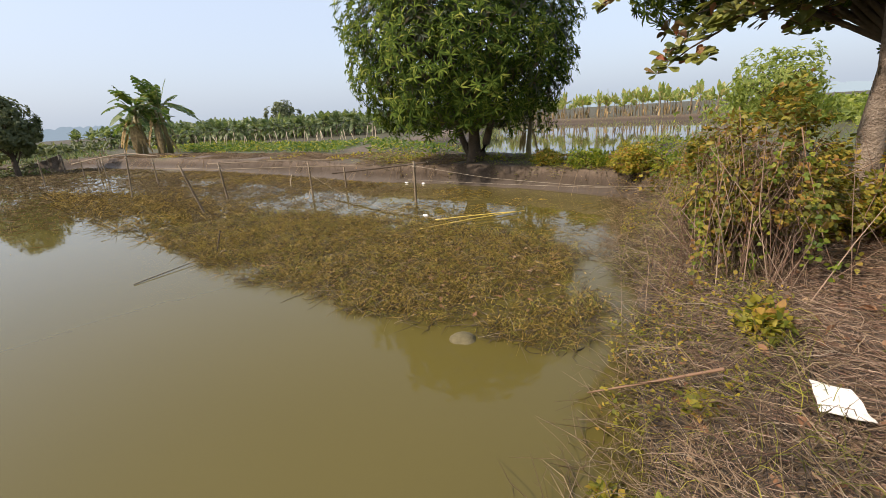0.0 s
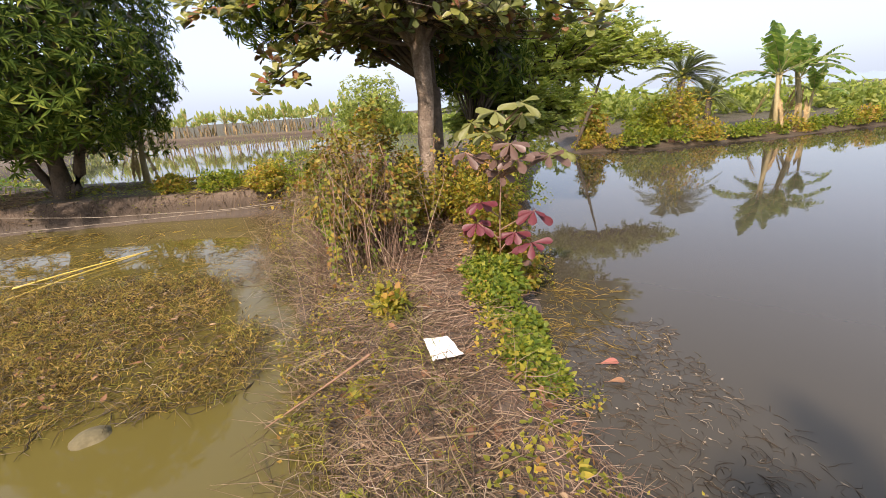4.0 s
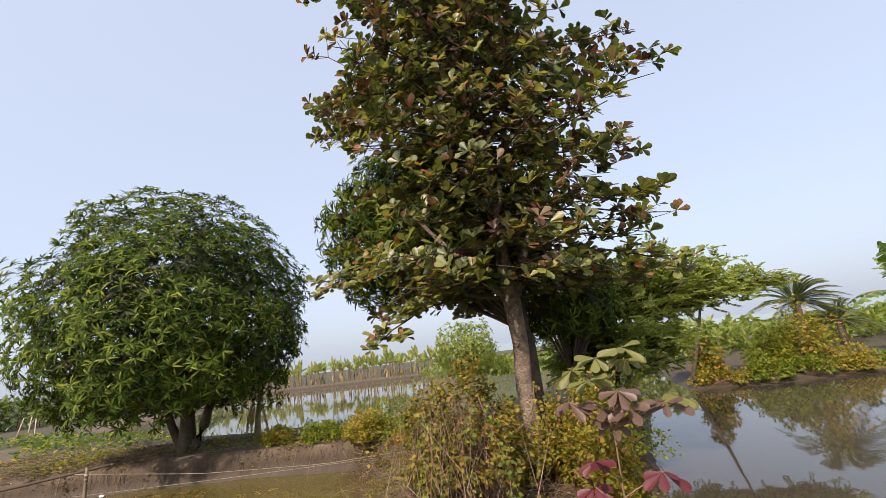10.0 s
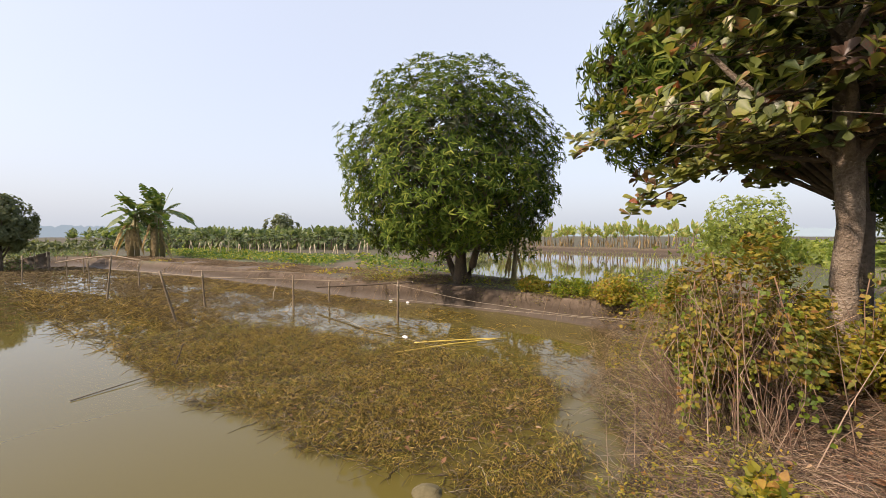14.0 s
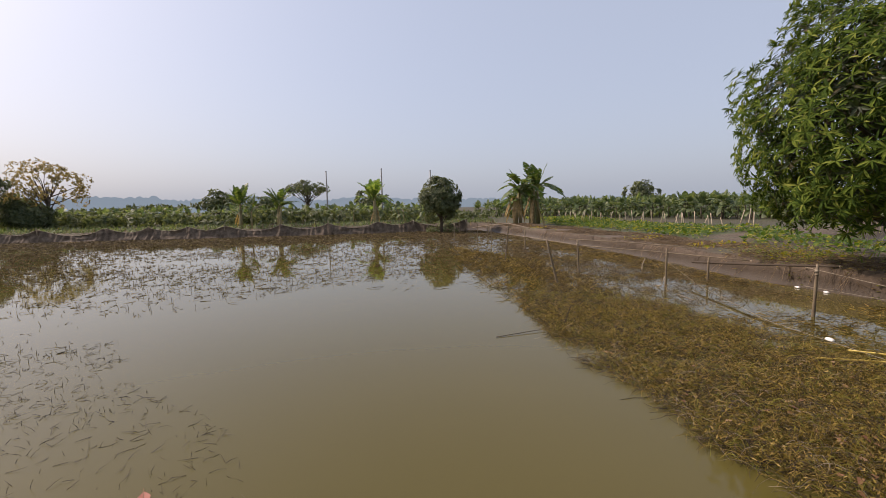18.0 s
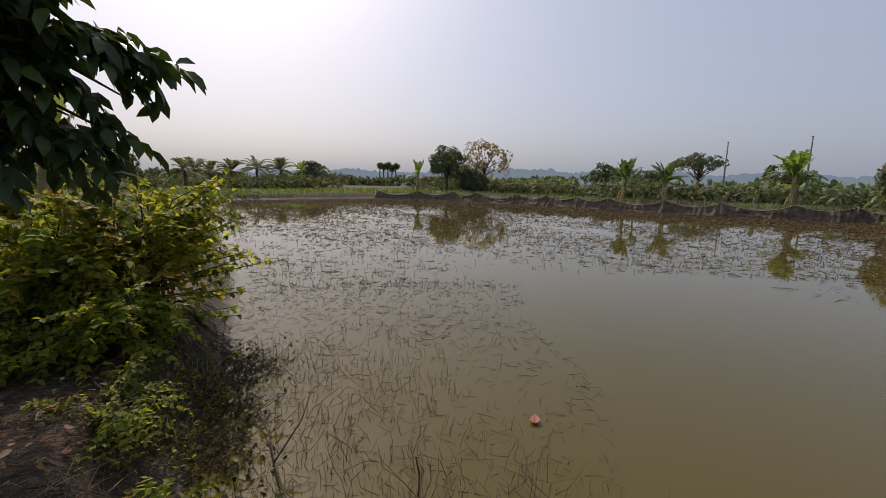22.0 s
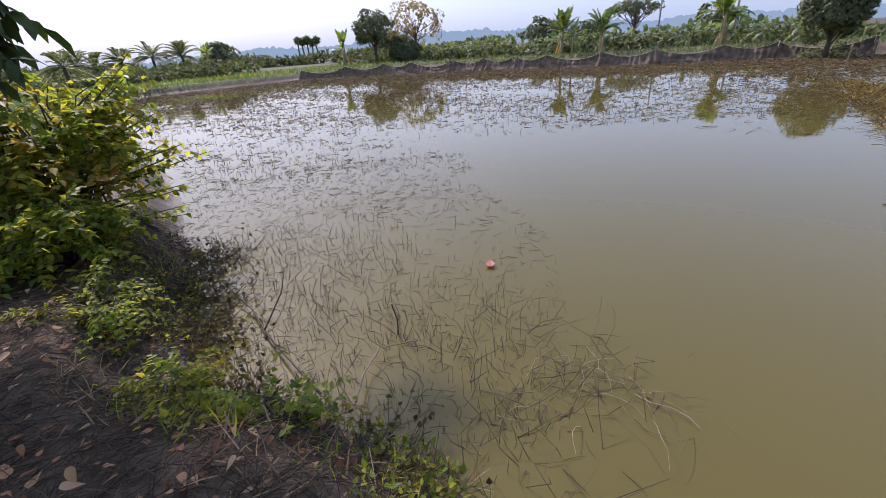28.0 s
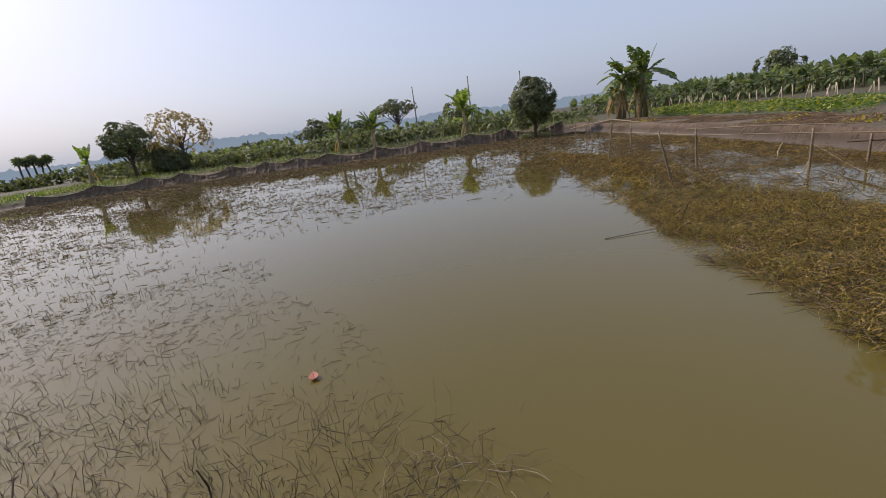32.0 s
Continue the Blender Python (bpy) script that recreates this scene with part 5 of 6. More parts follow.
def overhanging_tree(place, fork, tips, label, leaf):
    """A leaning tree whose boughs carry large drooping leaves."""
    x, y = place
    z = float(height(x, y))
    t = thing("overhanging_tree", (x, y, z), label, "tree")
    f = np.asarray(fork, float)
    piece("trunk", tube([(x, y, z - 0.15), (x - 0.03, y, z + 0.9), ((x + f[0]) / 2, (y + f[1]) / 2, (z + f[2]) / 2 + 0.4), tuple(f), tuple(f + (-0.1, 0.1, 1.1))], [0.15, 0.12, 0.10, 0.08, 0.04], 10, 0.05), BARK_DARK, t, smooth=True)
    for tip, n in tips:
        base, tip = f + np.array([0, 0, rng.uniform(-0.2, 0.5)]), np.array(tip)
        limb = piece("limb", branchy(base, tip, 0.028, 0.006, 7, 0.06, 5), BARK_DARK, t, smooth=True)
        lp, ld = [], []
        for _ in range(n):
            s = math.sqrt(rng.uniform(0.15, 1))
            b = base + (tip - base) * s + rng.normal(0, 0.12, 3) * (1.3 - s)
            d = unit(unit(tip - base) + rng.normal(0, 0.6, 3) * (1, 1, 0.5))
            ln = rng.uniform(0.16, 0.32)
            side = unit(np.cross(d, (0, 0, 1.0)))
            for q in np.linspace(0.1, 1, 6):
                for sg in (-1, 1):
                    lp.append(b + d * ln * q - np.array([0, 0, 0.08 * q * q]))
                    ld.append(d * 0.55 + side * sg * 0.5 + np.array([0, 0, -0.55]) + rng.normal(0, 0.3, 3))
        k = len(lp)
        piece("leaves", stamp(ARCHED, lp, ld, np.tile((0, 0, 1.0), (k, 1)) + rng.normal(0, 0.4, (k, 3)), rng.uniform(0.65, 1.15, k) * leaf, leaf * 0.4), BOUGH, limb, kind="stuff").matrix_parent_inverse = Matrix()


# the last four limbs are unseen, added overhead to shade the bank
overhanging_tree((1.15, -3.6), (0.85, -3.7, 2.95), [((-0.66, -3.55, 2.8), 9), ((-0.4, -3.6, 2.86), 12), ((-0.1, -3.55, 2.95), 14), ((-0.42, -3.6, 2.55), 6), ((-0.22, -3.65, 2.38), 6), ((-0.36, -3.5, 3.1), 8), ((0.0, -3.6, 2.68), 14),
                 ((0.2, -3.6, 2.7), 12), ((0.15, -3.5, 3.2), 14), ((0.25, -3.3, 3.6), 10), ((0.8, -3.0, 3.4), 10), ((1.4, -3.2, 3.7), 10), ((1.3, -4.2, 3.5), 10), ((0.6, -4.0, 4.0), 10), ((0.35, -4.0, 3.3), 10), ((-0.22, -3.6, 2.2), 9), ((-0.12, -3.6, 2.1), 8), ((-0.35, -3.55, 2.35), 7),
                 ((0.2, -3.2, 4.9), 28), ((-0.5, -3.3, 4.8), 28), ((0.8, -3.0, 5.1), 28), ((1.6, -4.0, 5.0), 22)],
                 "tree with large dark drooping leaves overhanging the path", 0.17)
# mostly unseen tree, added to keep sun off the path and near water
overhanging_tree((1.7, -7.6), (1.6, -7.2, 3.2), [((-1.4, -6.2, 5.0), 26), ((-1.8, -6.1, 5.3), 26), ((-1.0, -6.1, 5.1), 26), ((0.35, -5.8, 4.2), 26), ((0.5, -6.0, 3.5), 26), ((-0.1, -6.2, 4.4), 24), ((0.6, -5.6, 4.7), 24), ((0.7, -5.3, 3.9), 24), ((1.0, -7.6, 5.6), 26), ((1.9, -6.8, 5.2), 26), ((2.4, -7.8, 4.6), 22), ((1.3, -5.8, 4.6), 22), ((2.6, -6.6, 4.0), 20), ((1.4, -6.4, 5.8), 22), ((1.0, -6.2, 5.0), 22), ((1.2, -5.6, 3.6), 20), ((-2.3, -7.2, 5.8), 30), ((-2.8, -7.6, 6.0), 30), ((-2.5, -8.2, 6.2), 30), ((-1.9, -7.7, 5.9), 28), ((-3.2, -8.0, 6.3), 28), ((-1.5, -7.3, 5.5), 22), ((-1.0, -7.6, 5.3), 22), ((-0.6, -7.2, 5.6), 22), ((-0.2, -7.7, 5.4), 22), ((-1.2, -6.9, 5.8), 20), ((0.2, -7.1, 5.7), 20), ((-0.4, -6.6, 5.6), 20)],
                 "mostly unseen leafy dark tree added to shade the path", 0.2)

# ---- bamboo fence in the west pond ----
POSTS = [((-24.77, 0.25), (0, 0.03), 1.15), ((-33.99, 0.79), (0, 0), 1.0), ((-32.75, 1.32), (0, 0), 0.95), ((-27.89, 1.82), (0, 0), 1.0), ((-23.71, 2.3), (0, -0.03), 0.95), ((-16.5, 2.08), (0.02, 0.14), 1.46), ((-19.58, 3.39), (0, 0), 0.95),
         ((-11.1, 2.7), (0.0, -0.3), 1.2), ((-12.75, 3.75), (0, -0.06), 1.05), ((-11.02, 5.43), (0, 0), 0.9), ((-11.29, 6.66), (0, 0), 0.62), ((-7.7, 6.35), (0.02, 0), 0.95), ((-29.5, 2.6), (0, 0), 0.9), ((-31.5, 2.9), (0.05, 0), 0.9)]
for (x, y), (dx, dy), top in POSTS:
    p = thing("fence_post", (x, y, -0.4), "weathered bamboo post standing in the pond", "post", "bamboo posts in the pond")
    ln = np.array([x, y, 0.0]) + np.array([dx, dy, top]) * np.linspace(-0.35, 1, 7)[:, None]
    piece("pole", tube(ln, [0.028, 0.026, 0.029, 0.025, 0.027, 0.024, 0.022], 7), BAMBOO, p, smooth=True)
    nd = np.array([x + dx * 0.8, y + dy * 0.8, top * 0.8])
    piece("joint", tube([nd - (0, 0, 0.015), nd, nd + (0, 0, 0.015)], [0.026, 0.033, 0.026], 7), BAMBOO, p)
    if abs(dx) + abs(dy) < 0.25 and top > 0.9:
        piece("lashing", tube([nd + (0, 0, 0.04), nd + (0, 0, 0.09)], [0.034, 0.034], 6), CORD, p)


def pole(name, pts, r0, r1, mat, label, category="pole", group=""):
    pts = np.asarray(pts, float)
    s = np.linspace(0, 1, len(pts))
    q = np.linspace(0, 1, 13)
    p = np.stack([np.interp(q, s, pts[:, c]) for c in range(3)], -1)
    t = thing(name, tuple(p[0]), label, category, group)
    rr = np.linspace(r0, r1, 13) * (1 + 0.08 * (np.arange(13) % 3 == 0))
    piece("culm", tube(p, rr, 7), mat, t, smooth=True)
    piece("cut_end", tube([p[-1], p[-1] + (p[-1] - p[-2]) * 0.04], [r1 * 1.05, r1 * 0.9], 7), CUT_WOOD, t)
    return t


pole("bamboo_rail", [(-22.4, 1.2, 0.93), (-19.1, 1.75, 1.2), (-16.2, 2.2, 1.38), (-14.2, 2.6, 1.3)], 0.024, 0.016, BAMBOO, "long weathered bamboo rail across the posts", group="rails")
pole("bamboo_rail", [(-21.5, 2.8, 0.62), (-19.5, 3.35, 0.64), (-12.75, 3.78, 0.85), (-11.02, 5.43, 0.8), (-9.4, 6.4, 0.78)], 0.015, 0.011, BAMBOO, "thin bamboo rail tied to the posts", group="rails")
pole("bamboo_rail", [(-13.3, 3.6, 1.0), (-12.0, 4.9, 0.98), (-10.6, 6.2, 0.92)], 0.014, 0.010, BAMBOO, "thin bamboo rail tied to the posts", group="rails")
pole("wooden_pole", [(-11.9, 6.6, 0.42), (-9.9, 6.9, 0.62), (-8.4, 7.4, 0.78)], 0.03, 0.022, DARK_STEM, "dark wooden pole leaning against the bank", group="rails")
pole("yellow_bamboo", [(-5.64, 4.63, 0.03), (-5.3, 5.6, 0.06), (-4.95, 6.6, 0.05)], 0.012, 0.009, BAMBOO_YELLOW, "split yellow bamboo floating on the pond", group="split bamboo")
pole("yellow_bamboo", [(-5.9, 5.3, 0.03), (-5.4, 6.0, 0.05), (-4.9, 6.75, 0.04)], 0.012, 0.009, BAMBOO_YELLOW, "split yellow bamboo floating on the pond", group="split bamboo")
pole("floating_stick", [(-6.8, 0.62, 0.01), (-7.15, 1.5, 0.03), (-7.5, 2.4, 0.02)], 0.006, 0.004, DARK_STEM, "thin dark stick floating on the pond", "stick")
pole("upright_stick", [(-7.3, 1.75, -0.2), (-7.32, 1.85, 0.1), (-7.35, 1.95, 0.36)], 0.014, 0.008, DARK_STEM, "short dark stick standing in the pond", "stick")
pole("floating_stick", [(-9.6, 5.0, 0.02), (-8.9, 4.9, 0.06)], 0.012, 0.008, BAMBOO, "pale stick floating among the posts", "stick")


def cord(pts, r, label):
    pts = np.asarray(pts, float)
    s = np.linspace(0, 1, len(pts))
    q = np.linspace(0, 1, 20)
    p = np.stack([np.interp(q, s, pts[:, c]) for c in range(3)], -1)
    tagged(piece("cord", tube(p, r, 4), CORD, smooth=True), label, "cord")


cord([(-8.0, 6.4, 0.85), (-6.4, 7.4, 0.5), (-4.4, 8.3, 0.32), (-2.9, 8.2, 0.45), (-2.0, 7.4, 0.6)], 0.005, "sagging pale cord from post to bank")
cord([(-8.0, 6.4, 0.5), (-6.0, 7.6, 0.35), (-3.3, 8.6, 0.3)], 0.004, "sagging pale cord from post to bank")
cord([(-11.0, 5.4, 0.6), (-9.2, 5.2, 0.3), (-7.0, 5.0, 0.15), (-5.0, 5.4, 0.05)], 0.003, "loose thin cord over the water")

# ---- net fence along the west bank ----
line = np.array([(-35.5, 1.8), (-36.0, -2.5), (-34.0, -8.5), (-32.2, -18), (-31.6, -26), (-30.6, -33.6), (-25.5, -40.0)])
seg = np.linalg.norm(np.diff(line, axis=0), axis=1)
acc = np.concatenate([[0], np.cumsum(seg)])
net = thing("net_fence", (float(line[0, 0]), float(line[0, 1]), 0.0), "sagging brown fishing-net fence on stakes along the bank", "fence")
stakes_at = np.cumsum(np.concatenate([[0.5], np.random.default_rng(31).uniform(2.7, 4.6, 40)]))
stakes_at = stakes_at[stakes_at < acc[-1]]
for s in stakes_at:
    x, y = np.interp(s, acc, line[:, 0]), np.interp(s, acc, line[:, 1])
    piece("stake", tube([(x, y, -0.3), (x + rng.normal(0, 0.06), y + rng.normal(0, 0.1), 0.95 + rng.uniform(-0.1, 0.15))], [0.035, 0.028], 6), CUT_WOOD if rng.uniform() < 0.3 else BAMBOO, net)
u = np.linspace(0.3, acc[-1] - 0.2, 1100)
left = np.clip(np.searchsorted(stakes_at, u) - 1, 0, len(stakes_at) - 2)
wide = stakes_at[left + 1] - stakes_at[left]
ph = np.clip((u - stakes_at[left]) / wide, 0, 1)
hang = np.array([noise.noise(Vector((q * 0.4, 0, 0))) for q in u])
top = 0.93 + 0.1 * hang - (0.13 * wide + 0.1 * hang) * 4 * ph * (1 - ph) * (1 - 0.3 * ph)
cx, cy = np.interp(u, acc, line[:, 0]), np.interp(u, acc, line[:, 1])
nv = []
for q in np.linspace(0, 1, 9):
    wob = np.array([noise.noise(Vector((s * 1.1, q * 2.5, 5))) for s in u])
    fold = np.array([noise.noise(Vector((s * 4.2, q * 0.7, 9))) for s in u])
    nv.append(np.stack([cx + 0.34 * (1 - q) ** 1.6 + 0.12 * wob + 0.13 * fold, cy + 0.05 * wob, 0.02 + (top - 0.02) * q + 0.04 * fold * q], -1))
nv = np.stack(nv)
ni = np.arange(9 * 1100).reshape(9, 1100)
nf = np.stack([ni[:-1, :-1], ni[:-1, 1:], ni[1:, 1:], ni[1:, :-1]], -1).reshape(-1, 4)
piece("netting", (nv.reshape(-1, 3), nf), NET, net, smooth=True)
piece("head_rope", tube(nv[8][::4], 0.016, 4), CORD, net, smooth=True)

# ---- stakes round the crop strip ----
for k in range(34):
    s = k / 33
    x, y = -47 + 25 * s + rng.normal(0, 0.12), 12.0 + 3.6 * min(s * 1.6, 1) + rng.normal(0, 0.12)
    z = float(height(x, y))
    st = thing("crop_stake", (x, y, z), "pale leaning bamboo stake beside the crop strip", "stake", "stakes by the crops")
    tip = (x + rng.normal(0, 0.14), y + rng.normal(0, 0.2), z + rng.uniform(0.7, 1.25))
    piece("rod", tube([(x, y, z - 0.1), tip], [0.03, 0.024], 6), CUT_WOOD, st)

# ---- field crops, bank grass, litter ----


def scatter(n, x0, x1, y0, y1, keep):
    x, y = rng.uniform(x0, x1, n), rng.uniform(y0, y1, n)
    k = keep(x, y)
    return x[k], y[k]


def patch(name, x, y, mat, label, category, leaf, wide, shape=HEART, upright=0.3, z_up=(0.02, 0.2), kind="stuff"):
    n = len(x)
    z = height(x, y) + rng.uniform(*z_up, n)
    d = sphere_dirs(n)
    d[:, 2] = np.abs(d[:, 2]) * upright
    ln = leaf * rng.uniform(0.5, 1.3, n)
    up = np.tile((0, 0, 1.0), (n, 1)) + rng.normal(0, 0.35, (n, 3))
    return tagged(piece(name, stamp(shape, np.stack([x, y, z], -1), d, up, ln, ln * wide), mat), label, category, kind=kind)


def dike(x, y):
    d = np.minimum(shore(WEST, x, y), shore(EAST, x, y))
    return (d > 0.03)


x, y = scatter(20000, -52, -12, 8.0, 16.5, lambda x, y: (wave(x, y, 0.9, 22) > -0.22) & (shore(WEST, x, y) > 2.9 + 0.6 * wave(x, y, 1.2, 20)) & (y < 15.5 + 0.5 * wave(x, y, 1, 21)) & (y > np.interp(x, [-50, -38, -21, -15.7], [9, 8.4, 9.4, 10.2])))
patch("crop_strip", x, y, CROP, "bright green leafy crop strip behind the mud bank", "crop", 0.17, 0.65, HEART, 0.6, (0.02, 0.34))
x, y = scatter(26000, -45, -27, -40, 4, lambda x, y: (shore(WEST, x, y) > 0.9) & (shore(WEST, x, y) < 6.0))
patch("bank_grass", x, y, BANANA_FAR, "rough dark green grass behind the net fence", "grass", 0.4, 0.12, BLADE, 1.6, (0.0, 0.2))
x, y = scatter(9000, -45, -27, -40, 4, lambda x, y: (shore(WEST, x, y) > 0.1) & (shore(WEST, x, y) < 3.0))
patch("bank_grass", x, y, DEAD_STEM, "dry brown grass along the net fence", "grass", 0.4, 0.07, BLADE, 1.6, (0.0, 0.15))
x, y = scatter(30000, -14, 3, -44, -8, lambda x, y: np.minimum(shore(WEST, x, y), shore(EAST, x, y)) > 0.02)
patch("bank_grass", x, y, BANANA_FAR, "rough green grass along the southern dike", "grass", 0.34, 0.1, BLADE, 1.6, (0.0, 0.15))
x, y = scatter(9000, -45, -6, -46, -40.8, lambda x, y: shore(WEST, x, y) > 0.15)
patch("bank_grass", x, y, CROP, "dark green grass along the far pond bank", "grass", 0.42, 0.12, BLADE, 1.6, (0.0, 0.25))
x, y = scatter(16000, -60, 10, -64, -43, lambda x, y: shore(WEST, x, y) > 1.5)
patch("field_grass", x, y, BANANA_FAR, "green grass field beyond the far bank", "grass", 0.4, 0.12, BLADE, 1.6, (0.0, 0.12))
x, y = scatter(6000, -12, 3, 9.5, 46, lambda x, y: (np.minimum(shore(BACK, x, y), shore(EAST, x, y)) > 0.1) & (shore(WEST, x, y) > 0.6))
patch("bank_grass", x, y, GREEN, "rough green grass on the cross bank", "grass", 0.22, 0.12, BLADE, 1.5, (0.0, 0.12))
x, y = scatter(7000, -40, -5.5, 12.5, 47, lambda x, y: (shore(BACK, x, y) < -0.3) & (wave(x, y, 0.5, 31) > -0.15))
patch("rice_tufts", x, y, BANANA_PALE, "pale grass tufts standing in the far pond", "grass", 0.42, 0.05, BLADE, 2.5, (0.5, 0.68))

# straw, stems and fallen leaves on the dike
x, y = scatter(22000, -3.5, 2.2, -7, 9, dike)
x2, y2 = scatter(7000, -1.6, 1.6, -6.5, 0.5, dike)
x, y = np.concatenate([x, x2]), np.concatenate([y, y2])
n = len(x)
z = height(x, y) + rng.uniform(0.0, 0.05, n)
a = rng.uniform(0, 6.28, n)
L = rng.uniform(0.06, 0.3, n)
tipx, tipy = x + np.cos(a) * L, y + np.sin(a) * L
tz = np.maximum(height(tipx, tipy), 0.0) + rng.uniform(0.0, 0.07, n)
# south of here the litter takes a darker colour that stands for shade
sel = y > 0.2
tagged(piece("straw_litter", stems(np.stack([x, y, z], -1)[sel], np.stack([tipx, tipy, tz], -1)[sel], 0.0026, 0.08), STRAW), "dry straw and stalks strewn over the path", "straw", kind="stuff")
tagged(piece("stem_litter", stems(np.stack([x, y, z], -1)[~sel], np.stack([tipx, tipy, tz], -1)[~sel], 0.0022, 0.08), DARK_STEM), "dead stalks darkened for shade, strewn over the path", "straw", kind="stuff")
x, y = scatter(1500, -1.5, 1.4, -7, 8, lambda x, y: np.minimum(shore(WEST, x, y), shore(EAST, x, y)) > 0.15)
patch("fallen_leaves", x, y, DEAD_LEAF, "curled brown fallen leaves on the path", "leaf", 0.085, 0.5, OBOVATE, 0.3, (0.01, 0.045))

x, y = scatter(900, -1.0, 1.2, -7, -0.6, lambda x, y: np.minimum(shore(WEST, x, y), shore(EAST, x, y)) > 0.1)
patch("fallen_leaves", x, y, DEAD_LEAF, "curled brown fallen leaves on the shaded path", "leaf", 0.06, 0.45, OBOVATE, 0.4, (0.01, 0.04))

# dead stems leaning from the left slope into the water, and upright dry stalks of the bush
x, y = scatter(19000, -4.2, 0.4, 1.2, 9.2, lambda x, y: (shore(WEST, x, y) < 0.9) & (shore(WEST, x, y) > -0.12 - 0.3 * wave(x, y, 2.5, 90) - 0.3 * (y > 5)))
n = len(x)
z = np.maximum(height(x, y), -0.02)
a = rng.uniform(0, 6.28, n)
L = rng.uniform(0.1, 0.5, n)
tz = np.maximum(z + rng.uniform(-0.06, 0.18, n), 0.015)
tagged(piece("dead_stems", stems(np.stack([x, y, z], -1), np.stack([x + np.cos(a) * L, y + np.sin(a) * L, tz], -1), rng.uniform(0.0018, 0.004, n), 0.45), STRAW), "tangled grey dead stems along the water edge", "stems", kind="stuff")
n = 230
x, y = rng.normal(-0.88, 0.27, n), rng.normal(4.12, 0.25, n)
z = height(x, y)
tagged(piece("dry_stalks", stems(np.stack([x, y, z], -1), np.stack([x + rng.normal(-0.05, 0.26, n), y + rng.normal(0.1, 0.2, n), z + rng.uniform(0.3, 1.25, n)], -1), rng.uniform(0.0025, 0.005, n), 0.4), PINK_STRAW), "upright brown dry stalks in front of the vine bush", "stems", kind="stuff")

# dry vines and weeds over the mud bank
x, y = scatter(30000, -36, -3.5, 4.0, 11.5, lambda x, y: (shore(WEST, x, y) > 0.05) & (shore(WEST, x, y) < 3.0) & (wave(x, y, 1.1, 95) > -0.2))
n = len(x)
z = height(x, y)
a, L = rng.uniform(0, 6.28, n), rng.uniform(0.15, 0.6, n)
tagged(piece("dry_vines", stems(np.stack([x, y, z + 0.01], -1), np.stack([x + np.cos(a) * L, y + np.sin(a) * L, height(x + np.cos(a) * L, y + np.sin(a) * L) + rng.uniform(0.01, 0.08, n)], -1), 0.005, 0.12), STRAW), "dry brown vines and stalks over the mud bank", "vines", kind="stuff")
x, y = scatter(5000, -30, -3.5, 5.0, 11.0, lambda x, y: (shore(WEST, x, y) > 0.3) & (shore(WEST, x, y) < 3.2) & (wave(x, y, 1.3, 96) > 0.22))
patch("bank_creeper", x, y, YELLOW, "yellow-green creepers on the mud bank", "creeper", 0.11, 0.7, HEART, 0.5, (0.01, 0.12))
x, y = scatter(46000, -4.5, 1.4, 1.0, 9.5, lambda x, y: (np.minimum(shore(WEST, x, y), shore(EAST, x, y)) > -0.25) & (wave(x, y, 2.3, 97) + 0.5 * wave(x, y, 6.0, 98) > 0.12) & (np.abs(x + 0.09) > 0.25))
patch("dike_weeds", x, y, YELLOW, "small yellow-green weeds among the straw", "weeds", 0.034, 0.6, HEART, 0.7, (0.02, 0.2))

# roots and dry stalks hanging over the cut edge of the mud bank
x, y = scatter(14000, -22, -3.2, 6.0, 10.0, lambda x, y: np.abs(shore(WEST, x, y) - 0.14) < 0.1)
n = len(x)
b = np.stack([x, y, height(x, y) + 0.03], -1)
t = np.stack([x + rng.normal(0, 0.08, n), y - rng.uniform(0.02, 0.22, n), np.maximum(b[:, 2] - rng.uniform(0.05, 0.45, n), 0.01)], -1)
tagged(piece("hanging_roots", stems(b, t, 0.004, 0.15), DARK_STEM), "dark roots and stalks hanging over the cut bank", "roots", kind="stuff")

# herbs over the cross bank, between the mango and the path
for mt, seed, n0, lab in ((GREEN, 120, 9000, "green herbs over the cross bank"), (YELLOW, 123, 6000, "yellowing herbs over the cross bank")):
    x, y = scatter(int(n0 * 1.5), -13, -1.2, 7.0, 11.0, lambda x, y: (shore(WEST, x, y) > 0.0) & (shore(WEST, x, y) < 2.6) & (wave(x, y, 1.6, seed) + 0.4 * wave(x, y, 5.0, seed + 1) > 0.0) & (shore(BACK, x, y) > 0.2))
    zt = 0.04 + 0.34 * np.clip(wave(x, y, 2.6, seed + 2) + 0.45, 0.05, 1)
    patch("bank_herbs", x, y, mt, lab, "herbs", 0.075, 0.6, HEART, 0.8, (0.0, 1.0)).location.z = 0.0
    ob = scene.collection.objects[-1]
    co = np.empty(len(ob.data.vertices) * 3, np.float32)
    ob.data.vertices.foreach_get("co", co)
    co = co.reshape(-1, len(HEART[0]), 3)
    base = height(x, y)[:, None]
    co[:, :, 2] = base + (co[:, :, 2] - base) * zt[:, None]
    ob.data.vertices.foreach_set("co", co.ravel())

# green ground cover on the shaded bank
x, y = scatter(8000, -1.2, 0.6, -5.6, 0.5, lambda x, y: (shore(WEST, x, y) > -0.1) & (shore(WEST, x, y) < 0.5 + 0.25 * wave(x, y, 2.0, 40)) & (wave(x, y, 3.2, 41) > -0.12))
patch("ground_cover", x, y, SHADE_GREEN, "low dark green creeping plants on the bank", "creeper", 0.042, 0.6, HEART, 0.7, (0.0, 0.14))
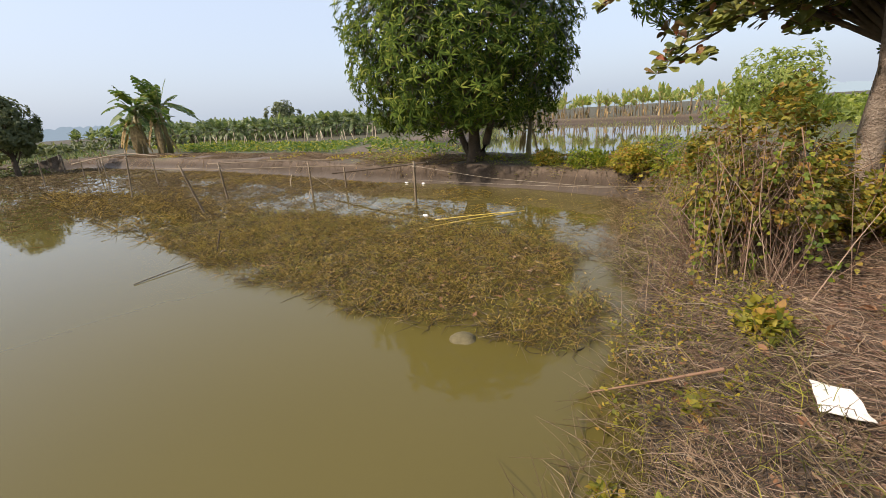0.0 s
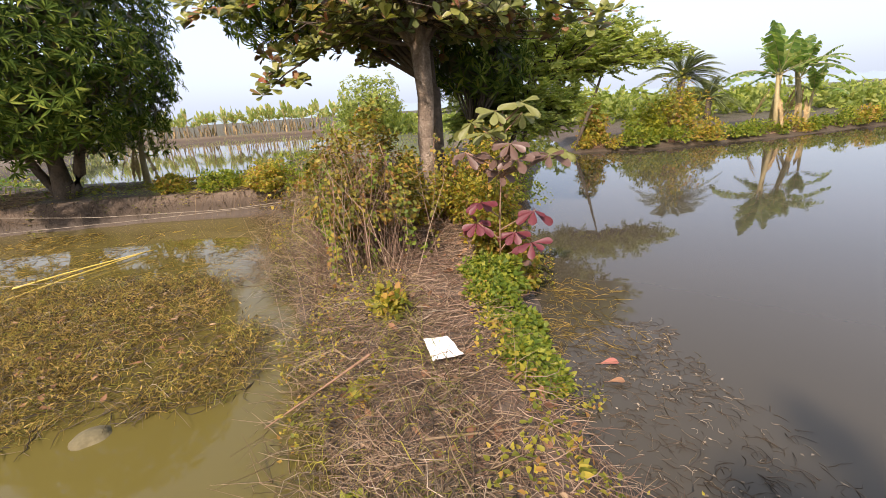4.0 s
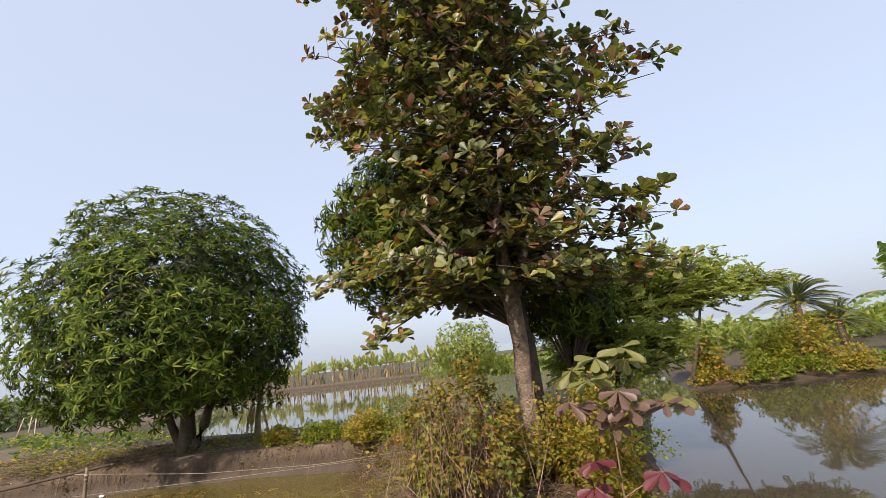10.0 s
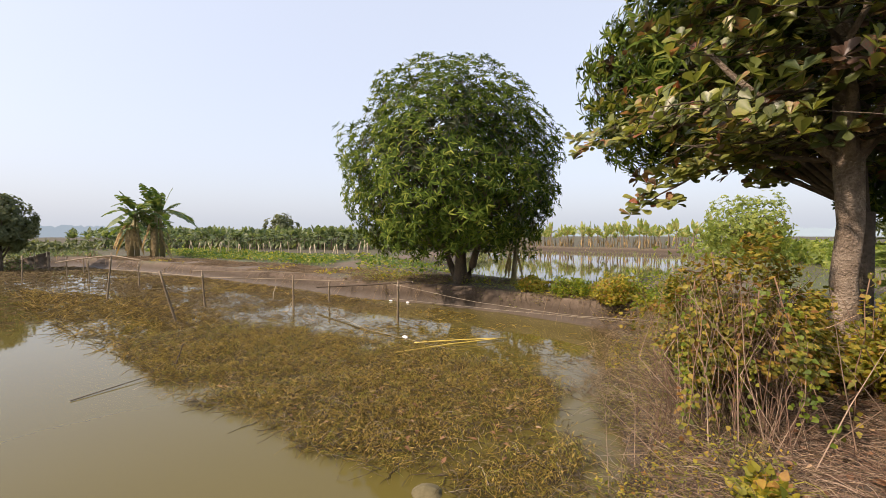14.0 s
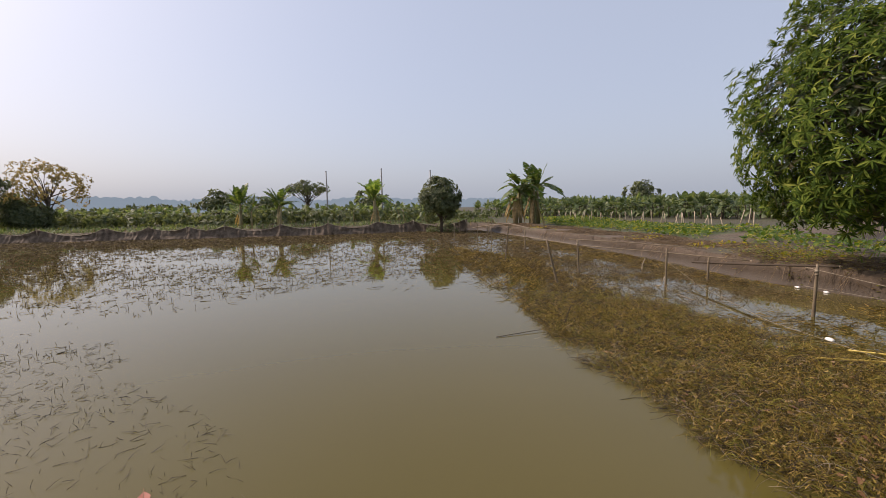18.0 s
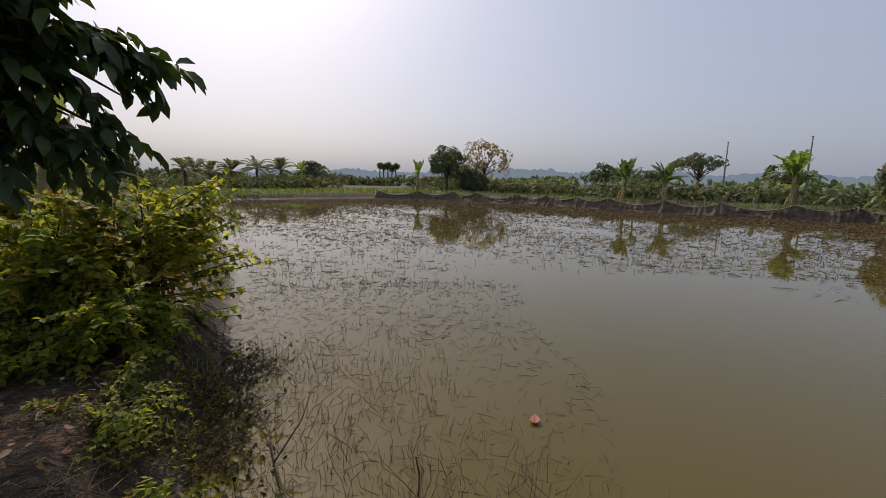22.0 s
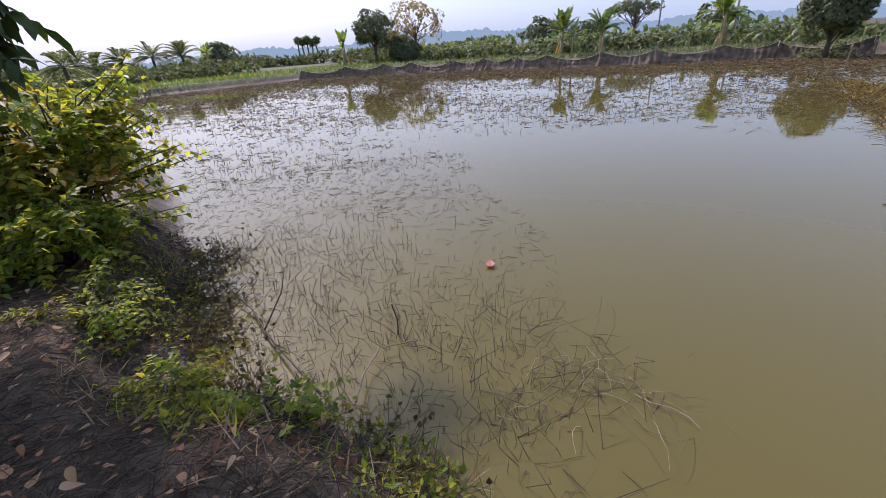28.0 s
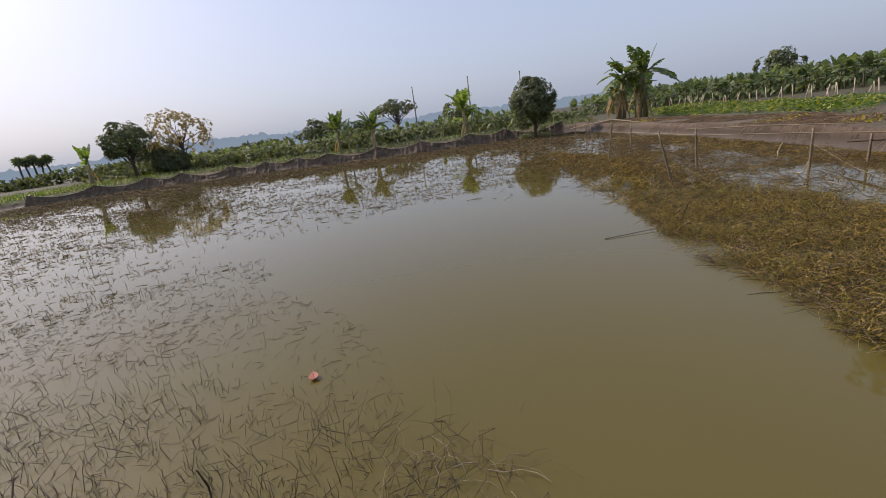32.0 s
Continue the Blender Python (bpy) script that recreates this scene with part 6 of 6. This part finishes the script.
x, y = scatter(1300, -1.2, 0.3, -2.4, -0.9, lambda x, y: (shore(WEST, x, y) > -0.15) & (shore(WEST, x, y) < 0.45 + 0.4 * wave(x, y, 3.0, 48)) & (wave(x, y, 5.0, 49) > 0.05))
patch("ground_cover", x, y, GREEN, "bright green leafy plants at the water edge", "creeper", 0.045, 0.6, HEART, 0.9, (0.02, 0.13))
x, y = scatter(1500, 0.2, 1.5, 1.5, 3.2, lambda x, y: (shore(EAST, x, y) > -0.02) & (shore(EAST, x, y) < 0.55) & (wave(x, y, 3.0, 44) > 0.0))
patch("ground_cover", x, y, YELLOW, "low yellow-green creeping plants on the dike edge", "creeper", 0.05, 0.6, HEART, 0.7, (0.0, 0.1))

# brown grass tufts on the near bank
x, y = scatter(5200, -1.3, 0.5, -5.5, 0.6, lambda x, y: (shore(WEST, x, y) > -0.15) & (shore(WEST, x, y) < 0.6 + 0.3 * wave(x, y, 2.4, 130)) & (wave(x, y, 3.6, 131) > -0.1))
patch("bank_grass", x, y, STRAW, "brown dry grass tufts on the near bank", "grass", 0.16, 0.04, BLADE, 1.6, (0.0, 0.04))
x, y = scatter(2600, -1.3, 0.5, -5.5, 0.6, lambda x, y: (shore(WEST, x, y) > -0.1) & (shore(WEST, x, y) < 0.6) & (wave(x, y, 3.6, 133) > 0.05))
patch("bank_grass", x, y, GREEN, "thin green grass tufts on the near bank", "grass", 0.15, 0.045, BLADE, 1.6, (0.0, 0.04))

# drowned brush below the shrub: twigs with dark wet leaves
for k, (x0, y0, s) in enumerate([(-1.3, -5.6, 0.38), (-1.2, -4.9, 0.38), (-1.05, -4.2, 0.34), (-1.5, -5.1, 0.3), (-0.85, -3.6, 0.28), (-0.75, -5.0, 0.36), (-0.8, -4.4, 0.34), (-0.75, -1.6, 0.26), (-0.6, -2.6, 0.2)]):
    brush = thing("drowned_brush", (x0, y0, 0.0), "dark drowned brush with wet leaves below the pond-side shrub", "brush")
    m = 85
    a, L = rng.uniform(0, 6.28, m), rng.uniform(0.1, 0.45, m)
    b = np.stack([x0 + rng.normal(0, s * 0.5, m), y0 + rng.normal(0, s * 0.6, m), np.full(m, -0.02)], -1)
    t = b + np.stack([np.cos(a) * L, np.sin(a) * L, rng.uniform(0.02, 0.26, m)], -1)
    piece("twig_tangle", stems(b, t, 0.003, 0.2), DARK_STEM, brush, kind="stuff")
    q = np.repeat(b, 3, 0) + np.repeat(t - b, 3, 0) * rng.uniform(0.1, 1, (m * 3, 1)) + rng.normal(0, 0.02, (m * 3, 3))
    q[:, 2] = np.maximum(q[:, 2], 0.008)
    d = sphere_dirs(len(q)) * (1, 1, 0.6)
    piece("leaves", stamp(HEART, q, d, np.tile((0, 0, 1.0), (len(q), 1)), rng.uniform(0.03, 0.06, len(q)), 0.032), DROWNED, brush, kind="stuff")

# pond weed mat
MAT = [(-22, 0.2), (-16.3, 2.8), (-12.5, 3.4), (-9.7, 3.7), (-7.6, 4.4), (-6.0, 4.85), (-4.0, 5.25), (-2.9, 4.95), (-2.15, 4.0), (-1.9, 3.3), (-1.9, 2.95), (-2.2, 2.8), (-2.5, 2.6), (-2.9, 2.42), (-3.3, 2.4), (-4.6, 2.15), (-7.2, 1.5), (-9.2, 1.3), (-12.9, 0.7), (-16, 0.4)]


def weed_mat(name, n, x0, x1, mat, label, low, high, length, seed):
    x, y = scatter(n, x0, x1, 0.0, 5.6, lambda x, y: (shore(MAT, x, y) < 0.35 * wave(x, y, 2.2, seed) + 0.2 * wave(x, y, 7.0, seed + 1)) & (wave(x, y, 1.7, 57) + wave(x, y, 5.0, 58) > rng.uniform(-1.1, 0.15, len(x))))
    m = len(x)
    a, L = rng.uniform(0, 6.28, m), length * rng.uniform(0.4, 1.2, m)
    b = np.stack([x, y, rng.uniform(-0.03, 0.01, m)], -1)
    t = b + np.stack([np.cos(a) * L, np.sin(a) * L, rng.uniform(low, high, m)], -1)
    tagged(piece(name, stems(b, t, 0.0022 + 0.0004 * np.abs(x), 0.25), mat), label, "pond weed", kind="stuff")
    return x, y


def on_mat(x, y):
    return (shore(MAT, x, y) < 0.15 + 0.3 * wave(x, y, 2.2, 50) + 0.25 * wave(x, y, 7.0, 51)) & (wave(x, y, 1.7, 57) + wave(x, y, 5.0, 58) > rng.uniform(-1.2, 0.25, len(x)))


x, y = weed_mat("pond_weed", 20000, -9, -1.4, WEED, "tangled yellow-brown pond weed floating in a mat", 0.0, 0.13, 0.19, 50)
m = len(x)
d = sphere_dirs(m)
d[:, 2] = np.abs(d[:, 2]) * 0.8
tagged(piece("weed_leaves", stamp(LANCE, np.stack([x, y, rng.uniform(0.0, 0.12, m)], -1), d, np.tile((0, 0, 1.0), (m, 1)), rng.uniform(0.025, 0.06, m), 0.010), WEED), "small yellow-green weed leaves on the mat", "pond weed", kind="stuff")
weed_mat("pond_weed", 15000, -23, -9, WEED, "tangled yellow-brown pond weed floating in a mat", 0.0, 0.16, 0.3, 52)
x, y = scatter(20000, -8.5, -1.7, 1.6, 5.3, lambda x, y: on_mat(x, y) & (wave(x, y, 4.0, 151) + 0.6 * wave(x, y, 11.0, 152) > -0.05))
m = len(x)
d = sphere_dirs(m)
d[:, 2] = np.abs(d[:, 2])
tagged(piece("weed_leaves", stamp(LANCE, np.stack([x, y, rng.uniform(0.02, 0.16, m)], -1), d, sphere_dirs(m) + (0, 0, 0.8), rng.uniform(0.025, 0.06, m), 0.013), WEED), "narrow olive and brown weed leaves standing out of the mat", "pond weed", kind="stuff")
x, y = scatter(9000, -24, -8.6, 2.4, 7.4, lambda x, y: (shore(WEST, x, y) < -0.25) & (wave(x, y, 1.2, 59) + 0.7 * wave(x, y, 3.5, 60) > rng.uniform(-0.75, 0.3, len(x))))
tagged(piece("bank_weed", strands(np.stack([x, y, 0 * x], -1), 0.3, 0.005, 1.4, 0.1, 0.01, 4), BROWN_WEED), "brown weed strands in the shallows below the mud bank", "pond weed", kind="stuff")
x, y = scatter(160, -6.5, -1.7, 2.0, 5.0, lambda x, y: shore(MAT, x, y) < -0.1)
lv = np.stack([x, y, np.full(len(x), 0.05)], -1)
d = sphere_dirs(len(x)) * (1, 1, 0.15)
tagged(piece("fallen_leaves", stamp(OBOVATE, lv, d, np.tile((0, 0, 1.0), (len(x), 1)), rng.uniform(0.05, 0.11, len(x)), 0.045), DEAD_LEAF), "brown fallen leaves caught in the weed mat", "leaf", kind="stuff")

# long limp strands over the mat, with dry stalks and darker rotting ones between
def strand_mat(name, n, mat, label, length, radius, lift, box, keep, z0=0.005, bend=1.4, category="pond weed"):
    x, y = scatter(n, *box, keep)
    z = np.maximum(height(x, y), 0.0) + z0 * rng.uniform(0.2, 1.6, len(x))
    g = strands(np.stack([x, y, z], -1), length, radius, bend, lift, 0.01, 4)
    g[0][:, 2] = np.maximum(g[0][:, 2], -0.01)
    tagged(piece(name, g, mat), label, category, kind="stuff")


for n, mt, lab, ln, r, lift in ((15000, WEED, "limp yellow-brown weed strands matted on the pond", 0.2, 0.0026, 0.09), (9000, WEED_GREEN, "limp green weed strands matted on the pond", 0.16, 0.0024, 0.12),
                                (3200, GREY_STRAW, "pale dry stalks tangled in the weed mat", 0.3, 0.0022, 0.11), (9000, DARK_STEM, "dark rotting stalks under the weed mat", 0.28, 0.0038, 0.06)):
    strand_mat("weed_strands", n, mt, lab, ln, r, lift, (-10, -1.3, 1.5, 5.8), on_mat)

# tangle of dead stalks on the slope between the path and the water
def on_slope(x, y):
    d = shore(WEST, x, y)
    return (d > -0.1 - 0.3 * wave(x, y, 2.1, 160) - 0.25 * wave(x, y, 6.0, 161)) & (d < 0.8)


for n, mt, lab, ln, r, lift in ((7000, GREY_STRAW, "grey dead stalks tangled along the water edge", 0.34, 0.0021, 0.10), (11000, DARK_STEM, "dark wet stalks tangled along the water edge", 0.3, 0.0027, 0.06), (8000, WEED_GREEN, "olive weed stalks along the water edge", 0.2, 0.0026, 0.12)):
    strand_mat("stalk_tangle", n, mt, lab, ln, r, lift, (-4.2, 0.3, 0.9, 8.5), on_slope, 0.03, 1.6, "stems")
# straw trodden into the path
strand_mat("path_straw", 11000, PINK_STRAW, "trodden pinkish straw over the path", 0.3, 0.0026, 0.03, (-0.9, 1.5, 0.3, 8.5), lambda x, y: np.minimum(shore(WEST, x, y), shore(EAST, x, y)) > 0.25, 0.02, 0.8, "straw")
# shade on this stretch of path is put into the straw colour
strand_mat("path_straw", 5000, DARK_STEM, "straw darkened for shade over the path", 0.28, 0.0024, 0.03, (-0.9, 1.5, -6.0, 0.3), lambda x, y: np.minimum(shore(WEST, x, y), shore(EAST, x, y)) > 0.15, 0.02, 0.9, "straw")

# emergent stubble in the west pond, thick away from the open middle
OPEN = [(-1.0, -0.5), (-2.6, -1.2), (-4.2, -2.4), (-5.6, -4.6), (-7.8, -5.4), (-10.4, -3.2), (-12, -1.2), (-13, 0.8), (-6, 2.0), (-2.5, 2.0), (-0.8, 1.0)]


def stubble(n, box, keep, flat, label, r0, grow, tall, name="rice_stubble", long=0.34, mat=DARK_STEM):
    x, y = scatter(n, *box, keep)
    m = len(x)
    a = rng.uniform(0, 6.28, m)
    lying = rng.uniform(0, 1, m) < flat
    L = np.where(lying, rng.uniform(0.04, long, m), rng.uniform(0.0, 0.07, m))
    rise = np.where(lying, rng.uniform(0.0, 0.03, m), tall * rng.uniform(0.3, 1.2, m))
    b = np.stack([x, y, np.where(lying, 0.004, -0.03)], -1)
    t = b + np.stack([np.cos(a) * L, np.sin(a) * L, rise], -1)
    tagged(piece(name, stems(b, t, r0 + grow * np.hypot(x, y), 0.11), mat), label, "stubble", kind="stuff")


def thick(x, y):
    return wave(x, y, 0.9, 60) + 0.8 * wave(x, y, 3.1, 61) + 0.6 * wave(x, y, 0.35, 62)


stubble(90000, (-34, -1.5, -40, 1.5), lambda x, y: (shore(WEST, x, y) < -0.3) & (shore(OPEN, x, y) > 0.9 + 0.8 * wave(x, y, 1.3, 64)) & (np.hypot(x, y) > 8.5) & (thick(x, y) > rng.uniform(-0.75, 0.35, len(x))) & (rng.uniform(0, 1, len(x)) < 0.75), 0.55,
        "thin dark dead stalks standing in the pond", 0.0022, 0.00034, 0.12, long=0.27, mat=BROWN_WEED)
stubble(9000, (-9, -0.8, -9, -0.6), lambda x, y: (shore(WEST, x, y) < -0.05) & (shore(OPEN, x, y) > 0.1 * wave(x, y, 2.0, 65)) & (np.hypot(x, y) <= 9) & (thick(x, y) > rng.uniform(-0.6, 0.5, len(x))), 0.66,
        "thin dark dead weed stems in shallow water", 0.0010, 0.0003, 0.085, "dead_weeds", 0.15)
stubble(1500, (-2.6, -0.7, -3.4, -0.9), lambda x, y: (shore(WEST, x, y) < 0.02) & (shore(WEST, x, y) > -1.2) & (thick(x * 2, y * 2) > rng.uniform(-0.6, 0.5, len(x))), 0.35,
        "pale dead weed stems at the water edge", 0.0022, 0.0, 0.13, "dead_weeds", 0.14)

stubble(1900, (-3.6, -0.7, -5.6, -1.0), lambda x, y: (shore(WEST, x, y) < -0.02) & (shore(WEST, x, y) > -2.1 + 0.6 * wave(x, y, 1.7, 66)) & (thick(x * 2, y * 2) > rng.uniform(-0.9, 0.5, len(x))), 0.3,
        "dark standing dead stems by the near shore", 0.0018, 0.0001, 0.16, "dead_weeds", 0.2)

# long arching stems tangled at the near shore
x, y = scatter(420, -2.6, -0.7, -5.2, -0.5, lambda x, y: (shore(WEST, x, y) < 0.05) & (shore(WEST, x, y) > -1.7 + 0.5 * wave(x, y, 2.0, 140)))
n = len(x)
a, L = rng.uniform(0, 6.28, n), rng.uniform(0.1, 0.36, n)
b = np.stack([x, y, np.full(n, -0.01)], -1)
tagged(piece("tangled_stems", stems(b, b + np.stack([np.cos(a) * L, np.sin(a) * L, rng.uniform(0.0, 0.3, n)], -1), 0.0024, 0.35), DARK_STEM), "long arching dead stems tangled in shallow water", "stems", kind="stuff")

# olive weed between the posts and the mud bank
x1, y1 = scatter(25000, -24, -3.2, 3.2, 8.2, lambda x, y: (shore(WEST, x, y) < -0.15) & (shore(MAT, x, y) > 0) & (wave(x, y, 0.9, 150) + 0.7 * wave(x, y, 2.6, 151) > rng.uniform(-0.3, 0.7, len(x))))
n = len(x1)
a, L = rng.uniform(0, 6.28, n), rng.uniform(0.08, 0.3, n)
b = np.stack([x1, y1, np.full(n, 0.002)], -1)
tagged(piece("floating_weed", stems(b, b + np.stack([np.cos(a) * L, np.sin(a) * L, rng.uniform(0.0, 0.03, n)], -1), 0.00045 * np.hypot(x1, y1), 0.2), WEED), "thin olive weed floating between the posts", "pond weed", kind="stuff")

# brown floating weed near the far banks
x1, y1 = scatter(44000, -36, -5, -40, 5, lambda x, y: (shore(WEST, x, y) < -0.1) & (rng.uniform(0, 1, len(x)) < np.clip(np.where(y > -4, np.minimum((-x - 9) / 12, 1) * step(-4.5, -1.0, y + wave(x, y, 0.5, 81)) * 0.75, 0).clip(0) + 0.85 * step(-9.0, -3.0, shore(WEST, x, y) + 1.5 * wave(x, y, 0.6, 80)) * (x < -14), 0, 1)))
n = len(x1)
a, L = rng.uniform(0, 6.28, n), rng.uniform(0.1, 0.35, n)
b = np.stack([x1, y1, np.full(n, 0.004)], -1)
tagged(piece("floating_weed", stems(b, b + np.stack([np.cos(a) * L, np.sin(a) * L, rng.uniform(0.0, 0.03, n)], -1), 0.00045 * np.hypot(x1, y1), 0.2), BROWN_WEED), "brown floating weed on the far water", "pond weed", kind="stuff")

# sunken weed by the east shore: dark stalks, pale flecks, olive fringe under the creeper
def sunken(x, y):
    edge = np.interp(y, [0.3, 1.5, 2.06, 2.7, 3.2, 3.6, 4.0, 4.4], [2.7, 2.4, 2.2, 2.0, 1.6, 1.75, 1.15, 0.9])
    return (shore(EAST, x, y) < 0.05) & (x < edge + 0.5 * wave(x, y, 2.2, 70) + 0.2 * wave(x, y, 7.0, 72)) & (wave(x, y, 2.6, 71) + 0.7 * wave(x, y, 7.0, 73) > rng.uniform(-0.5, 0.75, len(x)))


strand_mat("sunken_weed", 8500, DARK_STEM, "dark sunken weed stalks at the water surface", 0.13, 0.0026, 0.012, (0.7, 3.6, 0.3, 4.6), sunken, 0.002, 1.8)
strand_mat("sunken_weed", 1800, GREY_STRAW, "pale dead weed stalks at the water surface", 0.09, 0.0020, 0.012, (0.7, 3.6, 0.3, 4.6), sunken, 0.004, 1.8)
x, y = scatter(1400, 0.7, 3.6, 0.3, 4.6, sunken)
d = sphere_dirs(len(x)) * (1, 1, 0.2)
tagged(piece("weed_flecks", stamp(HEART, np.stack([x, y, rng.uniform(0.002, 0.012, len(x))], -1), d, np.tile((0, 0, 1.0), (len(x), 1)), rng.uniform(0.012, 0.03, len(x)), 0.014), GREY_STRAW), "pale leaf flecks floating on the sunken weed", "pond weed", kind="stuff")
strand_mat("weed_fringe", 1500, WEED, "olive weed fringe trailing in the water below the creeper", 0.2, 0.0026, 0.03, (0.7, 2.0, 2.9, 4.6), lambda x, y: (shore(EAST, x, y) < 0.05) & (rng.uniform(0, 1, len(x)) < np.exp(shore(EAST, x, y) * 2.6)) & (wave(x, y, 4.0, 75) > -0.25), 0.003, 1.2)


def curled_leaf(x, y, z, length, heading, mat, label, name="fallen_leaf"):
    t = thing(name, (x, y, z), label, "leaf")
    g = stamp(OBOVATE, [(x, y, z)], [(math.cos(heading), math.sin(heading), 0.08)], [(0.1, 0, 1)], length, length * 0.6)
    piece("blade", g, mat, t)
    piece("midrib", tube([(x - 0.03 * math.cos(heading), y - 0.03 * math.sin(heading), z + 0.004), (x + length * math.cos(heading), y + length * math.sin(heading), z + length * 0.05)], [0.003, 0.0015], 4), DEAD_STEM, t)


ORANGE = leafy("orange_dead_leaf", [(0, (0.26, 0.09, 0.065)), (1, (0.40, 0.16, 0.12))], 0.6, 0.2, 0.3)
curled_leaf(-3.18, -2.42, 0.02, 0.16, 0.6, ORANGE, "reddish fallen leaf floating on the pond")
curled_leaf(1.13, 2.98, 0.02, 0.15, 0.1, ORANGE, "pinkish fallen leaf floating near the shore")
curled_leaf(1.12, 2.76, 0.02, 0.12, 0.0, DEAD_LEAF, "dark fallen leaf floating near the shore")
curled_leaf(0.3, -4.9, 0.53, 0.24, 2.4, DEAD_LEAF, "pale fallen leaf on the shaded path")
curled_leaf(0.5, -4.3, 0.53, 0.13, 0.4, ORANGE, "orange fallen leaf on the shaded path")

# stone, sack, plastic
bm = bmesh.new()
bmesh.ops.create_icosphere(bm, subdivisions=3, radius=0.13)
for v in bm.verts:
    v.co = Vector((v.co.x, v.co.y * 0.8, v.co.z * 0.55)) * (1 + 0.25 * noise.noise(v.co * 9))
me = bpy.data.meshes.new("stone")
bm.to_mesh(me)
bm.free()
me.materials.append(STONE)
stone = new("stone", me)
stone.matrix_basis = pose(-2.44, 2.43, -0.015, 0, 0, 30)
tagged(stone, "rounded olive stone at the edge of the weed mat", "stone")


def sheet(name, corners, mat, label, category, crumple=0.02, n=10):
    c = np.asarray(corners, float)
    u, v = np.meshgrid(np.linspace(0, 1, n), np.linspace(0, 1, n))
    u, v = u.ravel()[:, None], v.ravel()[:, None]
    p = c[0] * (1 - u) * (1 - v) + c[1] * u * (1 - v) + c[2] * u * v + c[3] * (1 - u) * v
    p[:, 2] += np.array([crumple * noise.noise(Vector((*(q * 14),))) for q in p])
    i = np.arange(n * n).reshape(n, n)
    f = np.stack([i[:-1, :-1], i[:-1, 1:], i[1:, 1:], i[1:, :-1]], -1).reshape(-1, 4)
    ob = piece(name, (np.concatenate([p, p - (0, 0, 0.004)]), np.concatenate([f, f[:, ::-1] + n * n])), mat, smooth=True)
    return tagged(ob, label, category)


hz = float(height(-0.03, 2.45)) + 0.07
sheet("sack_scrap", [(-0.15, 2.51, hz), (0.0, 2.52, hz + 0.01), (0.1, 2.33, hz - 0.01), (-0.08, 2.27, hz)], PAPER, "torn soiled white sack scrap lying on the path", "litter")
zz = float(height(-7.1, 10.2))
sheet("old_sack", [(-6.5, 10.0, zz + 0.05), (-6.05, 10.2, zz + 0.1), (-6.2, 10.5, zz + 0.2), (-6.65, 10.4, zz + 0.15)], PAPER, "crumpled grey sack lying on the cross bank", "sack", 0.08)
for x, y in ((-10.2, 8.1), (-9.6, 8.25), (-6.39, 5.48)):
    bm = bmesh.new()
    bmesh.ops.create_icosphere(bm, subdivisions=2, radius=0.045)
    for v in bm.verts:
        v.co = Vector((v.co.x * 1.5, v.co.y, v.co.z * 0.6)) * (1 + 0.3 * noise.noise(v.co * 20))
    me = bpy.data.meshes.new("plastic_scrap")
    bm.to_mesh(me)
    bm.free()
    me.materials.append(WHITE_PLASTIC)
    ob = new("plastic_scrap", me)
    ob.matrix_basis = pose(x, y, 0.02)
    tagged(ob, "small white plastic scrap at the water edge", "litter")

# single sticks and branches
pole("dead_twig", [(-0.49, 2.47, 0.52), (-0.85, 2.45, 0.28), (-1.24, 2.42, 0.03)], 0.010, 0.005, DEAD_STEM, "thin bare twig leaning into the water", "twig")
pole("dead_twig", [(-0.09, 1.66, 0.58), (0.4, 1.78, 0.52), (0.84, 2.1, 0.16)], 0.006, 0.004, STRAW, "pale dry stalk lying across the path", "twig")
strand_mat("pale_stalks", 90, GREY_STRAW, "pale dead stalks tangled in the shallows", 0.34, 0.0028, 0.07, (-2.3, -1.45, -1.3, -0.3), lambda x, y: wave(x, y, 3.0, 171) > -0.15, 0.01, 0.7, "stems")
pole("dead_branch", [(-1.3, -4.3, 0.10), (-1.24, -3.6, 0.05), (-1.12, -3.1, 0.04), (-0.95, -2.15, 0.12)], 0.005, 0.008, DARK_STEM, "dark bare branch lying in the water", "branch")
pole("dead_branch", [(-1.1, -3.1, 0.12), (-1.35, -3.2, 0.3), (-1.5, -3.35, 0.42)], 0.007, 0.004, DARK_STEM, "dark bare branch lying in the water", "branch")
pole("dead_branch", [(-1.76, -2.32, -0.05), (-1.79, -2.34, 0.12), (-1.77, -2.36, 0.27)], 0.007, 0.004, DARK_STEM, "short dark stick standing in the water", "stick")
pole("dead_branch", [(-1.05, -1.95, 0.10), (-1.25, -2.12, 0.08), (-1.52, -2.26, 0.06), (-1.76, -2.1, 0.05)], 0.006, 0.003, GREY_STRAW, "bent grey dead branch at the water edge", "branch")
pole("pale_stick", [(-13.06, 5.74, -0.15), (-13.03, 5.74, 0.2), (-12.96, 5.79, 0.42)], 0.018, 0.012, CUT_WOOD, "short pale forked stick standing in the pond", "stick")
pole("pale_stick", [(-10.76, 5.06, 0.0), (-10.51, 5.06, 0.06), (-10.46, 5.11, 0.28)], 0.014, 0.009, CUT_WOOD, "bent pale stick leaning out of the pond", "stick")
pole("dead_twig", [(-1.25, 5.6, 0.75), (-2.1, 6.4, 0.36), (-2.97, 7.27, 0.02)], 0.012, 0.005, DEAD_STEM, "long bare twig leaning from the bush to the water", "twig")
pole("dead_twig", [(-1.05, 5.2, 0.8), (-1.7, 5.7, 0.45), (-2.3, 6.4, 0.05)], 0.009, 0.004, STRAW, "pale bare twig leaning from the bush to the water", "twig")
